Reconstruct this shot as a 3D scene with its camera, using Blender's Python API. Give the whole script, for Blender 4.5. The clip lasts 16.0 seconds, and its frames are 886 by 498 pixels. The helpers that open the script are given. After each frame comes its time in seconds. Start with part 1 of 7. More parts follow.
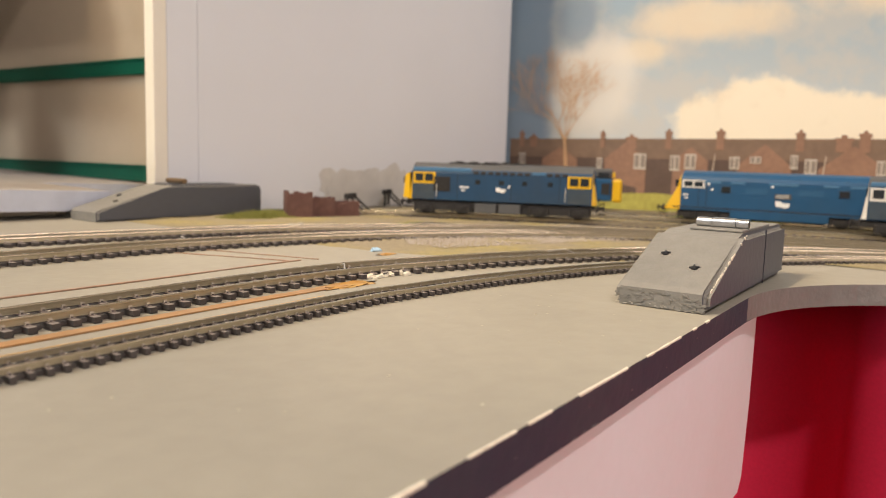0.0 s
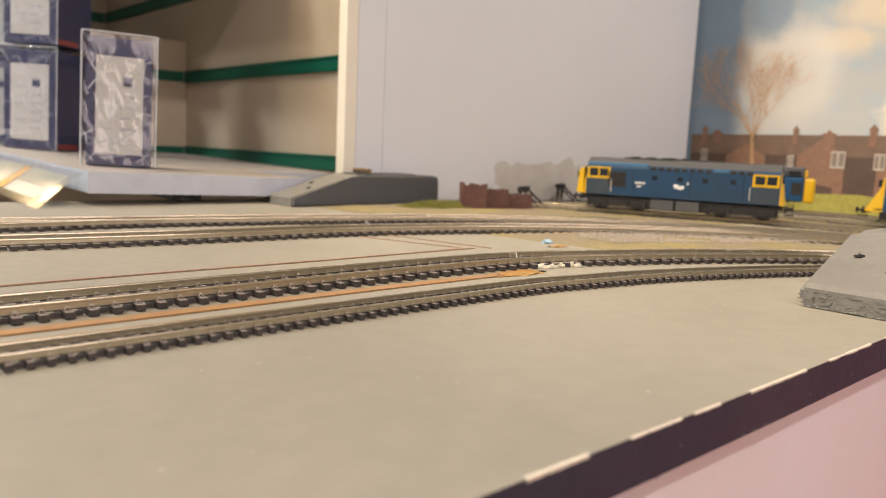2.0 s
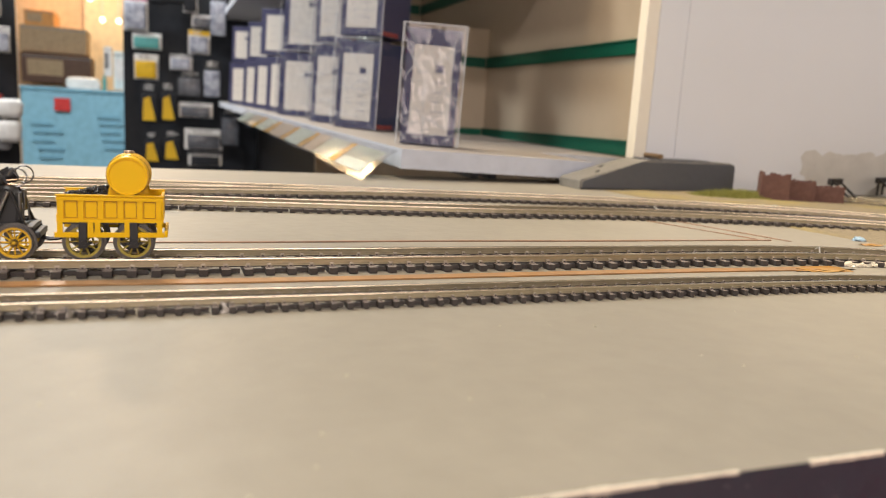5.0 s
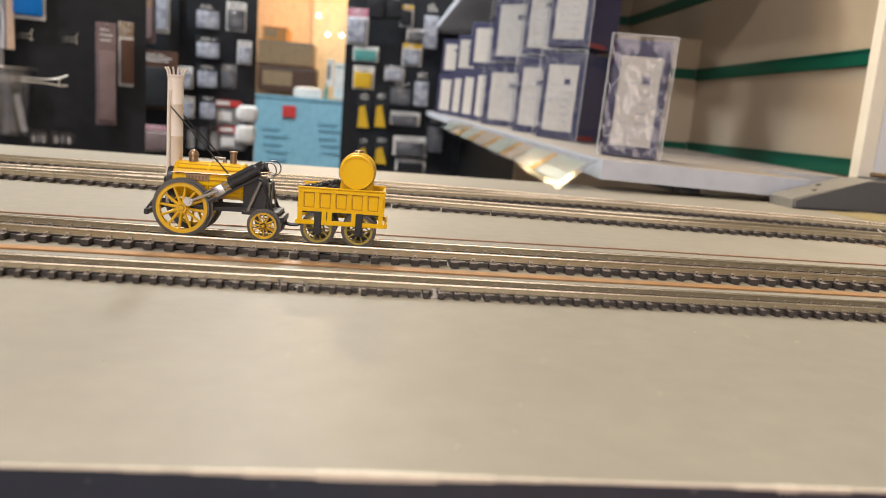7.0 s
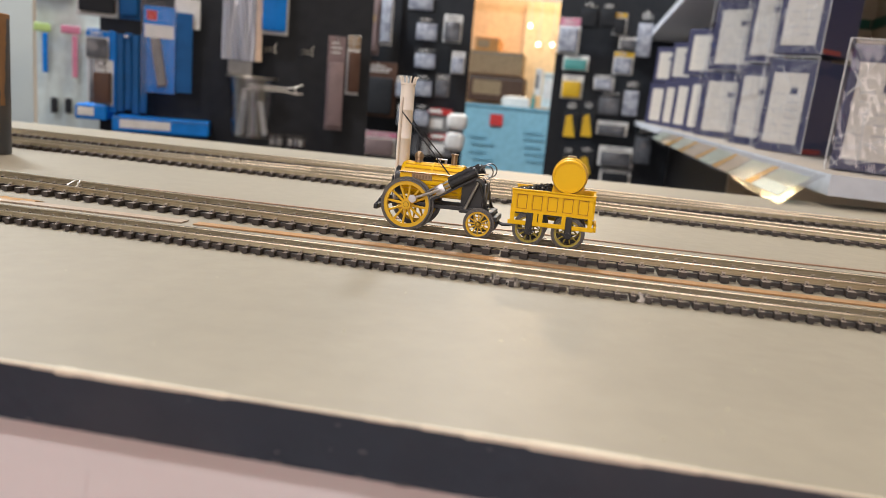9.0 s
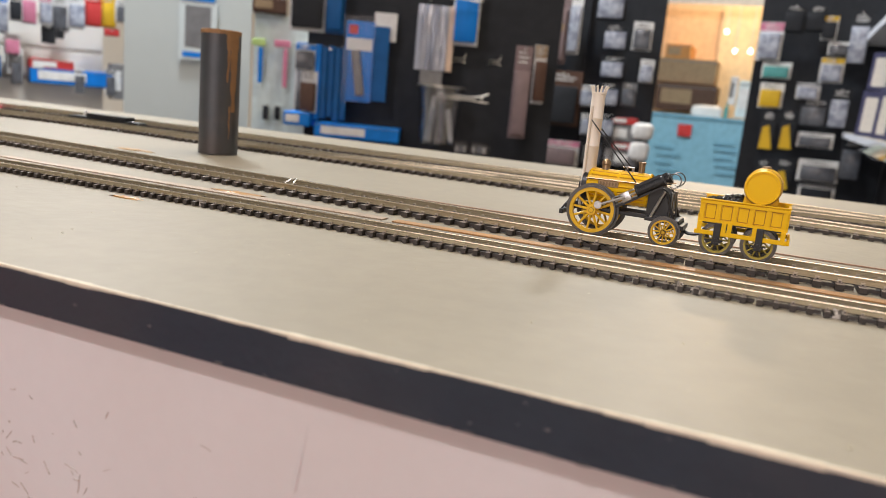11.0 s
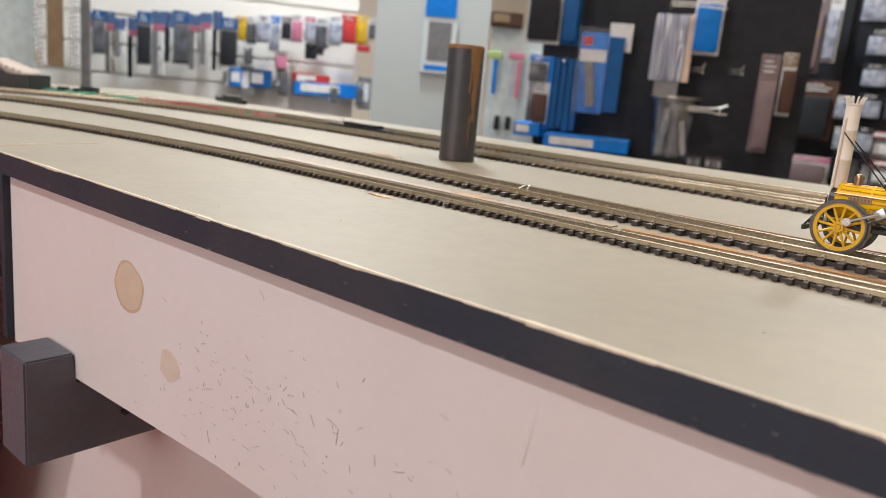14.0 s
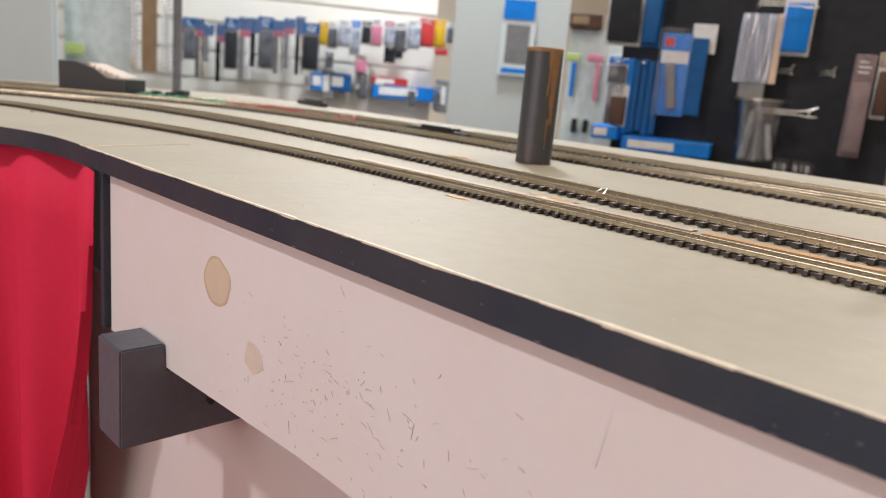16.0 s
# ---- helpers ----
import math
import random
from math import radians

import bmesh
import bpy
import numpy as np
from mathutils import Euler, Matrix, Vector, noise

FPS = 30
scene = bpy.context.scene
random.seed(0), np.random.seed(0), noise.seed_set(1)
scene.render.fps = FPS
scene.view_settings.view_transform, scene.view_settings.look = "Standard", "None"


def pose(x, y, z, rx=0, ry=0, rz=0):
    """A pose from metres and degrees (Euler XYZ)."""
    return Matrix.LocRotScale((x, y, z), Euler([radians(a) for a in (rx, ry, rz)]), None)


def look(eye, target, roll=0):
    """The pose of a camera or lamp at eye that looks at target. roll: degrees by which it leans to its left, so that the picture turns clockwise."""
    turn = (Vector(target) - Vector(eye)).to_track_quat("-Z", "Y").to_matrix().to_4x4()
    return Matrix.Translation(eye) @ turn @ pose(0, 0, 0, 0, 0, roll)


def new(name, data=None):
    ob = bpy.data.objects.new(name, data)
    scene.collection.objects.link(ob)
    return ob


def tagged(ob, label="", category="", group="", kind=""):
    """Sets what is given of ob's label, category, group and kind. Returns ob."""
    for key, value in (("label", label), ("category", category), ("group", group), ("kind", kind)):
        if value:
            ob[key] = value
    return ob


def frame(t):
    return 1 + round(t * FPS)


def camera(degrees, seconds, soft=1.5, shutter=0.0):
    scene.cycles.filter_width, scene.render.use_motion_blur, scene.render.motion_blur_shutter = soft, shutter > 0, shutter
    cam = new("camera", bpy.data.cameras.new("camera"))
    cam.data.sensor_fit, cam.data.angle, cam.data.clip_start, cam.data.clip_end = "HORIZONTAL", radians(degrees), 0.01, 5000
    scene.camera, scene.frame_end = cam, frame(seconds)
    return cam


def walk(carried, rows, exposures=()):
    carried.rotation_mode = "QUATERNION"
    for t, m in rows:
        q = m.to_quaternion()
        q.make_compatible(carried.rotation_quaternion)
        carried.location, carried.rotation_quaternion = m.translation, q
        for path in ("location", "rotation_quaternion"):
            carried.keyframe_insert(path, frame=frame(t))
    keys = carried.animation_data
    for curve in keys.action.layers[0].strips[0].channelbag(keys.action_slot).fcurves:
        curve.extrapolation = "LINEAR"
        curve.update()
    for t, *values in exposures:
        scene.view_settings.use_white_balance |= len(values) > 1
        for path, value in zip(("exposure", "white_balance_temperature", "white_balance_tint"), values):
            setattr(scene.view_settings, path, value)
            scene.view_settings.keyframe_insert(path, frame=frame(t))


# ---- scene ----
# camera: seconds, x, y, z, yaw, pitch, roll; z = 0 is the top of the layout board
cam = camera(61.42, 16.0, soft=0.45)
PATH = [
    (0, 0.0471, -0.1873, 0.0576, -55.453, -6.805, -1.765),
    (0.5, 0.0461, -0.1884, 0.0575, -54.393, -6.879, -1.927),
    (1, 0.0424, -0.1901, 0.0570, -50.125, -6.897, -2.243),
    (1.5, 0.0407, -0.1916, 0.0563, -45.618, -7.004, -2.452),
    (2, 0.0389, -0.1930, 0.0563, -42.250, -7.686, -2.562),
    (2.5, 0.0393, -0.1914, 0.0561, -39.750, -8.703, -2.620),
    (3, 0.0382, -0.1920, 0.0558, -36.740, -9.590, -2.820),
    (3.5, 0.0354, -0.1946, 0.0555, -32.733, -10.001, -2.994),
    (4, 0.0325, -0.1981, 0.0558, -28.424, -10.034, -3.131),
    (6.5, 0.0238, -0.2127, 0.0541, -9.440, -10.050, -4.136),
    (7, 0.0224, -0.2167, 0.0539, -5.502, -10.185, -4.458),
    (7.5, 0.0210, -0.2193, 0.0538, -1.722, -10.342, -4.575),
    (8, 0.0203, -0.2230, 0.0537, 2.151, -10.459, -4.641),
    (8.5, 0.0195, -0.2255, 0.0532, 5.999, -10.632, -4.844),
    (9, 0.0189, -0.2277, 0.0526, 9.991, -10.787, -5.012),
    (11.5, 0.0197, -0.2444, 0.0522, 26.891, -11.531, -5.242),
    (12, 0.0207, -0.2474, 0.0523, 30.013, -11.698, -5.270),
    (12.5, 0.0212, -0.2500, 0.0521, 32.990, -11.791, -5.219),
    (13, 0.0218, -0.2519, 0.0518, 35.729, -11.892, -5.247),
    (13.5, 0.0228, -0.2539, 0.0521, 38.310, -12.043, -5.261),
    (14, 0.0238, -0.2562, 0.0518, 40.907, -12.124, -5.211),
    (14.5, 0.0248, -0.2576, 0.0517, 43.370, -12.229, -5.167),
    (15, 0.0252, -0.2587, 0.0515, 45.110, -12.309, -5.098),
    (15.5, 0.0257, -0.2592, 0.0517, 46.262, -12.384, -5.028),
    (16, 0.0257, -0.2597, 0.0518, 46.674, -12.423, -5.013),
]
EXPO = [(0.0, 0.05, 6760, 12), (3.5, 0.05, 6740, 11), (7.0, 0.02, 6600, 10), (9.0, -0.03, 6450, 10), (12.5, -0.08, 6560, 10), (14.5, 0.0, 6480, 10), (16.0, 0.06, 6480, 10)]
walk(cam, [(t, pose(x, y, z, 90 + pitch, roll, yaw)) for t, x, y, z, yaw, pitch, roll in PATH], EXPO)
cam.data.dof.use_dof = True
cam.data.dof.focus_distance = 0.30
cam.data.dof.aperture_fstop = 15.0

# ---- light: assumed downlights on the unseen shop ceiling, placed to brighten each area ----
world = bpy.data.worlds.new("world")
scene.world = world
world.use_nodes = True
world.node_tree.nodes["Background"].inputs[0].default_value = (0.9, 0.95, 1.0, 1)
world.node_tree.nodes["Background"].inputs[1].default_value = 0.05

FLOOR_Z, CEIL_Z = -0.95, 1.75


def lamp(name, place, target, watts, size, colour):
    data = bpy.data.lights.new(name, "AREA")
    data.shape, data.size, data.energy, data.color = "DISK", size, watts, colour
    ob = new(name, data)
    ob.matrix_world = look(place, target)
    return ob


WARM = (1.0, 0.77, 0.50)
lamp("downlight", (0.02, 0.63, CEIL_Z - 0.03), (0.2, 0.5, 0), 8.4, 0.3, WARM)
lamp("downlight", (0.02, 1.05, CEIL_Z - 0.03), (0.15, 1.05, 0), 8, 0.2, WARM)
lamp("downlight", (-1.0, 0.86, CEIL_Z - 0.03), (-0.8, 0.8, 0), 5.5, 0.3, (0.88, 0.95, 1.0))
lamp("downlight", (-0.42, -1.2, CEIL_Z - 0.03), (-0.2, -0.7, 0), 22, 0.12, (0.98, 0.93, 0.95))
# ceiling spotlight on the backdrop
data = bpy.data.lights.new("spotlight", "SPOT")
data.energy, data.color, data.spot_size, data.spot_blend, data.shadow_soft_size = 105, (1.0, 0.82, 0.58), radians(44), 0.6, 0.03
new("spotlight", data).matrix_world = look((-0.35, 0.68, CEIL_Z - 0.05), (0.95, -0.08, 0.06))
lamp("downlight", (-1.45, 1.15, CEIL_Z - 0.03), (-1.55, 1.25, 0), 44, 0.3, (0.88, 0.95, 1.0))
lamp("downlight", (-2.4, 1.7, CEIL_Z - 0.03), (-2.4, 1.7, 0), 30, 0.3, (1, 0.96, 0.9))
lamp("downlight", (-0.3, 2.6, CEIL_Z - 0.03), (-0.3, 2.7, 0), 48, 0.3, (0.93, 0.97, 1.0))
lamp("downlight", (-0.2, 5.1, CEIL_Z - 0.03), (-0.2, 5.2, 0), 60, 0.3, (1, 0.72, 0.42))
# unseen fill light added behind the camera, as if from a shop window
data = bpy.data.lights.new("window_light", "AREA")
data.shape, data.size, data.size_y, data.energy, data.color = "RECTANGLE", 2.4, 1.3, 30, (1.0, 0.85, 0.80)
new("window_light", data).matrix_world = look((-0.2, -2.97, 0.55), (-0.2, 0, 0.2))


# ---- materials ----
def material(name, colour, rough=0.5, metal=0.0, grain=0.0, scale=40.0, bump=0.0, stain=0.0, stain_scale=6.0, stain_colour=None, coat=0.0, vary=0.0):
    m = bpy.data.materials.new(name)
    m.use_nodes = True
    nt = m.node_tree
    b = nt.nodes["Principled BSDF"]
    b.inputs["Roughness"].default_value, b.inputs["Metallic"].default_value = rough, metal
    b.inputs["Coat Weight"].default_value = coat
    c = (*colour, 1)
    b.inputs["Base Color"].default_value = c
    tc = nt.nodes.new("ShaderNodeTexCoord")
    last = None

    def noise_node(s, detail):
        n = nt.nodes.new("ShaderNodeTexNoise")
        n.inputs["Scale"].default_value, n.inputs["Detail"].default_value = s, detail
        nt.links.new(tc.outputs["Object"], n.inputs["Vector"])
        return n

    def mix(fac, a, bcol):
        x = nt.nodes.new("ShaderNodeMix")
        x.data_type = "RGBA"
        nt.links.new(fac, x.inputs[0])
        if a is None:
            x.inputs[6].default_value = c
        else:
            nt.links.new(a, x.inputs[6])
        x.inputs[7].default_value = (*bcol, 1)
        return x.outputs[2]

    def ramp(node, lo, hi, top):
        r = nt.nodes.new("ShaderNodeMapRange")
        r.inputs["From Min"].default_value, r.inputs["From Max"].default_value = lo, hi
        r.inputs["To Max"].default_value = top
        nt.links.new(node.outputs[0], r.inputs["Value"])
        return r.outputs[0]

    if stain:
        last = mix(ramp(noise_node(stain_scale, 4), 0.42, 0.7, stain), last, stain_colour or [v * 0.6 for v in colour])
    if grain:
        last = mix(ramp(noise_node(scale, 5), 0.3, 0.75, grain), last, [v * 0.55 for v in colour])
    if vary:
        oi = nt.nodes.new("ShaderNodeObjectInfo")
        r = nt.nodes.new("ShaderNodeMath")
        r.operation = "MULTIPLY"
        r.inputs[1].default_value = vary
        nt.links.new(oi.outputs["Random"], r.inputs[0])
        last = mix(r.outputs[0], last, [v * 1.9 for v in colour])
    if last is not None:
        nt.links.new(last, b.inputs["Base Color"])
    if bump:
        bn = nt.nodes.new("ShaderNodeBump")
        bn.inputs["Strength"].default_value, bn.inputs["Distance"].default_value = bump, 0.001
        nt.links.new(noise_node(scale * 1.6, 6).outputs[0], bn.inputs["Height"])
        nt.links.new(bn.outputs[0], b.inputs["Normal"])
    return m


M_BOARD = material("board_paint", (0.330, 0.300, 0.238), 0.5, grain=0.2, scale=110, bump=0.2, stain=0.26, stain_scale=9)
M_BOARD.node_tree.nodes["Principled BSDF"].inputs["Specular IOR Level"].default_value = 0.32
M_EDGE = material("edge_paint", (0.026, 0.037, 0.054), 0.6, grain=0.3, scale=120, bump=0.35, stain=0.45, stain_scale=22, stain_colour=(0.06, 0.06, 0.066))
M_RAW = material("chipped_ply", (0.62, 0.52, 0.38), 0.7, grain=0.3, scale=300)
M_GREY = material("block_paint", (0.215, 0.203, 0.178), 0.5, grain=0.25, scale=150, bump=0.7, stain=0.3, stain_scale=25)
M_DGREY = material("block_dark_grey", (0.085, 0.088, 0.10), 0.5, grain=0.2, scale=150, bump=0.3)
M_WHITE = material("white_laminate", (0.78, 0.755, 0.75), 0.45, stain=0.34, stain_scale=6, stain_colour=(0.66, 0.55, 0.47), grain=0.05, scale=200, bump=0.05)
M_WALL = material("white_wall_panel", (0.70, 0.71, 0.73), 0.6, stain=0.1, stain_scale=5, bump=0.06, scale=30)
M_STRIP = material("edge_lipping", (0.80, 0.74, 0.62), 0.5, grain=0.1)
M_CURTAIN = material("red_cloth", (0.68, 0.014, 0.065), 0.8, grain=0.25, scale=500, bump=0.1)
M_RAILSIDE = material("rail_side", (0.50, 0.44, 0.315), 0.30, 0.75, grain=0.35, scale=250)
M_RAILTOP = material("rail_head", (0.95, 0.87, 0.70), 0.24, 1.0, grain=0.2, scale=300)
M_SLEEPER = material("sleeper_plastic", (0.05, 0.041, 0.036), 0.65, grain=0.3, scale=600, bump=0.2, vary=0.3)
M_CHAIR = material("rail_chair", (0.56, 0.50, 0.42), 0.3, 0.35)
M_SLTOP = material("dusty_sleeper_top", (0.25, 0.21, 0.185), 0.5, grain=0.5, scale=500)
M_COPPER = material("copper_tape", (0.50, 0.27, 0.11), 0.42, 0.3, grain=0.4, scale=120, stain=0.4, stain_scale=30, stain_colour=(0.42, 0.36, 0.28))
M_GLUE = material("dried_glue", (0.66, 0.60, 0.47), 0.15, grain=0.3, scale=200, bump=0.5)
M_SLAT = material("slatwall_panel", (0.45, 0.365, 0.265), 0.6, grain=0.08, scale=60)
M_GREEN = material("green_slot_insert", (0.0, 0.085, 0.05), 0.35)
M_SHELF = material("shelf_white", (0.56, 0.59, 0.66), 0.6, grain=0.25, scale=90, bump=0.4)
M_SHELFTOP = material("brownish_shelf_top", (0.36, 0.325, 0.29), 0.5, grain=0.2, scale=60, stain=0.3, stain_scale=9)
M_BLACK = material("black_panel", (0.012, 0.012, 0.014), 0.5)
M_FLOOR = material("shop_floor", (0.16, 0.13, 0.11), 0.4, grain=0.3, scale=12)
M_PLASTER = material("shop_plaster", (0.72, 0.69, 0.64), 0.8, stain=0.1)
M_CEIL = material("ceiling_paint", (0.8, 0.79, 0.77), 0.9)
M_YELLOW = material("yellow_enamel", (0.86, 0.51, 0.002), 0.36, grain=0.06, scale=300)
M_YELLOW.node_tree.nodes["Principled BSDF"].inputs["Specular IOR Level"].default_value = 0.25
M_LOCOBLACK = material("satin_black", (0.013, 0.014, 0.017), 0.38)
M_STEEL = material("bright_steel", (0.58, 0.58, 0.60), 0.28, 1.0)
M_DSTEEL = material("dull_steel", (0.20, 0.20, 0.20), 0.35, 0.9)
M_LETTER = material("plate_lettering", (0.20, 0.13, 0.07), 0.4, 0.5)
M_PLANK = material("shaded_plank_joint", (0.62, 0.33, 0.002), 0.5)
M_RECESS = material("brown_recess_shade", (0.36, 0.16, 0.004), 0.6)
M_BRASS = material("aged_brass", (0.32, 0.22, 0.13), 0.35, 0.8)
M_CREAM = material("white_chimney_paint", (0.80, 0.72, 0.62), 0.4, grain=0.05, scale=300)
M_COAL = material("coal", (0.014, 0.014, 0.016), 0.07, bump=0.8, scale=500)


# ---- mesh helpers ----
def finish(bm, name, mat, smooth=False):
    bmesh.ops.recalc_face_normals(bm, faces=bm.faces)
    me = bpy.data.meshes.new(name)
    bm.to_mesh(me)
    bm.free()
    for m in (mat if isinstance(mat, (list, tuple)) else [mat]):
        me.materials.append(m)
    if smooth:
        for p in me.polygons:
            p.use_smooth = True
        me.set_sharp_from_angle(angle=radians(40))
    return me


def part(name, bm, mat, parent, label="", smooth=False):
    ob = new(name, finish(bm, name, mat, smooth))
    ob.parent = parent
    if label:
        ob["label"] = label
    return ob


def thing(name, label, category, m=None, group="", kind=""):
    ob = new(name)
    ob.empty_display_size = 0.01
    ob.matrix_world = m or Matrix()
    return tagged(ob, label, category, group, kind)


def solid(name, bm, mat, label, category, m=None, group="", kind="", smooth=False):
    ob = new(name, finish(bm, name, mat, smooth))
    ob.matrix_world = m or Matrix()
    return tagged(ob, label, category, group, kind)


def add_box(bm, x0, y0, z0, x1, y1, z1, bevel=0.0, m=None, slot=0):
    r = bmesh.ops.create_cube(bm, size=1.0)
    vs = r["verts"]
    for v in vs:
        v.co = Vector(((x0 + x1) / 2 + v.co.x * (x1 - x0), (y0 + y1) / 2 + v.co.y * (y1 - y0), (z0 + z1) / 2 + v.co.z * (z1 - z0)))
    faces = {f for v in vs for f in v.link_faces}
    for f in faces:
        f.material_index = slot
    if bevel:
        es = list({e for v in vs for e in v.link_edges})
        r2 = bmesh.ops.bevel(bm, geom=es, offset=bevel, segments=2, affect="EDGES", profile=0.5)
        vs = list({v for f in r2["faces"] for v in f.verts} | {v for v in vs if v.is_valid})
    if m is not None:
        bmesh.ops.transform(bm, matrix=m, verts=[v for v in vs if v.is_valid])
    return bm


def box(*a, **k):
    return add_box(bmesh.new(), *a, **k)


def add_rod(bm, a, b, r0, r1=None, n=10, caps=True):
    a, b = Vector(a), Vector(b)
    m = Matrix.Translation((a + b) / 2) @ (b - a).to_track_quat("Z", "Y").to_matrix().to_4x4()
    bmesh.ops.create_cone(bm, cap_ends=caps, segments=n, radius1=r0, radius2=r0 if r1 is None else r1, depth=(b - a).length, matrix=m)
    return bm


def rod(*a, **k):
    return add_rod(bmesh.new(), *a, **k)


def add_prism(bm, outline, lo, hi, axis="y", slot=0):
    """A flat outline, given as pairs, drawn out along an axis from lo to hi."""
    def put(p, q):
        return {"y": (p[0], q, p[1]), "z": (p[0], p[1], q), "x": (q, p[0], p[1])}[axis]
    a = [bm.verts.new(put(p, lo)) for p in outline]
    b = [bm.verts.new(put(p, hi)) for p in outline]
    fs = [bm.faces.new(a), bm.faces.new(b)]
    n = len(a)
    for i in range(n):
        fs.append(bm.faces.new((a[i], a[(i + 1) % n], b[(i + 1) % n], b[i])))
    for f in fs:
        f.material_index = slot
    return bm


def prism(outline, lo, hi, axis="y"):
    return add_prism(bmesh.new(), outline, lo, hi, axis)


def add_lathe(bm, profile, m=None, n=24):
    """Rings (radius, height) turned about z."""
    rings = []
    for r, z in profile:
        rings.append([bm.verts.new((r * math.cos(2 * math.pi * i / n), r * math.sin(2 * math.pi * i / n), z)) for i in range(n)])
    for a, b in zip(rings, rings[1:]):
        for i in range(n):
            bm.faces.new((a[i], a[(i + 1) % n], b[(i + 1) % n], b[i]))
    bm.faces.new(rings[0])
    bm.faces.new(rings[-1])
    if m is not None:
        bmesh.ops.transform(bm, matrix=m, verts=[v for r in rings for v in r])
    return bm


def lathe(profile, m=None, n=24):
    return add_lathe(bmesh.new(), profile, m, n)


def add_tube(bm, pts, r, n=6):
    """A wire of round section along points."""
    pts = [Vector(p) for p in pts]
    rings = []
    for i, p in enumerate(pts):
        d = (pts[min(i + 1, len(pts) - 1)] - pts[max(i - 1, 0)]).normalized()
        q = d.to_track_quat("Z", "Y").to_matrix()
        rings.append([bm.verts.new(p + q @ Vector((r * math.cos(2 * math.pi * k / n), r * math.sin(2 * math.pi * k / n), 0))) for k in range(n)])
    for a, b in zip(rings, rings[1:]):
        for k in range(n):
            bm.faces.new((a[k], a[(k + 1) % n], b[(k + 1) % n], b[k]))
    bm.faces.new(rings[0])
    bm.faces.new(rings[-1])
    return bm


def tube(pts, r, n=6):
    return add_tube(bmesh.new(), pts, r, n)


def smooth_path(ctrl, step=0.004):
    """Points at even steps on a smooth curve through the control points."""
    c = [Vector((x, y, 0)) for x, y in ctrl]
    c = [2 * c[0] - c[1]] + c + [2 * c[-1] - c[-2]]
    fine = []
    for i in range(1, len(c) - 2):
        for k in range(60):
            t = k / 60
            p0, p1, p2, p3 = c[i - 1:i + 3]
            fine.append(0.5 * ((2 * p1) + (p2 - p0) * t + (2 * p0 - 5 * p1 + 4 * p2 - p3) * t * t + (3 * p1 - p0 - 3 * p2 + p3) * t ** 3))
    fine.append(c[-2])
    out, left = [fine[0]], step
    for a, b in zip(fine, fine[1:]):
        d = (b - a).length
        while left <= d:
            out.append(a + (b - a) * (left / d))
            left += step
        left -= d
    return out


def offset_path(pts, off):
    out = []
    for i, p in enumerate(pts):
        d = (pts[min(i + 1, len(pts) - 1)] - pts[max(i - 1, 0)]).normalized()
        out.append(p + Vector((-d.y, d.x, 0)) * off)
    return out


def add_sweep(bm, pts, section, slots=None):
    """A section (side, up) swept along a path that lies flat."""
    rings = []
    for i, p in enumerate(pts):
        d = (pts[min(i + 1, len(pts) - 1)] - pts[max(i - 1, 0)]).normalized()
        s = Vector((-d.y, d.x, 0))
        rings.append([bm.verts.new(p + s * a + Vector((0, 0, b))) for a, b in section])
    n = len(section)
    for a, b in zip(rings, rings[1:]):
        for k in range(n):
            f = bm.faces.new((a[k], a[(k + 1) % n], b[(k + 1) % n], b[k]))
            if slots:
                f.material_index = slots[k]
    bm.faces.new(rings[0])
    bm.faces.new(rings[-1])
    return bm


# ---- setting: room ----
def structure(name, bm, mat, label, category, smooth=False):
    return solid(name, bm, mat, label, category, kind="structure", smooth=smooth)


structure("floor", box(-4, -3, FLOOR_Z - 0.1, 3, 7, FLOOR_Z), M_FLOOR, "dark worn shop floor", "floor")
structure("ceiling", box(-4, -3, CEIL_Z, 3, 7, CEIL_Z + 0.1), M_CEIL, "plain white shop ceiling", "ceiling")
b = bmesh.new()
for a in ((-4, -1.4), (1.0, 3)):
    add_box(b, a[0], -3.1, FLOOR_Z, a[1], -3, CEIL_Z)
add_box(b, -1.4, -3.1, FLOOR_Z, 1.0, -3, -0.1)
add_box(b, -1.4, -3.1, 1.2, 1.0, -3, CEIL_Z)
structure("wall_south", b, M_PLASTER, "plain pale shop wall with an assumed wide window opening", "wall")
# assumed window, out of view, added round the fill light
win = thing("window_1", "assumed wide shop window with a white frame, out of view", "window", kind="structure")
for x0, x1, z0, z1 in ((-1.4, -1.35, -0.1, 1.2), (0.95, 1.0, -0.1, 1.2), (-1.35, 0.95, -0.1, -0.05), (-1.35, 0.95, 1.15, 1.2), (-0.22, -0.18, -0.05, 1.15)):
    part("window_frame", box(x0, -3.08, z0, x1, -3.02, z1), M_CEIL, win)
structure("wall_north", box(-4, 7, FLOOR_Z, 3, 7.1, CEIL_Z), M_PLASTER, "plain pale shop wall", "wall")
structure("wall_west", box(-4.1, -3, FLOOR_Z, -4, 7, CEIL_Z), M_PLASTER, "plain pale shop wall", "wall")
structure("wall_east", box(3, -3, FLOOR_Z, 3.1, 7, CEIL_Z), M_PLASTER, "plain pale shop wall", "wall")

# ---- the layout board: U-shaped, with rounded inner corners ----
EDGE_Y, REAR_Y, THICK = -0.1124, 0.46, 0.0112


def arc(cx, cy, r, a0, a1, n):
    return [(cx + r * math.cos(radians(a0 + (a1 - a0) * i / n)), cy + r * math.sin(radians(a0 + (a1 - a0) * i / n))) for i in range(n + 1)]


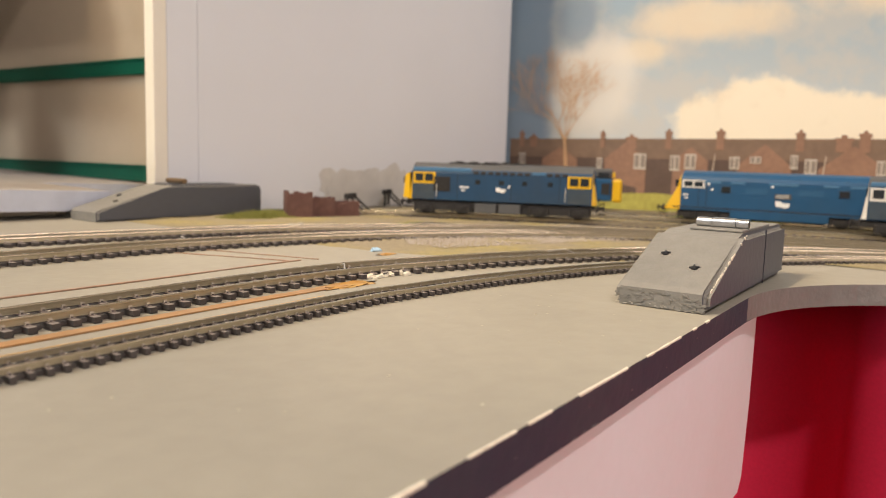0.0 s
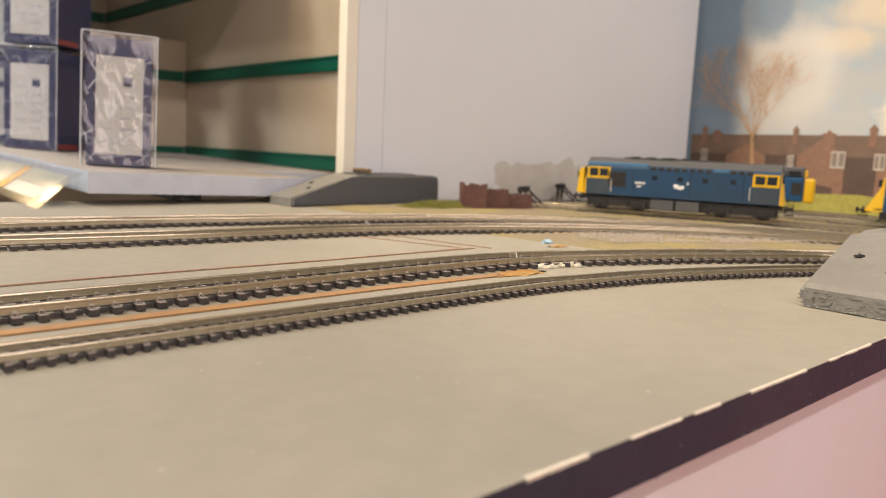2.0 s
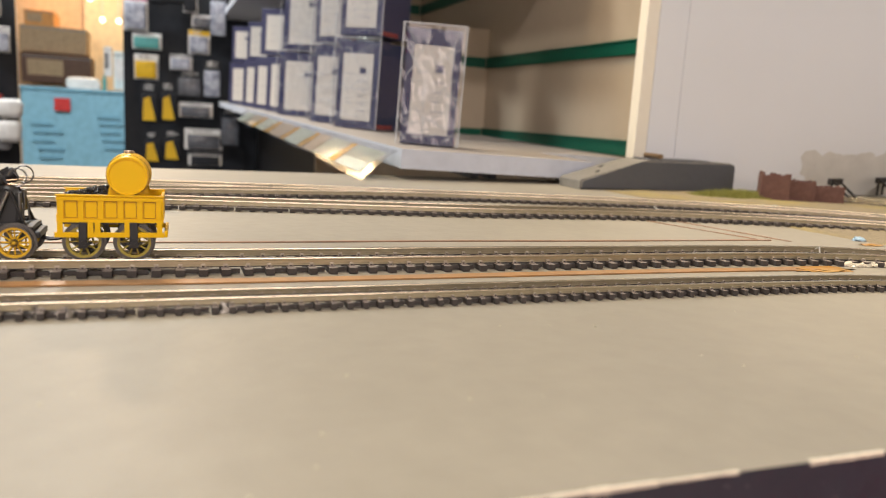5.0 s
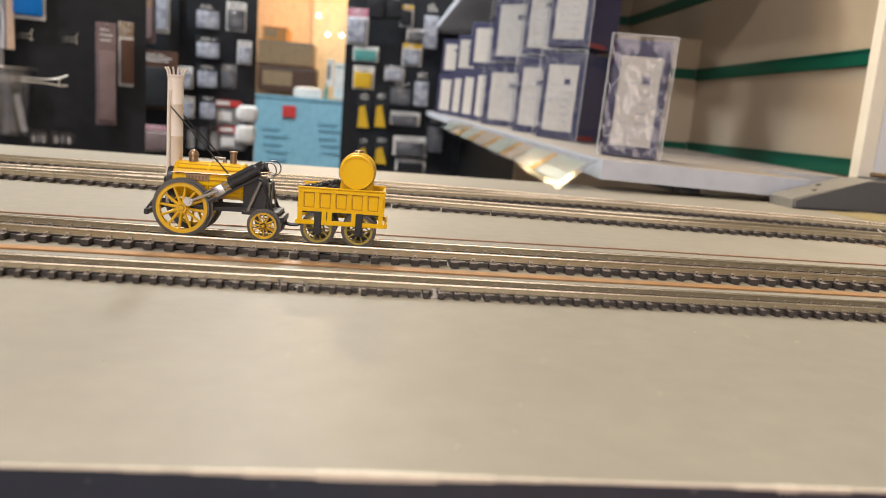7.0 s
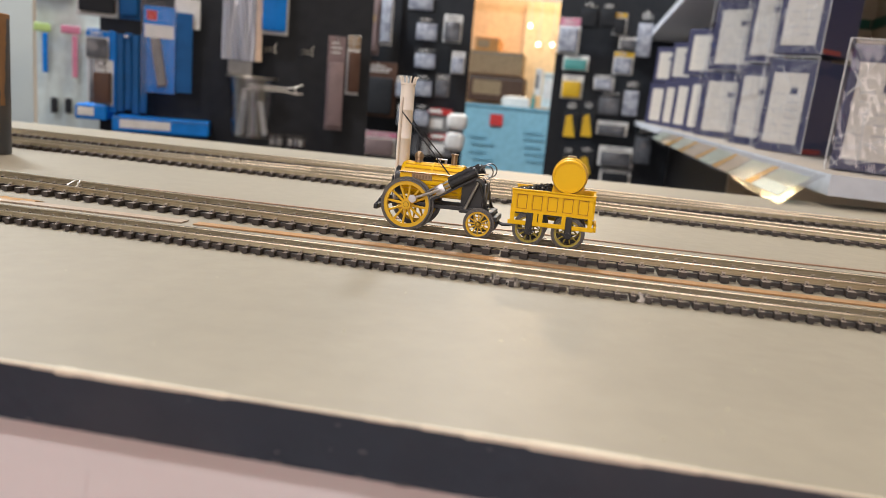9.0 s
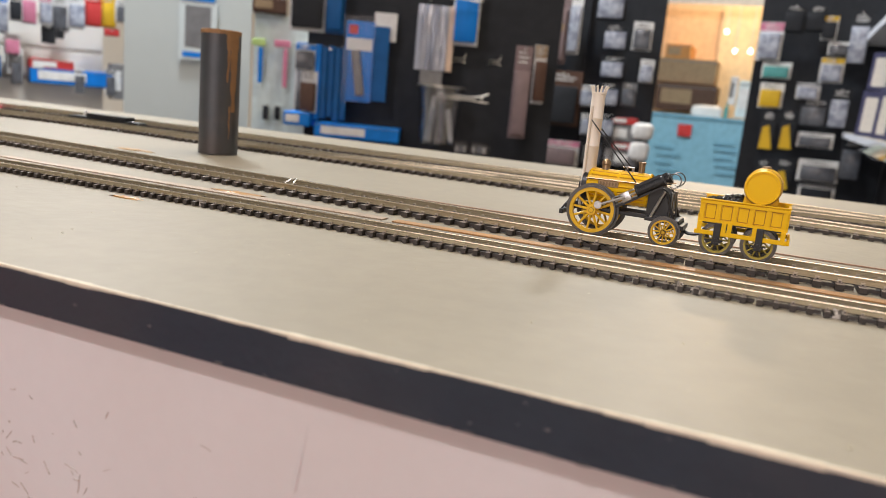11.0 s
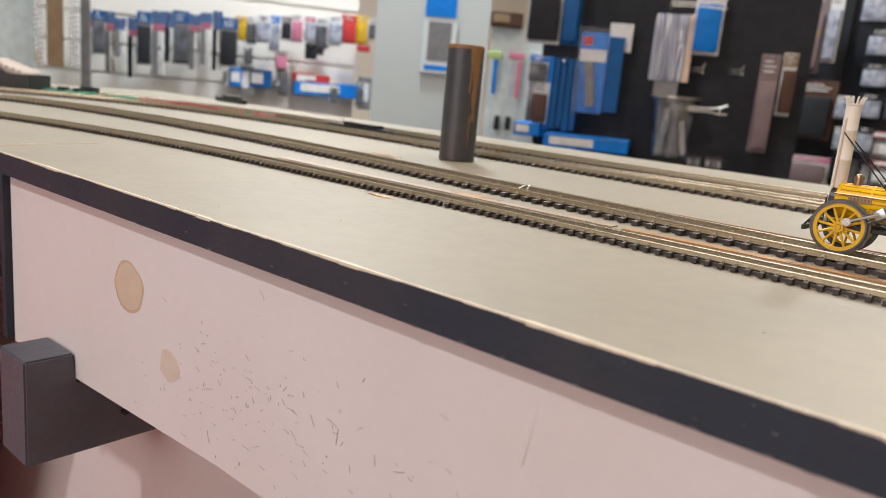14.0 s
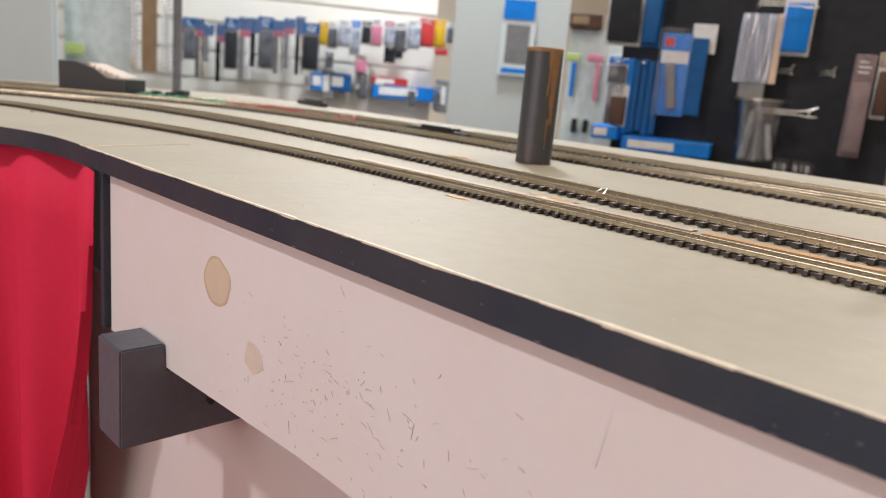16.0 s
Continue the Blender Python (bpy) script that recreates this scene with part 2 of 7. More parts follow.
def edge_y(x):
    """The front edge of the board, which bows out a little towards one end."""
    return EDGE_Y - 0.0018 * min(1.0, max(0.0, (x - 0.02) / 0.22))


INNER = [(-0.64, -0.9), (-0.64, -0.3024)] + arc(-0.45, -0.3024, 0.19, 180, 90, 16)[1:] + [(x, edge_y(x)) for x in (0.02, 0.09, 0.16, 0.24, 0.40)] + arc(0.40, -0.2357, 0.1215, 90, 0, 12)[1:] + [(0.5215, -0.9)]
INNER = [(x, min(y, EDGE_Y)) for x, y in INNER]
OUTLINE = INNER + [(1.12, -0.9), (1.12, 0.7), (0.42, 0.7), (0.42, REAR_Y), (-1.30, REAR_Y), (-1.30, -0.9)]
bm = bmesh.new()
add_prism(bm, OUTLINE, -THICK, 0, axis="z")
# edge faces past x = 0.402 take a lighter grey than the rest
for f in bm.faces:
    c = f.calc_center_median()
    f.material_index = 0 if abs(c.z) < 1e-4 else 2 if c.x > 0.402 else 1
board = structure("layout_board", bm, [M_BOARD, M_EDGE, M_GREY], "grey-painted layout board with a dark painted edge", "layout board")

# ---- fascia and curtains ----
structure("fascia_panel", prism([(-0.392, -THICK), (-0.392, -0.1015), (-0.20, -0.0940), (0.15, -0.0960), (0.434, -0.1060), (0.4405, -0.1000), (0.4455, -0.0600), (0.4465, -THICK)], EDGE_Y + 0.0032, EDGE_Y + 0.015), M_WHITE, "white scratched fascia panel under the board edge", "panel")

# ---- tracks ----
def track(name, ctrl, gauge, pitch, sleeper_len, sleeper_w, sleeper_h, rail_h, head, label, seed):
    rnd = random.Random(seed)
    root = thing(name, label, "railway track")
    pts = smooth_path(ctrl, pitch)
    for s in (-1, 1):
        w, foot = head / 2, head * 0.62
        z0, z1 = sleeper_h, sleeper_h + rail_h
        half = [(foot, z0), (foot, z0 + rail_h * 0.10), (w * 0.55, z0 + rail_h * 0.2), (w * 0.55, z1 - rail_h * 0.36), (w, z1 - rail_h * 0.28), (w, z1 - rail_h * 0.13), (w * 0.9, z1 - rail_h * 0.05), (w * 0.6, z1)]
        sec = half + [(-a, c) for a, c in reversed(half)]
        b = add_sweep(bmesh.new(), offset_path(pts, s * (gauge / 2 + w)), sec, [2, 0, 0, 0, 0, 1, 1, 1, 1, 1, 0, 0, 0, 0, 2, 2])
        part("rail", b, [M_RAILSIDE, M_RAILTOP, M_SLEEPER], root, "tarnished nickel rail with a bright head")
    # sleepers with rail chairs and the webs that link them; two kinds of mesh shared by all
    kinds = []
    for near_web in (True, False):
        b = box(-sleeper_w / 2, -sleeper_len / 2, 0.0002, sleeper_w / 2, sleeper_len / 2, sleeper_h, bevel=sleeper_w * 0.04)
        for s in (-1, 1):
            for k in (-1, 1):
                y = s * (gauge / 2 + head / 2) + k * head * 1.6
                add_box(b, -sleeper_w * 0.34, y - head * 0.7, sleeper_h, sleeper_w * 0.34, y + head * 0.7, sleeper_h + 0.0003, slot=2)
                add_box(b, -sleeper_w * 0.22, y - k * head * 0.5 - head * 0.35, sleeper_h, sleeper_w * 0.22, y - k * head * 0.5 + head * 0.35, sleeper_h + rail_h * 0.40, slot=1)
                add_rod(b, (0, y, sleeper_h), (0, y, sleeper_h + 0.0007), sleeper_w * 0.15, n=6)
            y = s * (gauge / 2 + head / 2)
            add_box(b, sleeper_w * 0.4, y - head * 0.8, 0.0003, (pitch - sleeper_w * 0.4) * (1 if near_web else 0.8), y + head * 0.8, sleeper_h * 0.7)
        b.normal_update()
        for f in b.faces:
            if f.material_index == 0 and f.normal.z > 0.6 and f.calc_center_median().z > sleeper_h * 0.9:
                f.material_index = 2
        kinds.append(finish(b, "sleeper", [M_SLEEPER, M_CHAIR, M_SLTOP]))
    for i in range(len(pts) - 1):
        d = pts[i + 1] - pts[i]
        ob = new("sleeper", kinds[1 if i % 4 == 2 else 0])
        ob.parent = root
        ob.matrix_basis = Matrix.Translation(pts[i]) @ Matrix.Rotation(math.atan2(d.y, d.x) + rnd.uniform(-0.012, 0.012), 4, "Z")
    return root


OO = dict(gauge=0.0165, pitch=0.0071, sleeper_len=0.0272, sleeper_w=0.0029, sleeper_h=0.0023, rail_h=0.0030, head=0.0010)
NN = dict(gauge=0.009, pitch=0.0046, sleeper_len=0.0160, sleeper_w=0.00165, sleeper_h=0.0020, rail_h=0.0021, head=0.0008)
track("railway_track", [(-1.0, -0.30), (-0.88, -0.17), (-0.73, -0.077), (-0.64, -0.050), (-0.52, -0.018), (-0.38, 0.002), (-0.2, 0.005), (0.0, 0.005), (0.24, 0.005), (0.30, 0.0), (0.36, -0.012), (0.44, -0.040), (0.53, -0.09), (0.62, -0.18), (0.68, -0.35)],
      label="narrow gauge model track on dark sleepers along the board edge", seed=1, **NN)
track("railway_track", [(-1.05, -0.3), (-0.95, -0.10), (-0.86, 0.010), (-0.76, 0.062), (-0.62, 0.085), (-0.48, 0.089), (-0.36, 0.084), (-0.22, 0.072), (-0.10, 0.062), (0.0, 0.0575), (0.16, 0.0575), (0.30, 0.0565), (0.38, 0.036), (0.46, 0.002), (0.54, -0.05), (0.62, -0.13), (0.70, -0.3)],
      label="dark model railway track that carries the yellow engine", seed=2, **OO)
track("railway_track", [(-1.12, -0.2), (-1.0, 0.05), (-0.85, 0.19), (-0.6, 0.245), (-0.3, 0.235), (-0.1, 0.226), (0.05, 0.215), (0.2, 0.198), (0.32, 0.190), (0.43, 0.160), (0.53, 0.105), (0.60, 0.03), (0.65, -0.08), (0.69, -0.3)],
      label="weathered brown model railway track at the back of the board", seed=3, **OO)
track("railway_track", [(-1.2, -0.1), (-1.06, 0.14), (-0.85, 0.28), (-0.6, 0.315), (-0.3, 0.305), (0.0, 0.30), (0.15, 0.285), (0.3, 0.262), (0.44, 0.222), (0.55, 0.150), (0.63, 0.05), (0.685, -0.08), (0.73, -0.3)],
      label="weathered brown model railway track along the rear", seed=4, **OO)

track("railway_track", [(-0.42, 0.2395), (-0.25, 0.240), (-0.08, 0.252), (0.06, 0.272), (0.20, 0.276), (0.30, 0.262)], label="weathered crossover track joining the two rear tracks", seed=8, **dict(OO, sleeper_h=0.0021, rail_h=0.0032))
SIDE = dict(OO, pitch=0.0075)
track("railway_track", [(0.622, 0.322), (0.647, 0.26), (0.68, 0.175), (0.715, 0.085), (0.745, 0.0), (0.77, -0.1), (0.79, -0.32)], label="weathered siding track under the blue diesels", seed=5, **SIDE)
track("railway_track", [(0.80, 0.26), (0.817, 0.1), (0.83, -0.06), (0.845, -0.25)], label="weathered siding track beside the backdrop", seed=6, **SIDE)
track("railway_track", [(0.835, 0.30), (0.864, 0.223), (0.90, 0.13), (0.935, 0.03)], label="short weathered siding track by the backdrop", seed=7, **SIDE)

# ---- white wall panel ----
def upright(name, ax, ay, bx, by, z0, z1, t, mat, label, category, kind="structure"):
    """A panel that stands on the line from a to b, with its face on the right-hand side of that way and t of thickness behind."""
    a, b = Vector((ax, ay, 0)), Vector((bx, by, 0))
    m = Matrix.Translation(a) @ Matrix.Rotation(math.atan2(by - ay, bx - ax), 4, "Z")
    return solid(name, box(0, 0, z0, (b - a).length, t, z1, bevel=0.0006), mat, label, category, m, kind=kind)


wall = upright("wall_panel", 0.4800, 0.4228, 0.9625, 0.3363, 0.0005, 1.1, 0.016, M_WALL, "tall white painted panel at the back of the layout", "panel")
part("lipping", box(-0.0135, -0.001, 0.0005, -0.0004, 0.017, 1.1, bevel=0.001), M_STRIP, wall, "cream edge lipping strip")
part("joint_strip", box(0.030, -0.0012, 0.0005, 0.0315, -0.0002, 1.1), M_WALL, wall)

# ---- printed backdrop ----
def sky_material():
    m = bpy.data.materials.new("printed_sky")
    m.use_nodes = True
    nt = m.node_tree
    b = nt.nodes["Principled BSDF"]
    b.inputs["Roughness"].default_value = 0.55
    tc = nt.nodes.new("ShaderNodeTexCoord")

    def mapping(loc, scale):
        n = nt.nodes.new("ShaderNodeMapping")
        n.vector_type = "POINT"
        n.inputs["Location"].default_value, n.inputs["Scale"].default_value = loc, scale
        nt.links.new(tc.outputs["Object"], n.inputs["Vector"])
        return n.outputs[0]

    def nz(scale, detail):
        n = nt.nodes.new("ShaderNodeTexNoise")
        n.inputs["Scale"].default_value, n.inputs["Detail"].default_value, n.inputs["Roughness"].default_value = scale, detail, 0.62
        nt.links.new(tc.outputs["Object"], n.inputs["Vector"])
        return n.outputs[0]

    def blob(cx, cz, rx, rz):
        g = nt.nodes.new("ShaderNodeTexGradient")
        g.gradient_type = "SPHERICAL"
        nt.links.new(mapping((-cx / rx, 0, -cz / rz), (1 / rx, 0, 1 / rz)), g.inputs[0])
        return g.outputs[1]

    def math2(op, a, c):
        n = nt.nodes.new("ShaderNodeMath")
        n.operation = op
        for k, v in enumerate((a, c)):
            if isinstance(v, (int, float)):
                n.inputs[k].default_value = v
            else:
                nt.links.new(v, n.inputs[k])
        return n.outputs[0]

    def rng(v, lo, hi, top=1.0):
        n = nt.nodes.new("ShaderNodeMapRange")
        n.interpolation_type = "SMOOTHSTEP"
        n.inputs[1].default_value, n.inputs[2].default_value, n.inputs[4].default_value = lo, hi, top
        nt.links.new(v, n.inputs[0])
        return n.outputs[0]

    def mix(f, a, c):
        n = nt.nodes.new("ShaderNodeMix")
        n.data_type = "RGBA"
        nt.links.new(f, n.inputs[0])
        for k, v in ((6, a), (7, c)):
            if isinstance(v, tuple):
                n.inputs[k].default_value = (*v, 1)
            else:
                nt.links.new(v, n.inputs[k])
        return n.outputs[2]

    sep = nt.nodes.new("ShaderNodeSeparateXYZ")
    nt.links.new(tc.outputs["Object"], sep.inputs[0])
    col = mix(rng(sep.outputs[2], 0.08, 0.30), (0.47, 0.51, 0.52), (0.25, 0.34, 0.41))
    n1 = nz(14, 6)
    cum = math2("MAXIMUM", math2("MAXIMUM", blob(0.33, 0.105, 0.13, 0.075), blob(0.44, 0.10, 0.11, 0.06)), blob(0.56, 0.11, 0.14, 0.08))
    cum = math2("ADD", cum, math2("MULTIPLY", math2("SUBTRACT", n1, 0.5), 0.9))
    hi = math2("MAXIMUM", math2("MAXIMUM", blob(0.26, 0.235, 0.17, 0.05), blob(0.17, 0.20, 0.10, 0.035)), blob(0.5, 0.26, 0.25, 0.05))
    hi = math2("ADD", hi, math2("MULTIPLY", math2("SUBTRACT", nz(11, 6), 0.5), 1.3))
    col = mix(rng(hi, 0.26, 0.85, 0.75), col, (0.72, 0.60, 0.42))
    col = mix(rng(cum, 0.12, 0.34), col, (0.78, 0.70, 0.55))
    col = mix(rng(math2("SUBTRACT", nz(24, 5), math2("MULTIPLY", cum, 0.25)), 0.38, 0.6, 0.25), col, (0.62, 0.50, 0.36))
    # shadow painted dark blue beside the panel and above the tree, bright cloud between
    white = math2("ADD", blob(0.115, 0.165, 0.085, 0.10), math2("MULTIPLY", math2("SUBTRACT", n1, 0.5), 0.5))
    col = mix(rng(white, 0.10, 0.55, 0.8), col, (0.66, 0.62, 0.55))
    top_shade = math2("ADD", blob(0.090, 0.245, 0.045, 0.06), math2("MULTIPLY", math2("SUBTRACT", nz(20, 4), 0.5), 0.5))
    col = mix(rng(top_shade, 0.15, 0.6, 0.85), col, (0.20, 0.27, 0.34))
    side = math2("ADD", sep.outputs[0], math2("MULTIPLY", math2("SUBTRACT", nz(16, 4), 0.5), 0.03))
    col = mix(rng(math2("MULTIPLY", side, -1.0), -0.068, -0.044, 0.9), col, (0.17, 0.25, 0.33))
    nt.links.new(col, b.inputs["Base Color"])
    return m


BX, BY = 0.97, 0.335
BDM = Matrix.Translation((BX, BY, 0)) @ Matrix.Rotation(math.atan2(-0.9 - BY, 1.07 - BX), 4, "Z")
backdrop = solid("backdrop", box(-0.0085, 0, 0.0005, 1.235, 0.012, 0.75), sky_material(), "printed backdrop of sky and brick terraced houses", "backdrop", BDM, kind="structure")
P_BRICK = material("print_brick", (0.30, 0.165, 0.105), 0.6, grain=0.5, scale=160, stain=0.35, stain_scale=30)
P_BRICKD = material("print_brick_dark", (0.12, 0.075, 0.055), 0.6, grain=0.5, scale=160, stain=0.5, stain_scale=30)
P_ROOF = material("print_roof", (0.21, 0.135, 0.09), 0.6, grain=0.4, scale=120, stain=0.4, stain_scale=40)
P_WINDOW = material("print_window", (0.55, 0.48, 0.40), 0.6, grain=0.4, scale=90)
P_PANE = material("print_pane", (0.27, 0.22, 0.18), 0.6, grain=0.5, scale=200)
P_PIPE = material("print_pipe", (0.42, 0.33, 0.25), 0.6)
P_TREE = material("print_tree", (0.60, 0.37, 0.20), 0.6, grain=0.3, scale=200)
P_HEDGE = material("print_hedge", (0.42, 0.38, 0.08), 0.6, grain=0.6, scale=200)


def printed(name, outline, layer, mat, label=""):
    y = -0.0004 * layer
    return part(name, prism(outline, y - 0.0003, y), mat, backdrop, label)


printed("printed_terrace", [(0.001, 0.0006), (0.62, 0.0006), (0.62, 0.07), (0.001, 0.07)], 0.2, P_BRICKD)
printed("printed_roof", [(0.001, 0.066), (0.62, 0.070), (0.62, 0.097), (0.001, 0.0905)], 1, P_ROOF, "brown slate roof line in print")
for s, w, top, base in ((0.165, 0.055, 0.088, 0.066), (0.247, 0.042, 0.083, 0.066), (0.332, 0.060, 0.088, 0.062), (0.425, 0.070, 0.087, 0.060), (0.075, 0.05, 0.080, 0.064), (0.52, 0.07, 0.087, 0.06)):
    printed("printed_gable", [(s - w / 2, 0.006), (s + w / 2, 0.006), (s + w / 2, base), (s, top), (s - w / 2, base)], 2, P_BRICK, "sunlit red brick gable in print")
    printed("printed_lean_to", [(s - w * 0.34, 0.006), (s + w * 0.3, 0.006), (s + w * 0.3, 0.03), (s - w * 0.34, 0.036)], 3, P_BRICKD)
for s, z, w in ((0.0187, 0.099, 0.0065), (0.036, 0.094, 0.010), (0.134, 0.0995, 0.006), (0.172, 0.0945, 0.013), (0.219, 0.102, 0.0075), (0.281, 0.1025, 0.009), (0.369, 0.1015, 0.0085), (0.414, 0.0960, 0.016), (0.4347, 0.101, 0.011), (0.50, 0.101, 0.009)):
    printed("printed_chimney", [(s - w / 2, 0.08), (s + w / 2, 0.08), (s + w / 2, z - 0.003), (s + w * 0.6, z - 0.003), (s + w * 0.6, z), (s - w * 0.6, z), (s - w * 0.6, z - 0.003), (s - w / 2, z - 0.003)], 2.8, P_BRICK)
    printed("printed_chimney_pot", [(s - w * 0.22, z), (s + w * 0.22, z), (s + w * 0.16, z + 0.0034), (s - w * 0.16, z + 0.0034)], 2.8, P_BRICK)
for s, z, w, h in ((0.1846, 0.0636, 0.0158, 0.020), (0.2285, 0.0627, 0.0117, 0.019), (0.2473, 0.065, 0.0135, 0.0185), (0.299, 0.0647, 0.0114, 0.0146), (0.3225, 0.069, 0.0126, 0.008), (0.3643, 0.0675, 0.008, 0.016), (0.382, 0.0625, 0.0126, 0.0177), (0.4528, 0.063, 0.010, 0.0165), (0.0204, 0.0637, 0.0093, 0.0154), (0.131, 0.060, 0.008, 0.014), (0.405, 0.04, 0.012, 0.015), (0.51, 0.063, 0.012, 0.017)):
    win = printed("printed_window", [(s - w / 2, z - h / 2), (s + w / 2, z - h / 2), (s + w / 2, z + h / 2), (s - w / 2, z + h / 2)], 3.8, P_WINDOW)
    for k in (-1, 1):
        b = box(s + k * w * 0.24 - w * 0.17, -0.00195, z - h * 0.38, s + k * w * 0.24 + w * 0.17, -0.00185, z + h * 0.4)
        part("pane", b, P_PANE, win)
for s in (0.271, 0.392):
    printed("printed_pipe", [(s, 0.03), (s + 0.002, 0.03), (s + 0.006, 0.075), (s + 0.0045, 0.075)], 3.9, P_PIPE)
printed("printed_fence", [(0.12, 0.0006), (0.62, 0.0006), (0.62, 0.022), (0.3, 0.018), (0.21, 0.024), (0.12, 0.02)], 4.6, P_HEDGE, "yellow-green hedge in print")


def printed_tree(s0, z0, height, seed):
    rnd = random.Random(seed)
    b = bmesh.new()

    def grow(x, z, ang, ln, w, depth):
        x2, z2 = x + math.sin(ang) * ln, z + math.cos(ang) * ln
        nx, nz = math.cos(ang), -math.sin(ang)
        vs = [b.verts.new(p) for p in ((x - nx * w, -0.0024, z - nz * w), (x + nx * w, -0.0024, z + nz * w), (x2 + nx * w * 0.6, -0.0024, z2 + nz * w * 0.6), (x2 - nx * w * 0.6, -0.0024, z2 - nz * w * 0.6))]
        b.faces.new(vs)
        if depth:
            for _ in range(3 if depth > 3 else 2):
                grow(x2, z2, ang * 0.8 + rnd.uniform(-0.7, 0.7), ln * rnd.uniform(0.62, 0.92), max(0.00016, w * 0.6), depth - 1)

    grow(s0, z0, rnd.uniform(-0.15, 0.15), height * 0.22, 0.0012, 6)
    return part("printed_tree", b, P_TREE, backdrop, "bare sunlit tree in print")


for s, h, seed in ((0.084, 0.20, 4), (0.087, 0.185, 21)):
    printed_tree(s, 0.046, h, seed)

# ---- ramp blocks with hinges ----
M_CHIP = material("chipped_pale_edge", (0.80, 0.73, 0.58), 0.6, grain=0.3, scale=300)
M_WORN = material("thin_worn_paint", (0.40, 0.37, 0.32), 0.55, grain=0.3, scale=300)


def ramp_block(m, mat_top, mat_side, worn, label):
    root = thing("ramp_block", label, "wooden block", m)
    end = 0.151 if worn else 0.143
    out = [(0, 0.0003), (0, 0.0078), (0.0028, 0.0096), (0.052, 0.0266), (0.060, 0.0283), (end - 0.006, 0.0285), (end - 0.0015, 0.0268), (end, 0.023), (end, 0.0003)]
    b = bmesh.new()
    add_prism(b, out, 0, 0.039)
    bmesh.ops.bevel(b, geom=[e for e in b.edges if abs(e.verts[0].co.y - e.verts[1].co.y) < 1e-6], offset=0.0026 if worn else 0.0014, segments=3, affect="EDGES")
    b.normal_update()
    # top and front end take the lighter grey, the sides the darker
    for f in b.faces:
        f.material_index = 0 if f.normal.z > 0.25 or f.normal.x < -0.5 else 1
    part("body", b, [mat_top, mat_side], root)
    near = 0.003 if worn else 0.008
    hinge = part("hinge_leaf", box(0.062, near, 0.0284, 0.122, near + 0.024, 0.0296, bevel=0.0004), M_GREY if worn else M_DGREY, root, "painted-over hinge leaf")
    b = bmesh.new()
    for k, (y0, y1) in enumerate(((near, near + 0.0055), (near + 0.0058, near + 0.0165), (near + 0.0168, near + 0.0240))):
        add_rod(b, (0.074, y0, 0.0318), (0.074, y1, 0.0318), 0.0023 + 0.0002 * (k % 2), n=14)
    part("hinge_barrel", b, M_STEEL if worn else M_BRASS, hinge, "bright worn hinge barrel" if worn else "dull hinge barrel", True)
    for x, y in ((0.031, 0.028), (0.020, 0.012)):
        z = 0.0096 + (x - 0.0028) * 0.3455
        b = bmesh.new()
        add_rod(b, (x, y, z - 0.001), (x - 0.0002, y, z + 0.0003), 0.0016, n=12)
        for a in (0.3, 1.85):
            d = Vector((math.cos(a), math.sin(a))) * 0.0021
            add_tube(b, [(x - d.x, y - d.y, z - d.x * 0.34 + 0.0004), (x, y, z + 0.0006), (x + d.x, y + d.y, z + d.x * 0.34 + 0.0004)], 0.0004, 5)
        screw = part("screw", b, M_BLACK, root, "cross-headed screw sunk in paint")
        if worn:
            b = bmesh.new()
            for i in range(9):
                a = i * 0.7 + x * 900
                add_box(b, -0.0004, -0.0002, -0.00015, 0.0004, 0.0002, 0.00015, m=Matrix.Translation((x + 0.0026 * math.cos(a), y + 0.0026 * math.sin(a), z + 0.0026 * math.cos(a) * 0.34 + 0.0001)) @ Matrix.Rotation(a, 4, "Z"))
            part("chip_ring", b, M_WORN, screw)
    if worn:
        b = bmesh.new()
        rnd = random.Random(3)
        for i in range(46):
            x = 0.003 + 0.055 * i / 45
            if rnd.random() < 0.55:
                z = 0.0096 + (x - 0.0028) * 0.3455
                w = rnd.uniform(0.0004, 0.0011)
                add_box(b, x - 0.0008, -0.0001, z - w - 0.0004, x + 0.0008, w * 0.4, z - 0.0002)
        part("chipped_edge", b, M_CHIP, root, "bare wood where the paint is chipped")
        b = bmesh.new()
        for i in range(150):
            y, z = rnd.uniform(0.0008, 0.0382), 0.0006 + abs(rnd.gauss(0, 0.0030))
            s = rnd.uniform(0.0003, 0.0012)
            if z < 0.0074:
                add_box(b, -0.0001 - 0.0003 * rnd.random(), y - s, z - s * 0.3, 0.0003, y + s, z + s * 0.3, m=Matrix.Translation((0, y, z)) @ Matrix.Rotation(rnd.uniform(-0.5, 0.5), 4, "X") @ Matrix.Translation((0, -y, -z)))
        part("rough_end", b, M_GREY, root)
        b = bmesh.new()
        for i in range(12):
            z = 0.0012 + i * 0.0022
            add_box(b, 0.0985 + 0.0003 * math.sin(i * 1.7), -0.0003, z, 0.0992 + 0.0003 * math.sin(i * 1.7), 0.0004, z + 0.0024)
        part("crack", b, M_EDGE, root, "dark crack down the side")
        b = bmesh.new()
        for i in range(24):
            y, z = rnd.uniform(0.001, 0.038), 0.0004 + abs(rnd.gauss(0, 0.0006))
            s = rnd.uniform(0.0002, 0.0006)
            add_box(b, -0.0004, y - s, z - s * 0.3, 0.0001, y + s, z + s * 0.5)
        part("chipped_foot", b, M_WORN, root)
    return root


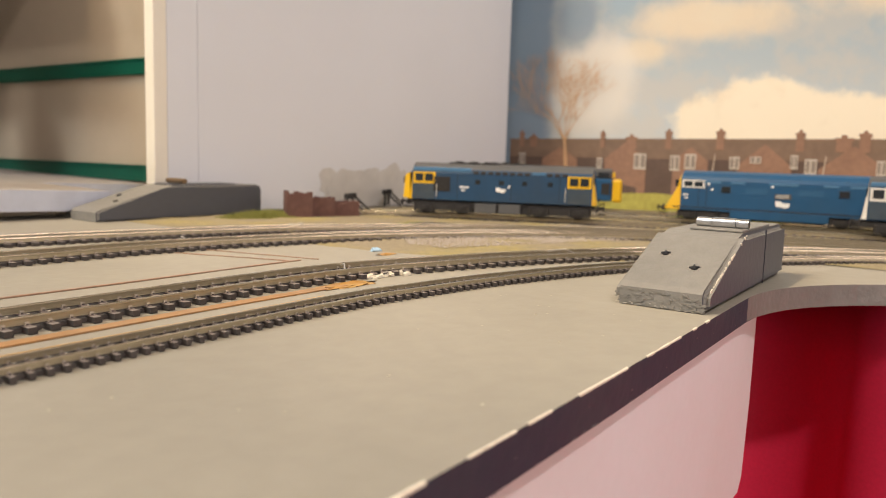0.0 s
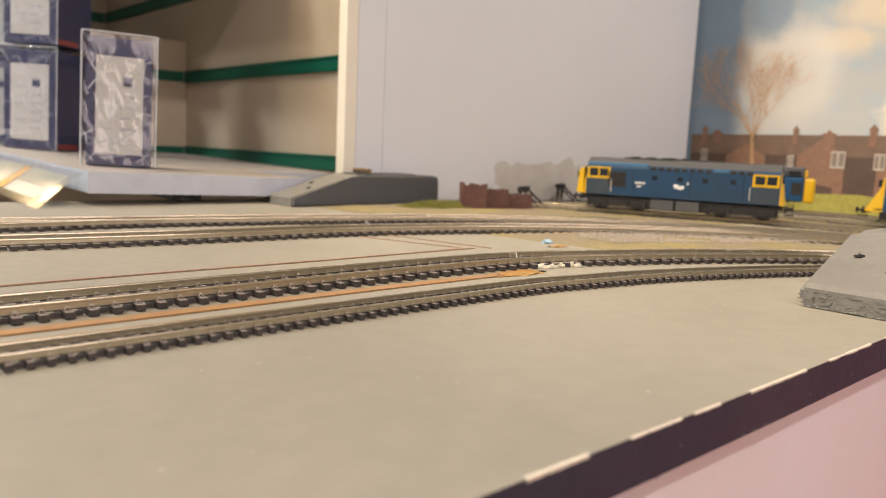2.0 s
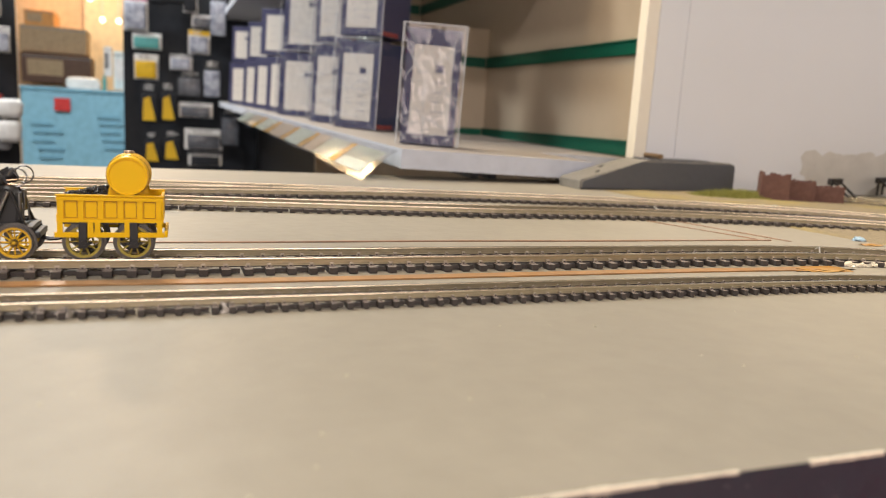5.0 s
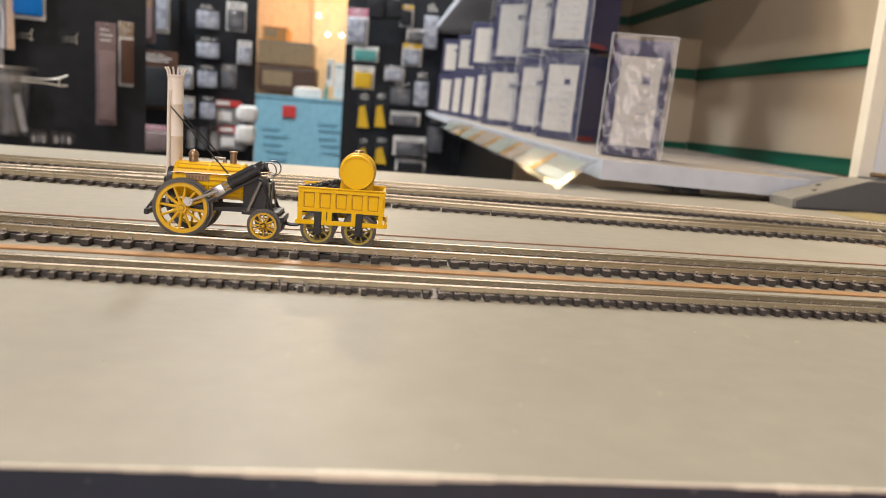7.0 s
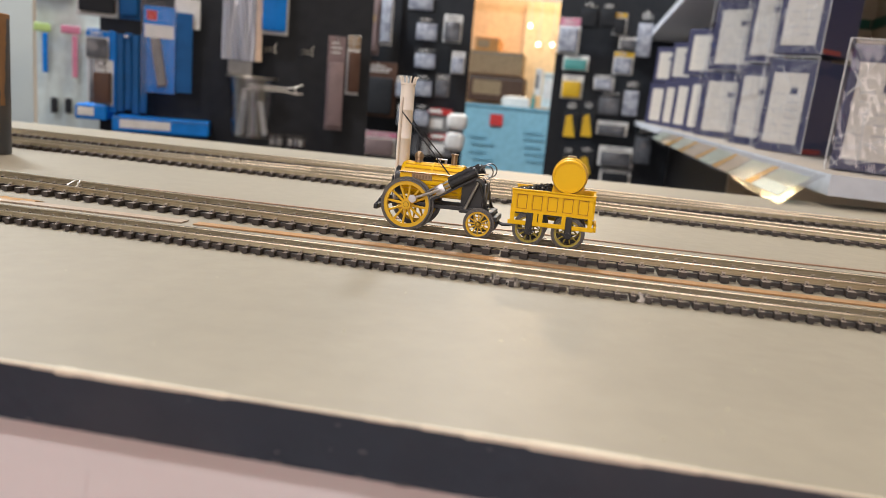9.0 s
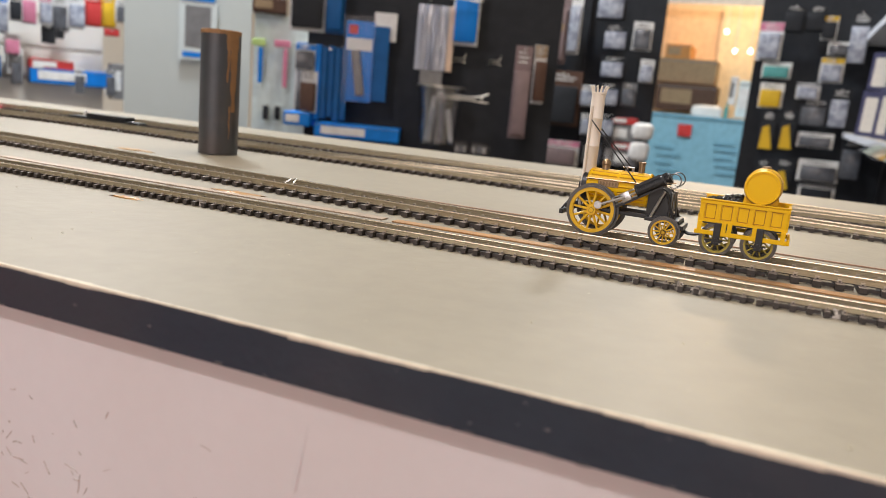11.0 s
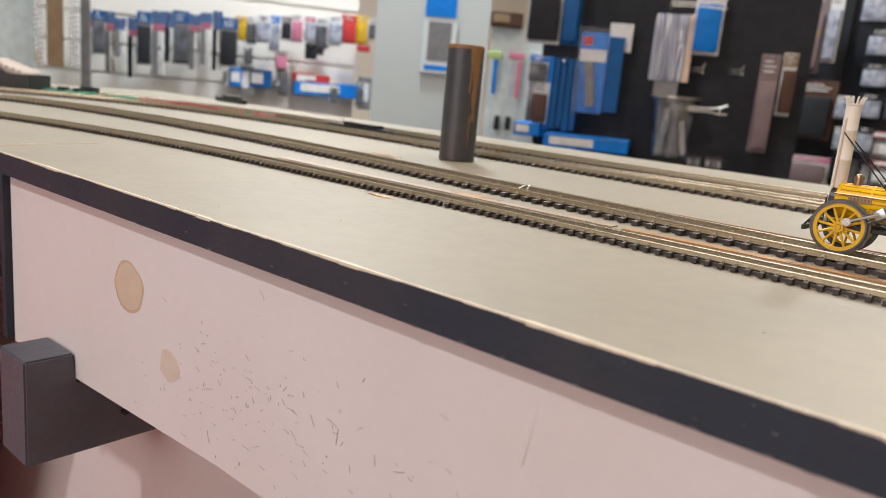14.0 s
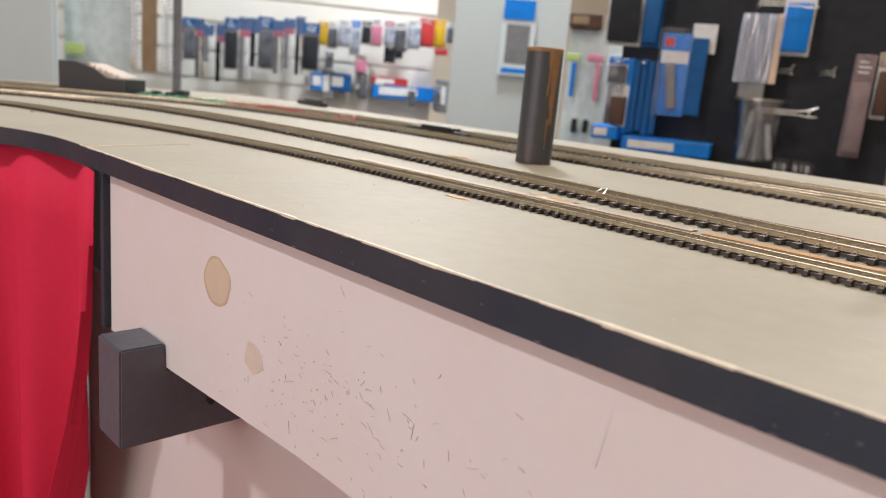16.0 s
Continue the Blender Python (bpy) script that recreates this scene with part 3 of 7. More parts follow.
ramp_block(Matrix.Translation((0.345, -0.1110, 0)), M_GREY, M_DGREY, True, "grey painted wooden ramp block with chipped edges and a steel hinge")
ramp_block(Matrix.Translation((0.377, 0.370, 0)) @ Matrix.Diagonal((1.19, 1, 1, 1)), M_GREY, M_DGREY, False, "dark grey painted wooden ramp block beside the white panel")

# ---- edge wear on the board ----
b = bmesh.new()
rnd = random.Random(11)
x = -0.43
while x < 0.34:
    ln = rnd.uniform(0.003, 0.009)
    w = 0.0003 + 0.0011 * max(0.0, 0.25 + noise.noise((x * 25, 0, 0)) + 0.5 * noise.noise((x * 140, 3, 0)))
    if x > 0.11:
        ln, w = ln * 0.35, w * 0.45 + 0.00012 + 0.0002 * rnd.random()
    if x < 0.11 or noise.noise((x * 60, 7, 0)) > -0.02:
        add_box(b, x, edge_y(x) - 0.00012, -w * 0.9, x + ln, edge_y(x) + w, 0.00012)
    x += ln
part("chipped_edge", b, M_CHIP, board, "bare chipped ply along the edge")
b = bmesh.new()
for i in range(6):
    u = i / 6
    x, y, w = -0.4215 - 0.0150 * u, -0.1126 + 0.0690 * u, 0.0009 - 0.0006 * u
    add_box(b, -w, 0, -0.0002, w, 0.0118, 0.0003, m=Matrix.Translation((x, y, 0)) @ Matrix.Rotation(0.214, 4, "Z"))
part("board_joint", b, M_RAW, board, "pale joint line in the board")

# ---- tapes, glue and crumbs on the board ----
def tape(x0, x1, y, w, wander, seed, label, mat=None):
    n = max(4, int(abs(x1 - x0) / 0.02))
    pts = [Vector((x0 + (x1 - x0) * i / n, y + wander * noise.noise((i * 0.15, seed, 0)), 0)) for i in range(n + 1)]
    b = add_sweep(bmesh.new(), pts, [(-w / 2, 0.0001), (w / 2, 0.0001), (w / 2, 0.0006), (-w / 2, 0.0006)])
    return solid("copper_tape", b, mat or M_COPPER, label, "tape")


tape(-0.12, 0.30, 0.0365, 0.0055, 0.002, 1, "copper foil tape stuck along the board")
M_GOLD = material("gold_tape", (0.62, 0.37, 0.12), 0.4, 0.3, grain=0.4, scale=120, stain=0.4, stain_scale=25, stain_colour=(0.50, 0.36, 0.22))
M_FADED = material("faded_tape", (0.44, 0.345, 0.265), 0.45, 0.1, grain=0.5, scale=120, stain=0.5, stain_scale=30, stain_colour=(0.50, 0.33, 0.20))
M_DULLCOPPER = material("dull_copper_tape", (0.40, 0.25, 0.165), 0.45, 0.15, grain=0.5, scale=150, stain=0.6, stain_scale=40, stain_colour=(0.36, 0.30, 0.24))
tape(-0.10, 0.27, 0.0218, 0.0050, 0.0012, 2, "golden copper foil tape beside the narrow track", M_GOLD)
tape(-0.30, 0.34, 0.1075, 0.0022, 0.003, 3, "thin dull copper foil tape behind the middle track", M_DULLCOPPER)
tape(-0.42, -0.105, 0.0230, 0.0050, 0.002, 5, "faded pinkish foil tape beside the narrow track", M_FADED)
tape(-0.36, -0.125, 0.0370, 0.0060, 0.003, 6, "faded pinkish foil tape between the tracks", M_FADED)
for (x0, y0), (x1, y1), sd in (((0.31, 0.178), (0.335, 0.108), 4), ((0.328, 0.191), (0.35, 0.104), 5)):
    d = Vector((x1 - x0, y1 - y0, 0))
    b = box(0, -0.0008, 0.0001, d.length, 0.0008, 0.0005)
    solid("copper_tape", b, M_DULLCOPPER, "short copper foil tape between the tracks", "tape", Matrix.Translation((x0, y0, 0)) @ Matrix.Rotation(math.atan2(d.y, d.x), 4, "Z"))


def glue_blob(name, x, y, rx, ry, h, mat, label, seed):
    b = bmesh.new()
    bmesh.ops.create_uvsphere(b, u_segments=18, v_segments=10, radius=1)
    for v in b.verts:
        k = 1 + 0.8 * noise.noise(v.co * 3.1 + Vector((seed, 0, 0)))
        v.co = Vector((v.co.x * rx * k, v.co.y * ry * k, max(0.0001, v.co.z * h * k + 0.0001)))
    return solid(name, b, mat, label, "glue", Matrix.Translation((x, y, 0)), smooth=True)


rq = random.Random(6)
glue = thing("glue_blob", "lumpy pile of pale dried glue between the tracks", "glue")
for i in range(26):
    b = bmesh.new()
    bmesh.ops.create_icosphere(b, subdivisions=2, radius=1)
    sx, sz = rq.uniform(0.0015, 0.0042), rq.uniform(0.0008, 0.0024)
    cx, cy = rq.gauss(0.334, 0.0075), rq.gauss(0.040, 0.002)
    for v in b.verts:
        k = 1 + 0.5 * noise.noise(v.co * 2 + Vector((i, 0, 0)))
        v.co = Vector((cx + v.co.x * sx * k, cy + v.co.y * sx * 0.6 * k, max(0.0001, v.co.z * sz * k + 0.0002)))
    part("lump", b, M_GLUE, glue, "", True)
M_ORANGE = material("orange_flux", (0.46, 0.23, 0.05), 0.35, grain=0.6, scale=160, stain=0.7, stain_scale=60, stain_colour=(0.62, 0.40, 0.12))
for x, y, rx, ry, sd in ((0.297, 0.036, 0.016, 0.0062, 5), (-0.370, 0.138, 0.014, 0.005, 6), (-0.205, 0.041, 0.017, 0.0050, 7), (-0.222, -0.010, 0.007, 0.002, 8), (0.3965, 0.0925, 0.006, 0.004, 9)):
    glue_blob("paint_spot", x, y, rx, ry, 0.0006, M_ORANGE, "flat orange paint spot on the board", sd)
M_CRUMB = material("pale_blue_crumb", (0.35, 0.5, 0.62), 0.6)
glue_blob("foam_crumb", 0.404, 0.107, 0.004, 0.003, 0.002, M_CRUMB, "small pale blue foam crumb", 10)
M_TINNED = material("solder", (0.36, 0.34, 0.31), 0.38, 1.0, grain=0.3, scale=400)
for x, y, h, sd in ((0.0, 0.0, 0.0033, 1), (0.006, -0.001, 0.003, 2), (-0.192, 0.0, 0.0033, 3), (0.0455, -0.0008, 0.003, 4), (0.44, -0.046, 0.003, 5), (-0.66, -0.075, 0.003, 6), (0.158, 0.214, 0.004, 7)):
    glue_blob("solder_joint", x, y, 0.0020, 0.0008, h - 0.0006, M_TINNED, "bright solder joint on the rail", sd)
M_WIRE = material("tinned_wire", (0.75, 0.72, 0.66), 0.3, 0.7)
for pts in (((0.322, 0.062, 0.004), (0.318, 0.056, 0.006), (0.312, 0.050, 0.004), (0.309, 0.045, 0.0008)), ((0.339, 0.212, 0.005), (0.335, 0.200, 0.004), (0.329, 0.190, 0.0006)), ((-0.200, 0.0705, 0.004), (-0.1975, 0.073, 0.0062), (-0.1940, 0.0715, 0.0066), (-0.1930, 0.0675, 0.0045), (-0.1950, 0.0640, 0.0015), (-0.1985, 0.0620, 0.0006)), ((0.450, 0.012, 0.005), (0.462, 0.006, 0.006), (0.470, 0.0, 0.002))):
    solid("feed_wire", tube(pts, 0.00035), M_WIRE, "short bare feed wire soldered to a rail", "wire", smooth=True)
M_MARK = material("black_ink", (0.02, 0.02, 0.02), 0.6)
b = bmesh.new()
add_box(b, -0.006, -0.0006, 0.0001, 0.006, 0.0006, 0.0004)
add_box(b, -0.002, -0.003, 0.0001, -0.0008, 0.004, 0.0004)
solid("ink_mark", b, M_MARK, "black pen mark on the grey board", "mark", Matrix.Translation((0.155, 0.196, 0)))
b = bmesh.new()
for i in range(90):
    x, y, s = rnd.uniform(-0.42, 0.34), rnd.uniform(-0.105, -0.012), rnd.uniform(0.00008, 0.00032)
    add_box(b, x - s, y - s, 0.0001, x + s, y + s, s)
solid("dust_specks", b, M_GLUE, "pale dust specks on the grey paint", "dust", kind="stuff")
# nicks and paint drips along the dark edge
b = bmesh.new()
re_ = random.Random(19)
for i in range(130):
    x, s = re_.uniform(-0.43, 0.40), re_.uniform(0.0002, 0.0008)
    low = re_.random() < 0.6
    z = -THICK + re_.uniform(0.0, 0.0006) if low else re_.uniform(-THICK * 0.9, -0.0008)
    add_box(b, x - s * (1.6 if low else 0.6), edge_y(x) - 0.00015, z - s * 0.25, x + s, edge_y(x) + 0.0002, z + s * 0.25)
part("edge_nick", b, material("nicked_edge", (0.16, 0.15, 0.15), 0.6, grain=0.4, scale=300), board, "small worn nicks in the edge paint")

# ---- under the board: fascia, bracket, curtains ----
M_STAIN = material("tan_stain", (0.60, 0.48, 0.32), 0.55, grain=0.2, scale=150)
M_SCRATCH = material("dark_scuff", (0.49, 0.42, 0.37), 0.6)
FY = EDGE_Y + 0.0032
fascia = bpy.data.objects["fascia_panel"]


def disc(cx, cz, rx, rz, y0, y1, wob, seed):
    out = []
    for i in range(26):
        a = 2 * math.pi * i / 26
        k = 1 + wob * noise.noise((math.cos(a) * 1.5, math.sin(a) * 1.5, seed))
        out.append((cx + rx * k * math.cos(a), cz + rz * k * math.sin(a)))
    return prism(out, y0, y1)


part("ring_stain", disc(-0.2668, -0.041, 0.0123, 0.0110, FY - 0.00008, FY + 0.001, 0.1, 2), M_STAIN, fascia, "round tan glue stain")
part("ring_stain", disc(-0.2666, -0.0408, 0.0110, 0.0097, FY - 0.00014, FY + 0.001, 0.12, 2), material("stain_middle", (0.68, 0.58, 0.44), 0.5, grain=0.2, scale=150), fascia)
part("ring_stain", disc(-0.234, -0.0655, 0.0078, 0.0062, FY - 0.00012, FY + 0.001, 0.35, 5), material("pale_stain", (0.72, 0.64, 0.54), 0.5, grain=0.2, scale=150), fascia)
rnd = random.Random(21)
b = bmesh.new()
for i in range(95):
    cx = rnd.gauss(-0.175, 0.05) if i < 95 else rnd.uniform(-0.38, 0.3)
    cz = max(-0.090, min(-0.016, rnd.gauss(-0.060, 0.016)))
    ln, ang = abs(rnd.gauss(0.0, 0.0022)) + 0.0005, rnd.gauss(-0.5, 0.7)
    w = rnd.uniform(0.00003, 0.00009)
    bend = rnd.uniform(-0.25, 0.25)
    pts = []
    for k in range(5):
        t = k / 4
        aa = ang + bend * t
        pts.append((cx + ln * t * math.cos(aa), cz + ln * t * math.sin(aa)))
    for (xa, za), (xb, zb) in zip(pts, pts[1:]):
        d = math.hypot(xb - xa, zb - za)
        add_box(b, 0, -0.0002, -w, d, 0.0004, w, m=Matrix.Translation((xa, FY, za)) @ Matrix.Rotation(-math.atan2(zb - za, xb - xa), 4, "Y"))
part("scratch", b, M_SCRATCH, fascia, "dark scratches and scuffs")
b = bmesh.new()
for i in range(70):
    cx, cz, s = rnd.gauss(-0.2, 0.03), rnd.gauss(-0.062, 0.013), rnd.uniform(0.0001, 0.0004)
    if cz > -0.09:
        add_box(b, cx - s, FY - 0.0002, cz - s * 0.6, cx + s, FY + 0.0004, cz + s * 0.6)
part("scuff", b, M_SCRATCH, fascia)
M_DRIP = material("grey_drip", (0.73, 0.695, 0.68), 0.45)
for i in range(8):
    part("drip", disc(-0.0642 - 0.0004 * i, -0.0215 - 0.0021 * i, 0.00025 + 0.00009 * i, 0.0011 + 0.00008 * i, FY - 0.00006 - 0.00003 * i, FY + 0.0005, 0.3, 11 + i), M_DRIP, fascia, "dried grey drip")
structure("lower_panel", box(-0.575, -0.062, FLOOR_Z, 0.40, -0.050, -0.0945), M_WHITE, "plain white lower panel under the layout", "panel")
b = prism([(-0.132, -0.1380), (-0.0625, -0.1380), (-0.0625, -0.1020), (FY - 0.0004, -0.1020), (FY - 0.0004, -0.0860), (-0.132, -0.0860)], -0.3475, -0.3185, axis="x")
bmesh.ops.bevel(b, geom=b.edges[:], offset=0.0009, segments=2, affect="EDGES")
brk = solid("support_block", b, material("block_blue_grey_paint", (0.118, 0.127, 0.150), 0.5, grain=0.3, scale=200, bump=0.4, stain=0.3, stain_scale=30), "dark grey painted wooden support block under the fascia", "block")
for x, z in ((-0.3175, -0.105), (-0.3175, -0.122)):
    part("bolt_hole", rod((x - 0.001, -0.098 if z > -0.11 else -0.085, z), (x + 0.0004, -0.098 if z > -0.11 else -0.085, z), 0.0022, n=12), M_BLACK, brk)
structure("dark_post", box(-0.3975, -0.1130, -0.1, -0.3925, -0.0990, -THICK - 0.0002, bevel=0.0005), M_EDGE, "thin black post at the end of the fascia", "post")

# black sheets added to paint the shade in the gap beside the fascia
structure("dark_backing", box(-0.5765, -0.080, -0.0944, -0.3985, -0.070, -THICK - 0.0003), M_BLACK, "black sheet painting the dark gap under the board edge", "panel")
structure("dark_backing", box(-0.72, -0.080, FLOOR_Z, -0.577, -0.070, -THICK - 0.0003), M_BLACK, "black sheet painting the dark gap behind the curtain", "panel")


def curtain(path, z0, z1, waves, amp, seed, label, slant=0):
    pts = smooth_path(path, 0.0025)
    b = bmesh.new()
    rows = []
    for j in range(22):
        t = j / 21
        z = z1 + (z0 - z1) * t
        row = []
        for i, p in enumerate(pts):
            d = (pts[min(i + 1, len(pts) - 1)] - pts[max(i - 1, 0)]).normalized()
            s = Vector((-d.y, d.x, 0))
            ph = i * 0.0025 * waves * 2 * math.pi
            k = math.sin(ph + 1.4 * noise.noise((i * 0.02, t * 1.5, seed))) + 0.5 * noise.noise((i * 0.06, t * 3, seed + 3))
            if slant:
                p = pts[min(len(pts) - 1, max(i, int(slant * t)))]
            k *= min(1.0, i / 7)
            row.append(b.verts.new(p + s * k * amp * (0.3 + 1.5 * min(1, t * 2.5)) + Vector((0, 0, z))))
        rows.append(row)
    for a, c in zip(rows, rows[1:]):
        for k in range(len(a) - 1):
            b.faces.new((a[k], a[k + 1], c[k + 1], c[k]))
    ob = solid("curtain", b, M_CURTAIN, label, "curtain", smooth=True)
    md = ob.modifiers.new("thickness", "SOLIDIFY")
    md.thickness = 0.0008
    return ob


curtain([(0.405, -0.086), (0.447, -0.093), (0.475, -0.076), (0.52, -0.070), (0.553, -0.088), (0.556, -0.115), (0.541, -0.142), (0.531, -0.17), (0.529, -0.30), (0.527, -0.85)], FLOOR_Z + 0.02, -THICK - 0.0003, 11, 0.005, 3, "red cloth curtain hung under the curved board edge")
curtain([(-0.3955, -0.1160), (-0.418, -0.110)] + arc(-0.45, -0.3024, 0.197, 90, 180, 6) + [(-0.647, -0.40), (-0.647, -0.85)], FLOOR_Z + 0.02, -THICK - 0.0003, 11, 0.010, 9, "red cloth curtain hanging beside the fascia", 135)

# ---- steel tube and battery holder ----
b = lathe([(0.0122, 0.0003), (0.0134, 0.0006), (0.0134, 0.0835), (0.0128, 0.0842), (0.0105, 0.0842), (0.0102, 0.06)], n=40)
M_TUBE = material("rusty_tube", (0.078, 0.082, 0.092), 0.42, 0.5, grain=0.4, scale=60, stain=0.2, stain_scale=22, stain_colour=(0.26, 0.13, 0.05), bump=0.2)
tb = solid("metal_tube", b, M_TUBE, "upright dark steel tube with rust streaks", "tube", Matrix.Translation((-0.336, 0.1815, 0)), smooth=True)
M_RUST = material("orange_rust", (0.30, 0.155, 0.065), 0.7, grain=0.4, scale=200, stain=0.5, stain_scale=90, stain_colour=(0.20, 0.10, 0.05))
part("rim", lathe([(0.0103, 0.0839), (0.0107, 0.08445), (0.0130, 0.0844), (0.01355, 0.0838), (0.0135, 0.0815), (0.0126, 0.0815), (0.0106, 0.0838)], n=40), M_RUST, tb, "orange rusted cut rim", True)
rr = random.Random(77)
b = bmesh.new()
for a0, z0, z1, ww in ((-0.15, 0.030, 0.0815, 0.30), (-0.48, 0.05, 0.0815, 0.10), (-0.05, 0.045, 0.0815, 0.12), (-0.36, 0.012, 0.034, 0.05), (2.6, 0.03, 0.08, 0.2)):
    prev = None
    for k in range(15):
        z = z1 + (z0 - z1) * k / 14
        w2 = ww * (0.35 + 0.65 * (1 - k / 14)) * (1 + 0.5 * noise.noise((k * 0.6, a0 * 9, 0)))
        c = a0 + 0.05 * noise.noise((k * 0.35, a0 * 5, 4))
        cur = [b.verts.new((0.0135 * math.cos(c + q * w2), 0.0135 * math.sin(c + q * w2), z)) for q in (-1, -0.5, 0, 0.5, 1)]
        if prev:
            for i in range(4):
                b.faces.new((prev[i], prev[i + 1], cur[i + 1], cur[i]))
        prev = cur
part("rust_streak", b, M_RUST, tb, "orange rust streaks", True)

root = thing("battery_holder", "black plastic battery holder with pale cells", "battery box", Matrix.Translation((-1.03, 0.10, 0)) @ Matrix.Rotation(radians(42), 4, "Z") @ Matrix.Diagonal((0.64, 0.7, 1.0, 1)))
part("body", prism([(-0.055, 0.0003), (0.085, 0.0003), (0.085, 0.022), (0.045, 0.022), (0.020, 0.033), (-0.02, 0.040), (-0.055, 0.040)], -0.03, 0.05), material("black_moulding", (0.012, 0.012, 0.014), 0.45), root)
for i in range(6):
    part("cell", rod((0.005 + 0.012 * i, -0.024, 0.034 - 0.0025 * i), (0.005 + 0.012 * i, 0.044, 0.034 - 0.0025 * i), 0.0052, n=12), material("cell_wrap", (0.5, 0.42, 0.36), 0.5), root, smooth=True)
M_GWIRE = material("green_wire", (0.05, 0.30, 0.18), 0.45)
M_RWIRE = material("red_wire", (0.42, 0.06, 0.07), 0.45)
rnd = random.Random(8)


def loose_wire(x0, y0, x1, y1, n, wob, mat, label, seed):
    pts = []
    for i in range(n * 4 + 1):
        t = i / (n * 4)
        pts.append((x0 + (x1 - x0) * t + wob * noise.noise((t * n, seed, 0.3)), y0 + (y1 - y0) * t + wob * noise.noise((t * n, seed, 7.7)), 0.0014 + 0.006 * max(0, noise.noise((t * n, seed, 3.1)))))
    return solid("loose_wire", tube(pts, 0.0016), mat, label, "wire", smooth=True)


for k in range(5):
    loose_wire(-1.06, 0.165, -0.92, 0.215, 9, 0.07, M_GWIRE, "tangled green wire lying on the board", 20 + k)
for k in range(3):
    loose_wire(-1.0, 0.20, -0.72, 0.31, 6, 0.05, M_RWIRE, "red wire lying on the board", 30 + k)
loose_wire(-0.86, 0.25, -0.60, 0.36, 3, 0.02, M_GWIRE, "green wire running to the point motor", 41)
pcb = solid("circuit_board", box(-0.030, -0.018, 0.0040, 0.030, 0.018, 0.0056, bevel=0.0004), material("green_board", (0.09, 0.36, 0.22), 0.4, grain=0.3, scale=300), "small green circuit board among loose wires", "circuit board", Matrix.Translation((-0.985, 0.172, 0)) @ Matrix.Rotation(0.5, 4, "Z"))
for x, y in ((-0.027, -0.015), (0.027, -0.015), (-0.027, 0.015), (0.027, 0.015)):
    part("standoff", rod((x, y, 0.0003), (x, y, 0.0040), 0.0015, n=8), M_WIRE, pcb)
for k in range(4):
    part("chip", box(-0.020 + 0.011 * k, -0.008, 0.0057, -0.013 + 0.011 * k, 0.006, 0.0080 + 0.002 * (k % 2), bevel=0.0003), M_LOCOBLACK if k % 2 else M_TINNED, pcb)
b = box(-0.014, -0.011, 0.0003, 0.014, 0.011, 0.018, bevel=0.002)
add_rod(b, (-0.006, -0.012, 0.012), (-0.006, 0.012, 0.012), 0.006, n=12)
solid("relay", b, M_LOCOBLACK, "small black relay among the wires", "relay", Matrix.Translation((-0.985, 0.200, 0)) @ Matrix.Rotation(0.6, 4, "Z") @ Matrix.Scale(0.7, 4))
for (x, y, r) in ((-0.537, 0.2685, -2), (-1.02, 0.438, -8)):
    root = thing("point_motor", "flat black point motor beside the rear track", "point motor", Matrix.Translation((x, y, 0)) @ Matrix.Rotation(radians(r), 4, "Z"), group="point motors")
    part("body", box(-0.045, -0.006, 0.0003, 0.045, 0.006, 0.007, bevel=0.0012), M_LOCOBLACK, root)
    part("cover", box(-0.02, -0.0055, 0.0071, 0.03, 0.0055, 0.0105, bevel=0.001), M_LOCOBLACK, root)
    part("lever", rod((-0.03, 0, 0.007), (-0.028, 0.002, 0.012), 0.001, n=8), M_STEEL, root)

# ---- steam engine and tender: x from the driving axle to the rear, z from the rail head ----
def add_ring(b, r0, r1, y0, y1, n=40):
    pr = [(r0, y0), (r1, y0), (r1, y1), (r0, y1)]
    rings = [[b.verts.new((r * math.cos(2 * math.pi * i / n), y, r * math.sin(2 * math.pi * i / n))) for i in range(n)] for r, y in pr]
    for k in range(4):
        p, q = rings[k], rings[(k + 1) % 4]
        for i in range(n):
            b.faces.new((p[i], p[(i + 1) % n], q[(i + 1) % n], q[i]))
    return b


def wheel(root, x, r, side, spokes, mat, tyre_mat, flange=0.0009, turn=0.0, label=""):
    """One spoked wheel, side -1 near and 1 far, with its tyre as a part."""
    y0, y1 = (0.0074, 0.0097) if side > 0 else (-0.0097, -0.0074)
    c = Vector((x, 0, r))
    b = bmesh.new()
    add_ring(b, r * 0.79, r * 0.935, y0 + 0.0003, y1 - 0.0003)
    ym = (y0 + y1) / 2
    hub = r * 0.19
    add_rod(b, (0, y0 - 0.0001, 0), (0, y1 + 0.0001, 0), hub, n=18)
    add_rod(b, (0, y0 - 0.0004, 0), (0, y1 + 0.0004, 0), hub * 0.5, n=12)
    bmesh.ops.translate(b, verts=b.verts, vec=c)
    w = part("wheel", b, mat, root, label, True)
    me = finish(add_rod(bmesh.new(), (hub * 0.8, 0, 0), (r * 0.81, 0, 0), r * 0.062, r * 0.045, n=6), "spoke", mat, True)
    for i in range(spokes):
        sp = new("spoke", me)
        sp.parent = w
        sp.matrix_basis = Matrix.Translation(c + Vector((0, ym, 0))) @ Matrix.Rotation(turn + 2 * math.pi * i / spokes, 4, "Y")
    b = bmesh.new()
    add_ring(b, r * 0.93, r, y0, y1, 48)
    fy = (y0 - 0.0, y0 + 0.0006) if side > 0 else (y1 - 0.0006, y1 + 0.0)
    add_ring(b, r * 0.9, r + flange, fy[0], fy[1], 48)
    bmesh.ops.translate(b, verts=b.verts, vec=c)
    part("tyre", b, tyre_mat, w, "dark steel tyre", True)
    return w


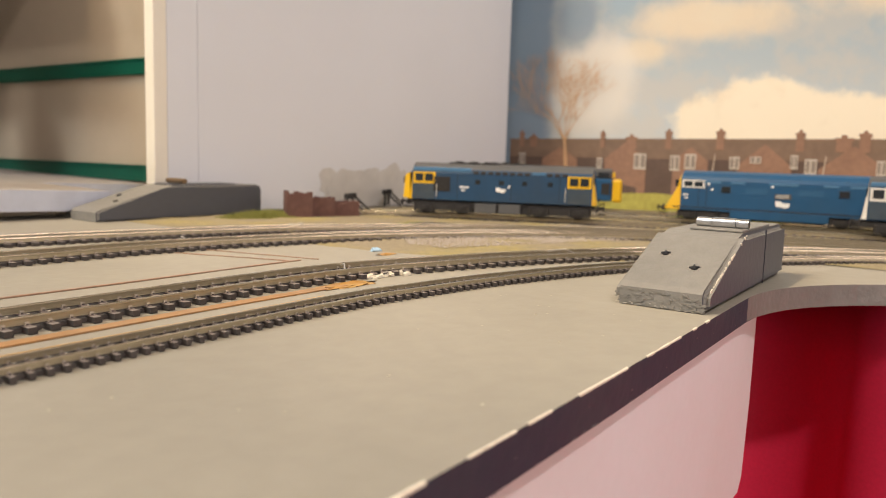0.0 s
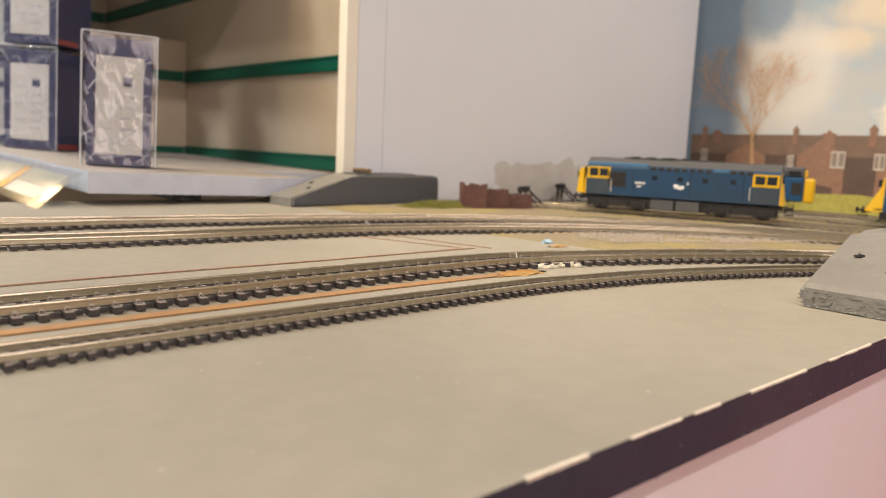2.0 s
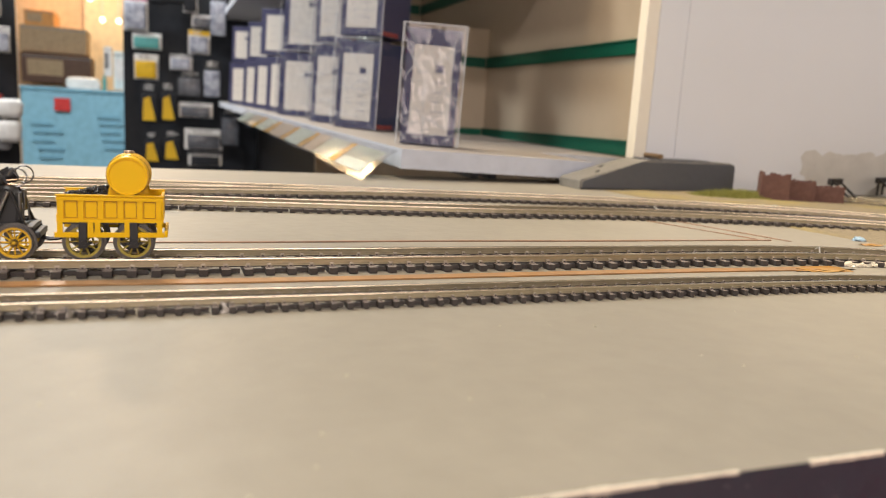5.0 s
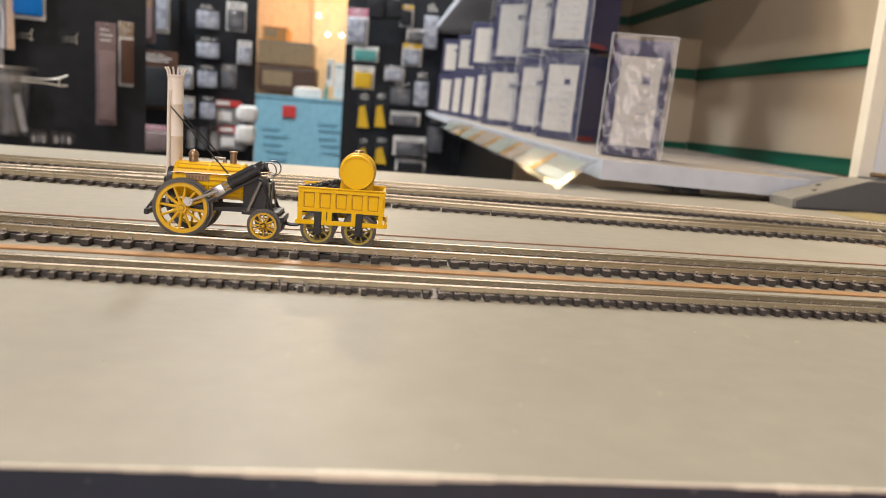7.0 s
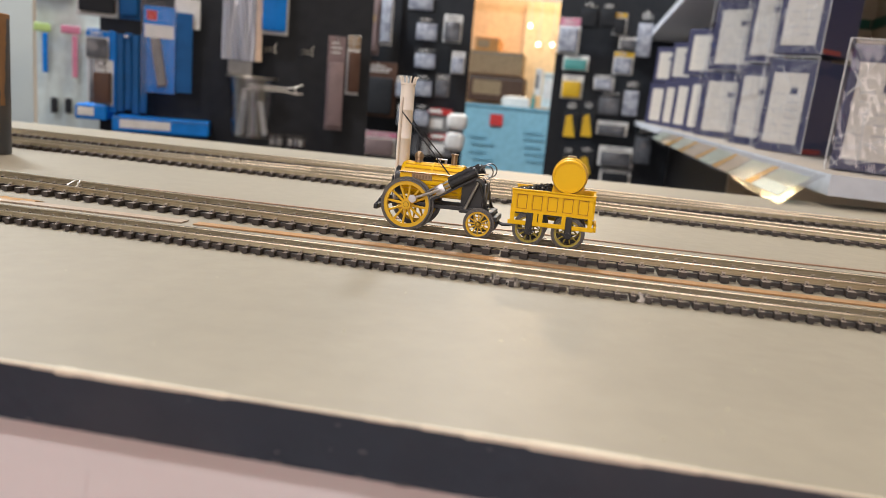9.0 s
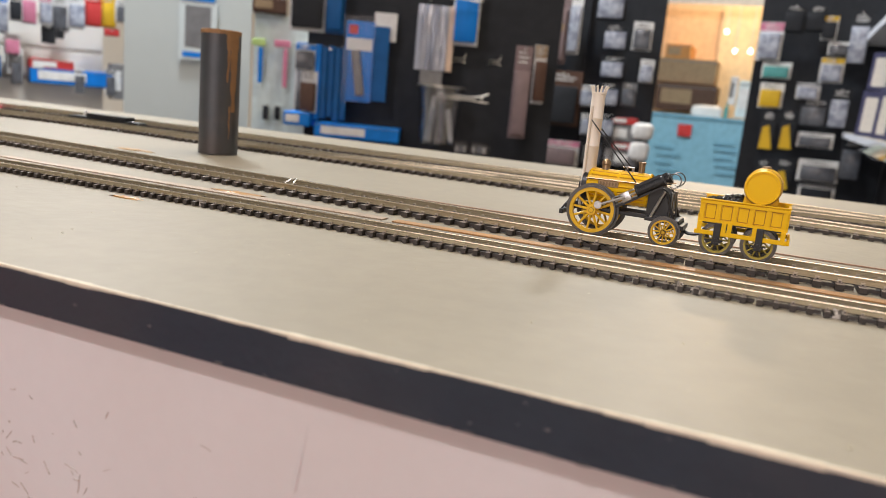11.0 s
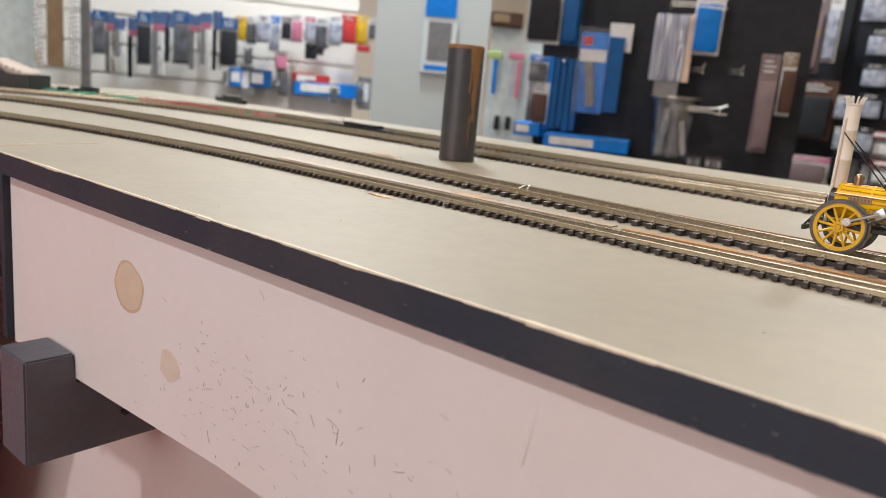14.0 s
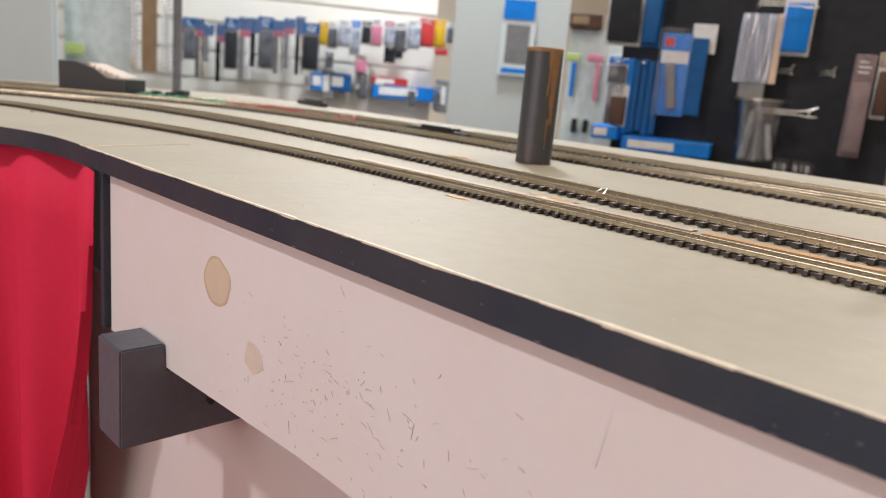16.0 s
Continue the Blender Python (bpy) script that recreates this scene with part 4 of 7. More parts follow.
RAIL_Z = 0.0053
TRAIN = Matrix.Translation((-0.0408, 0.0595, RAIL_Z)) @ Matrix.Rotation(radians(-1.6), 4, "Z")
M_TYRE = material("tyre_steel", (0.13, 0.125, 0.12), 0.34, 0.8, grain=0.3, scale=300)
M_SPOKE = material("yellow_spokes", (0.76, 0.45, 0.012), 0.4, grain=0.1, scale=300)
M_DIRTYSPOKE = material("dirty_yellow_spokes", (0.42, 0.33, 0.05), 0.45, grain=0.4, scale=300)
engine = thing("steam_engine", "small yellow early steam engine with a tall white chimney", "locomotive", TRAIN)
for s in (-1, 1):
    wheel(engine, 0.0, 0.0096, s, 12, M_SPOKE, M_TYRE, label="large yellow spoked driving wheel", turn=0.13)
    wheel(engine, 0.0283, 0.0051, s, 12, M_SPOKE, M_TYRE, label="small yellow spoked trailing wheel")
for x, r in ((0.0, 0.0096), (0.0283, 0.0051)):
    part("axle", rod((x, -0.0098, r), (x, 0.0098, r), 0.0011, n=12), M_LOCOBLACK, engine, smooth=True)
BZ, BR = 0.0187, 0.0066
b = bmesh.new()
n = 120
rings = []
for x in (-0.0036, -0.0030, 0.0202, 0.0208):
    rr = BR * (0.96 if x in (-0.0036, 0.0208) else 1)
    ks = [rr * (0.945 if k % 6 == 5 else 1) for k in range(n)]
    rings.append([b.verts.new((x, q * math.cos(2 * math.pi * k / n), BZ + q * math.sin(2 * math.pi * k / n))) for k, q in enumerate(ks)])
for p, q in zip(rings, rings[1:]):
    for k in range(n):
        b.faces.new((p[k], p[(k + 1) % n], q[(k + 1) % n], q[k])).material_index = 1 if k % 6 > 3 else 0
b.faces.new(rings[0])
b.faces.new(rings[-1])
boiler = part("boiler", b, [M_YELLOW, M_PLANK], engine, "yellow boiler clad in narrow planks")
for x in (-0.0026, 0.0085, 0.0198):
    b = add_ring(bmesh.new(), BR * 0.97, BR * 1.025, x - 0.0004, x + 0.0004, 36)
    bmesh.ops.transform(b, matrix=Matrix.Translation((0, 0, BZ)) @ Matrix.Rotation(radians(-90), 4, "Z"), verts=b.verts)
    part("band", b, M_YELLOW, boiler, smooth=True)
plate = part("nameplate", box(0.0012, -0.0069, 0.0188, 0.0092, -0.0064, 0.0212, bevel=0.0002), M_BRASS, boiler, "small dark brass nameplate")
for i in range(6):
    part("letter_bar", box(0.0019 + 0.0012 * i, -0.0071, 0.0193, 0.0026 + 0.0012 * i, -0.0069, 0.0207), M_LETTER, plate)
# smokebox saddle and chimney
b = box(-0.0076, -0.0030, 0.0130, -0.0036, 0.0030, 0.0200, bevel=0.0006)
add_rod(b, (-0.0058, 0, BZ - 0.0003), (-0.0034, 0, BZ - 0.0003), 0.0060, n=30)
part("smokebox", b, M_LOCOBLACK, engine, "black smokebox", True)
prof = [(0.0027, 0.0185), (0.0027, 0.034), (0.00278, 0.0341), (0.00278, 0.0346), (0.0027, 0.0347), (0.0027, 0.0450), (0.00278, 0.0451), (0.00278, 0.0455), (0.0027, 0.0456), (0.0027, 0.0546), (0.0029, 0.0547), (0.0029, 0.0554), (0.0024, 0.0554), (0.0023, 0.048)]
chimney = part("chimney", lathe(prof, Matrix.Translation((-0.0056, 0, 0)), 28), M_CREAM, engine, "tall white chimney", True)
b = bmesh.new()
for i in range(12):
    a = 2 * math.pi * i / 12
    d = Vector((math.cos(a), math.sin(a), 0))
    base = Vector((-0.0056, 0, 0.0552))
    add_tube(b, [base + d * 0.0027, base + d * 0.0028 + Vector((0, 0, 0.0010)), base + d * 0.0031 + Vector((0, 0, 0.0019)), base + d * 0.0037 + Vector((0, 0, 0.0026))], 0.00033, 5)
part("crown", b, M_CREAM, chimney, "flared spiked chimney crown", True)
for s in (-1, 1):
    b = tube([(-0.0070, s * 0.0031, 0.010), (-0.0070, s * 0.0031, 0.03), (-0.0070, s * 0.0030, 0.047), (-0.0068, s * 0.0026, 0.0500)], 0.0006)
    part("exhaust_pipe", b, M_CREAM, chimney, "thin white pipe up the chimney", True)
    b = tube([(-0.0056, s * 0.0024, 0.0445), (0.0165, s * 0.0058, 0.0215)], 0.00026, 6)
    part("stay_rod", b, M_LOCOBLACK, engine, "thin black stay", True)
    b = tube([(-0.0036, s * 0.0068, 0.0212), (0.008, s * 0.0071, 0.0214), (0.022, s * 0.0071, 0.0214), (0.0290, s * 0.0068, 0.0222)], 0.00032, 6)
    part("handrail", b, M_BRASS, engine, smooth=True)
part("dome", lathe([(0.0019, 0.0242), (0.0018, 0.0255), (0.0016, 0.0258), (0.0016, 0.0272), (0.0019, 0.0274), (0.0017, 0.0284), (0.001, 0.0292), (0.0003, 0.0296)], Matrix.Translation((0.0023, 0, 0)), 20), M_BRASS, engine, "brown steam dome", True)
part("safety_valve", lathe([(0.0012, 0.0245), (0.0012, 0.0285), (0.0015, 0.0286), (0.0015, 0.0291), (0.0008, 0.0292)], Matrix.Translation((0.0163, 0, 0)), 18), M_BRASS, engine, smooth=True)
b = bmesh.new()
add_rod(b, (0.0105, 0, 0.0248), (0.0105, 0, 0.0272), 0.0005, n=8)
add_rod(b, (0.0090, 0, 0.0268), (0.0135, 0, 0.0268), 0.0003, n=8)
add_rod(b, (0.0130, 0, 0.0248), (0.0130, 0, 0.0268), 0.0005, n=8)
part("whistle", b, M_STEEL, engine, "bright valve lever", True)
# firebox
fb = [(0.0206, 0.0085), (0.0292, 0.0085), (0.0296, 0.0150), (0.0284, 0.0186), (0.0258, 0.0202), (0.0206, 0.0205)]
b = bmesh.new()
add_prism(b, fb, -0.0052, 0.0052)
bmesh.ops.bevel(b, geom=list(b.edges), offset=0.0006, segments=2, affect="EDGES")
part("firebox", b, M_LOCOBLACK, engine, "black firebox", True)
# frame, platform and buffer beam
for s in (-1, 1):
    part("frame_bar", box(-0.0114, s * 0.0060 - 0.0006, 0.0086, 0.0300, s * 0.0060 + 0.0006, 0.0102, bevel=0.0002), M_LOCOBLACK, engine)
    b = bmesh.new()
    add_rod(b, (0.0225, s * 0.0066, 0.0080), (0.0270, s * 0.0072, 0.0192), 0.0006, n=8)
    part("strut", b, M_STEEL, engine, "bright slanting strut", True)
    part("strut", rod((0.0275, s * 0.0068, 0.0190), (0.0318, s * 0.0070, 0.0076), 0.00045, n=8), M_LOCOBLACK, engine, smooth=True)
    b = tube([(-0.0122, s * 0.0075, 0.0088), (-0.0105, s * 0.0045, 0.0120), (-0.0080, s * 0.0030, 0.0165)], 0.0004, 6)
    part("lamp_stay", b, M_LOCOBLACK, engine, smooth=True)
part("buffer_beam", box(-0.0128, -0.0092, 0.0070, -0.0112, 0.0092, 0.0090, bevel=0.0003), M_LOCOBLACK, engine)
part("platform", box(0.0205, -0.0075, 0.0072, 0.0335, 0.0075, 0.0086, bevel=0.0003), M_LOCOBLACK, engine, "black footplate")
part("rear_beam", box(0.0310, -0.0070, 0.0046, 0.0352, 0.0070, 0.0066, bevel=0.0003), M_LOCOBLACK, engine)
# slanting cylinders with their gear on both sides
for s in (-1, 1):
    y = s * 0.0088
    lo, hi = Vector((0.0085, y, 0.0128)), Vector((0.0258, y, 0.0232))
    d = (hi - lo).normalized()
    up = Vector((-d.z, 0, d.x))
    m = Matrix((d.to_4d(), Vector((0, 1, 0, 0)), up.to_4d(), Vector((0, 0, 0, 1)))).transposed()
    m.translation = lo
    m[3][3] = 1
    ln = (hi - lo).length
    b = bmesh.new()
    add_rod(b, lo + d * ln * 0.52, hi, 0.0019, n=20)
    add_rod(b, hi, hi + d * 0.0009, 0.0021, n=20)
    add_rod(b, lo + d * ln * 0.49, lo + d * ln * 0.52, 0.0021, n=20)
    cyl = part("cylinder", b, M_LOCOBLACK, engine, "black slanting steam cylinder", True)
    b = box(0.0, -0.0006, -0.0026, ln, 0.0006, -0.0017, m=m)
    add_box(b, ln * 0.5, -0.0009, 0.0016, ln, 0.0009, 0.0027, m=m)
    part("guide_plate", b, M_LOCOBLACK, cyl)
    b = bmesh.new()
    for k in range(9):
        c = m @ Vector((ln * (0.54 + 0.05 * k), s * 0.0018, 0.0008 if k % 2 else -0.0008))
        add_rod(b, c, c + Vector((0, s * 0.0003, 0)), 0.0003, n=6)
    part("rivet_row", b, M_LOCOBLACK, cyl)
    b = bmesh.new()
    for k in (-0.0014, 0.0014):
        add_rod(b, lo + up * k, lo + d * ln * 0.5 + up * k, 0.0004, n=8)
    add_rod(b, lo + d * 0.001, lo + d * ln * 0.5, 0.00055, n=8)
    part("piston_rod", b, M_STEEL, cyl, "bright piston rod and slide bars", True)
    b = box(0.0036, -0.0009, -0.0019, 0.0074, 0.0012, 0.0019, bevel=0.0003, m=m)
    part("crosshead", b, M_STEEL, cyl, "bright crosshead", True)
    pin = Vector((0.0032, s * 0.0104, 0.0112))
    b = bmesh.new()
    add_rod(b, pin, lo + d * 0.0055 + Vector((0, s * 0.0012, 0)), 0.0006, 0.0005, n=8)
    add_rod(b, pin - Vector((0, s * 0.0006, 0)), pin + Vector((0, s * 0.0007, 0)), 0.0015, n=18)
    add_rod(b, pin - Vector((0, s * 0.001, 0)), pin + Vector((0, s * 0.0011, 0)), 0.0007, n=12)
    part("connecting_rod", b, M_STEEL, cyl, "bright connecting rod", True)
# pipes behind the firebox
b = bmesh.new()
for s in (-1, 1):
    add_tube(b, [(0.0296 + 0.0026 * math.cos(radians(a)), s * (0.0056 - 0.0006 * a / 180), 0.0232 + 0.0027 * math.sin(radians(a))) for a in range(170, -130, -15)], 0.00026, 6)
    add_tube(b, [(0.0290, s * 0.0035, 0.0180), (0.0305, s * 0.0040, 0.0150), (0.0308, s * 0.0045, 0.0090)], 0.0003, 6)
part("pipework", b, M_DSTEEL, engine, "thin curled pipework", True)
for s in (-1, 1):
    part("pump", rod((0.0296, s * 0.0040, 0.0120), (0.0296, s * 0.0040, 0.0185), 0.0007, n=10), M_DSTEEL, engine, smooth=True)

tender = thing("tender", "yellow open tender with coal and a water barrel", "tender", TRAIN)
for x in (0.0474, 0.0619):
    for s in (-1, 1):
        wheel(tender, x, 0.0054, s, 10, M_DIRTYSPOKE, M_TYRE, label="dirty yellow spoked wheel")
    part("axle", rod((x, -0.0105, 0.0054), (x, 0.0105, 0.0054), 0.0009, n=10), M_LOCOBLACK, tender, smooth=True)
TX0, TX1, TW = 0.0412, 0.0715, 0.0098
part("floor", box(TX0 + 0.0006, -TW + 0.0006, 0.0080, TX1 - 0.0006, TW - 0.0006, 0.0090), M_LOCOBLACK, tender)
for s in (-1, 1):
    ya, yb = sorted((s * TW, s * (TW - 0.0008)))
    b = box(TX0, ya, 0.0086, TX1, yb, 0.0168, bevel=0.00015)
    side = part("side_panel", b, M_YELLOW, tender, "yellow planked side")
    yo = s * (TW + 0.0005)
    for k in range(6):
        x = TX0 + 0.0004 + k * (TX1 - TX0 - 0.0022) / 5
        part("rib", box(x, min(yo, s * TW), 0.0088, x + 0.0014, max(yo, s * TW), 0.0166), M_YELLOW, side)
        # recess shading round each panel, painted as thin brown lines
        if k < 5:
            xp, wp, yl = x + 0.0017, (TX1 - TX0 - 0.0022) / 5 - 0.0020, s * (TW + 0.0001)
            b = box(xp, min(yl, s * TW), 0.0100, xp + 0.00022, max(yl, s * TW), 0.0153)
            for a in ((xp + wp - 0.00022, 0.0100, xp + wp, 0.0153), (xp, 0.0151, xp + wp, 0.0153), (xp, 0.0100, xp + wp, 0.0102)):
                add_box(b, a[0], min(yl, s * TW), a[1], a[2], max(yl, s * TW), a[3])
            part("panel_line", b, M_RECESS, side, "brown recess shade painted in the panel joints")
    yo = s * (TW + 0.00065)
    for z in (0.0092, 0.0160):
        part("rib", box(TX0 - 0.0001, min(yo, s * TW), z - 0.0005, TX1 + 0.0001, max(yo, s * TW), z + 0.0005), M_YELLOW, side)
    part("top_rail", box(TX0 - 0.0004, s * TW - 0.0007, 0.0168, TX1 + 0.0004, s * TW + 0.0004, 0.0173, bevel=0.00015), M_YELLOW, side)
    yb0, yb1 = s * 0.0102 - 0.0005, s * 0.0102 + 0.0005
    part("sole_bar", box(TX0 - 0.0008, yb0, 0.0040, TX1 + 0.0004, yb1, 0.0056, bevel=0.0002), M_YELLOW, tender, "yellow sole bar")
    for x in (TX0, TX0 + 0.0085, TX0 + 0.0105, TX0 + 0.0190, TX0 + 0.0210, TX1 - 0.0018):
        part("post", box(x, yb0, 0.0054, x + 0.0016, yb1, 0.0088), M_YELLOW, tender)
    for x in (0.0474, 0.0619):
        b = box(x - 0.0012, s * 0.0106 - 0.0006, 0.0036, x + 0.0012, s * 0.0106 + 0.0006, 0.0118, bevel=0.0002)
        for k in range(3):
            add_box(b, x - 0.0026 + 0.0006 * k, s * 0.0110 - 0.0004, 0.0052 - 0.0005 * k, x + 0.0026 - 0.0006 * k, s * 0.0110 + 0.0004, 0.0056 - 0.0005 * k)
        add_rod(b, (x, s * 0.0106, 0.0054), (x, s * 0.0119, 0.0054), 0.0008, n=10)
        part("axle_guard", b, M_LOCOBLACK, tender, "black axle guard with leaf spring")
for x0, x1 in ((TX0 - 0.0002, TX0 + 0.0006), (TX1 - 0.0006, TX1 + 0.0002)):
    h0 = 0.0112 if x0 < 0.05 else 0.0086
    part("end_panel", box(x0, -TW, h0 if x0 > 0.05 else 0.0086, x1, TW, 0.0166 if x0 > 0.05 else 0.0112), M_YELLOW, tender)
part("headstock", box(TX1 + 0.0004, -0.0098, 0.0040, TX1 + 0.0014, 0.0098, 0.0060, bevel=0.0002), M_YELLOW, tender)
part("drawbar", tube([(0.034, 0, 0.0056), (0.0365, 0, 0.0048), (0.039, 0, 0.0050), (0.042, 0, 0.0058)], 0.0007), M_LOCOBLACK, tender, "black drawbar", True)
rc = random.Random(14)
b = bmesh.new()
for i in range(230):
    x, y = rc.uniform(0.0424, 0.0548), rc.uniform(-0.0085, 0.0085)
    z = 0.0134 + 0.0052 * (1 - (y / 0.011) ** 2) * (0.5 + 0.5 * (x - 0.042) / 0.012) + rc.uniform(-0.0006, 0.0004)
    s = rc.uniform(0.0005, 0.0011)
    r = bmesh.ops.create_icosphere(b, subdivisions=1, radius=s)
    for v in r["verts"]:
        v.co = v.co * rc.uniform(0.7, 1.2) + Vector((x, y, z))
add_box(b, 0.0420, -0.0088, 0.0092, 0.0560, 0.0088, 0.0128)
part("coal", b, M_COAL, tender, "heap of glossy black coal")
# barrel, lying across the tender
pr = [(0.0001, -0.0086), (0.0050, -0.0086), (0.0051, -0.0090), (0.0056, -0.0090), (0.0060, -0.0060), (0.0063, -0.002), (0.0063, 0.002), (0.0060, 0.0060), (0.0056, 0.0090), (0.0051, 0.0090), (0.0050, 0.0086), (0.0001, 0.0086)]
BM = Matrix.Translation((0.0612, 0, 0.0232)) @ Matrix.Scale(1.06, 4) @ Matrix.Rotation(radians(90), 4, "X")
barrel = part("barrel", lathe(pr, BM, 32), M_YELLOW, tender, "yellow wooden water barrel", True)
M_BAND = material("barrel_band", (0.25, 0.12, 0.01), 0.45)
for y in (-0.0062, -0.0022, 0.0022, 0.0062):
    b = add_ring(bmesh.new(), 0.0058, 0.00678 - abs(y) * 0.045, y - 0.00018, y + 0.00018, 36)
    bmesh.ops.translate(b, verts=b.verts, vec=(0.0612, 0, 0.0232))
    part("hoop", b, M_BAND, barrel, "thin dark hoop", True)
part("end_joint", box(0.0563, -0.00872, 0.0219, 0.0661, -0.0085, 0.02205), M_BAND, barrel)
b = bmesh.new()
add_rod(b, (0.0612, 0, 0.0288), (0.0612, 0, 0.0300), 0.0012, n=14)
add_rod(b, (0.0612, 0, 0.0300), (0.0612, 0, 0.0306), 0.0018, 0.0015, n=14)
part("filler_cap", b, M_BRASS, barrel, "dark filler cap", True)
for s in (-1, 1):
    part("barrel_cradle", prism([(0.0545, 0.0120), (0.0680, 0.0120), (0.0668, 0.0195), (0.0640, 0.0172), (0.0585, 0.0172), (0.0556, 0.0195)], s * 0.0055 - 0.0005, s * 0.0055 + 0.0005), M_YELLOW, tender)

# settle the upper works on the wheels
for ob in engine.children:
    if ob.name.split(".")[0] in ("wheel", "axle"):
        continue
    c = sum((Vector(q) for q in ob.bound_box), Vector()) / 8
    ob.location = (0.0004 if ob is chimney else -0.03 * c.z, 0, 0.045 * c.x)
for ob in tender.children:
    if ob.name.split(".")[0] not in ("wheel", "axle", "axle_guard", "drawbar"):
        ob.location = (-0.0010, 0, 0.0030)

# ---- diesel locomotives ----
M_BLUE = material("rail_blue", (0.010, 0.072, 0.165), 0.4, grain=0.15, scale=90, stain=0.25, stain_scale=30, stain_colour=(0.02, 0.05, 0.08))
M_LBLUE = material("faded_blue", (0.06, 0.16, 0.28), 0.45, grain=0.2, scale=80)
M_BLUED = material("weathered_blue", (0.014, 0.055, 0.115), 0.42, grain=0.3, scale=90, stain=0.4, stain_scale=25, stain_colour=(0.045, 0.05, 0.055))
M_ROOFG = material("sooty_roof", (0.085, 0.085, 0.085), 0.6, grain=0.4, scale=120)
M_YELEND = material("warning_yellow", (0.72, 0.42, 0.01), 0.45, grain=0.2, scale=100)
M_UNDER = material("sooty_underframe", (0.022, 0.019, 0.017), 0.7, grain=0.4, scale=200, bump=0.4)
M_CABSIDE = material("weathered_cab_side", (0.038, 0.060, 0.082), 0.5, grain=0.4, scale=150, stain=0.5, stain_scale=40, stain_colour=(0.07, 0.07, 0.065))
M_PANE = material("cab_glass", (0.02, 0.025, 0.03), 0.08)
M_BLUEP = material("faded_panel_blue", (0.016, 0.085, 0.18), 0.5, grain=0.2, scale=90)
M_LINER = material("window_surround", (0.62, 0.60, 0.55), 0.5)
M_DECAL = material("white_decal", (0.72, 0.71, 0.68), 0.5)


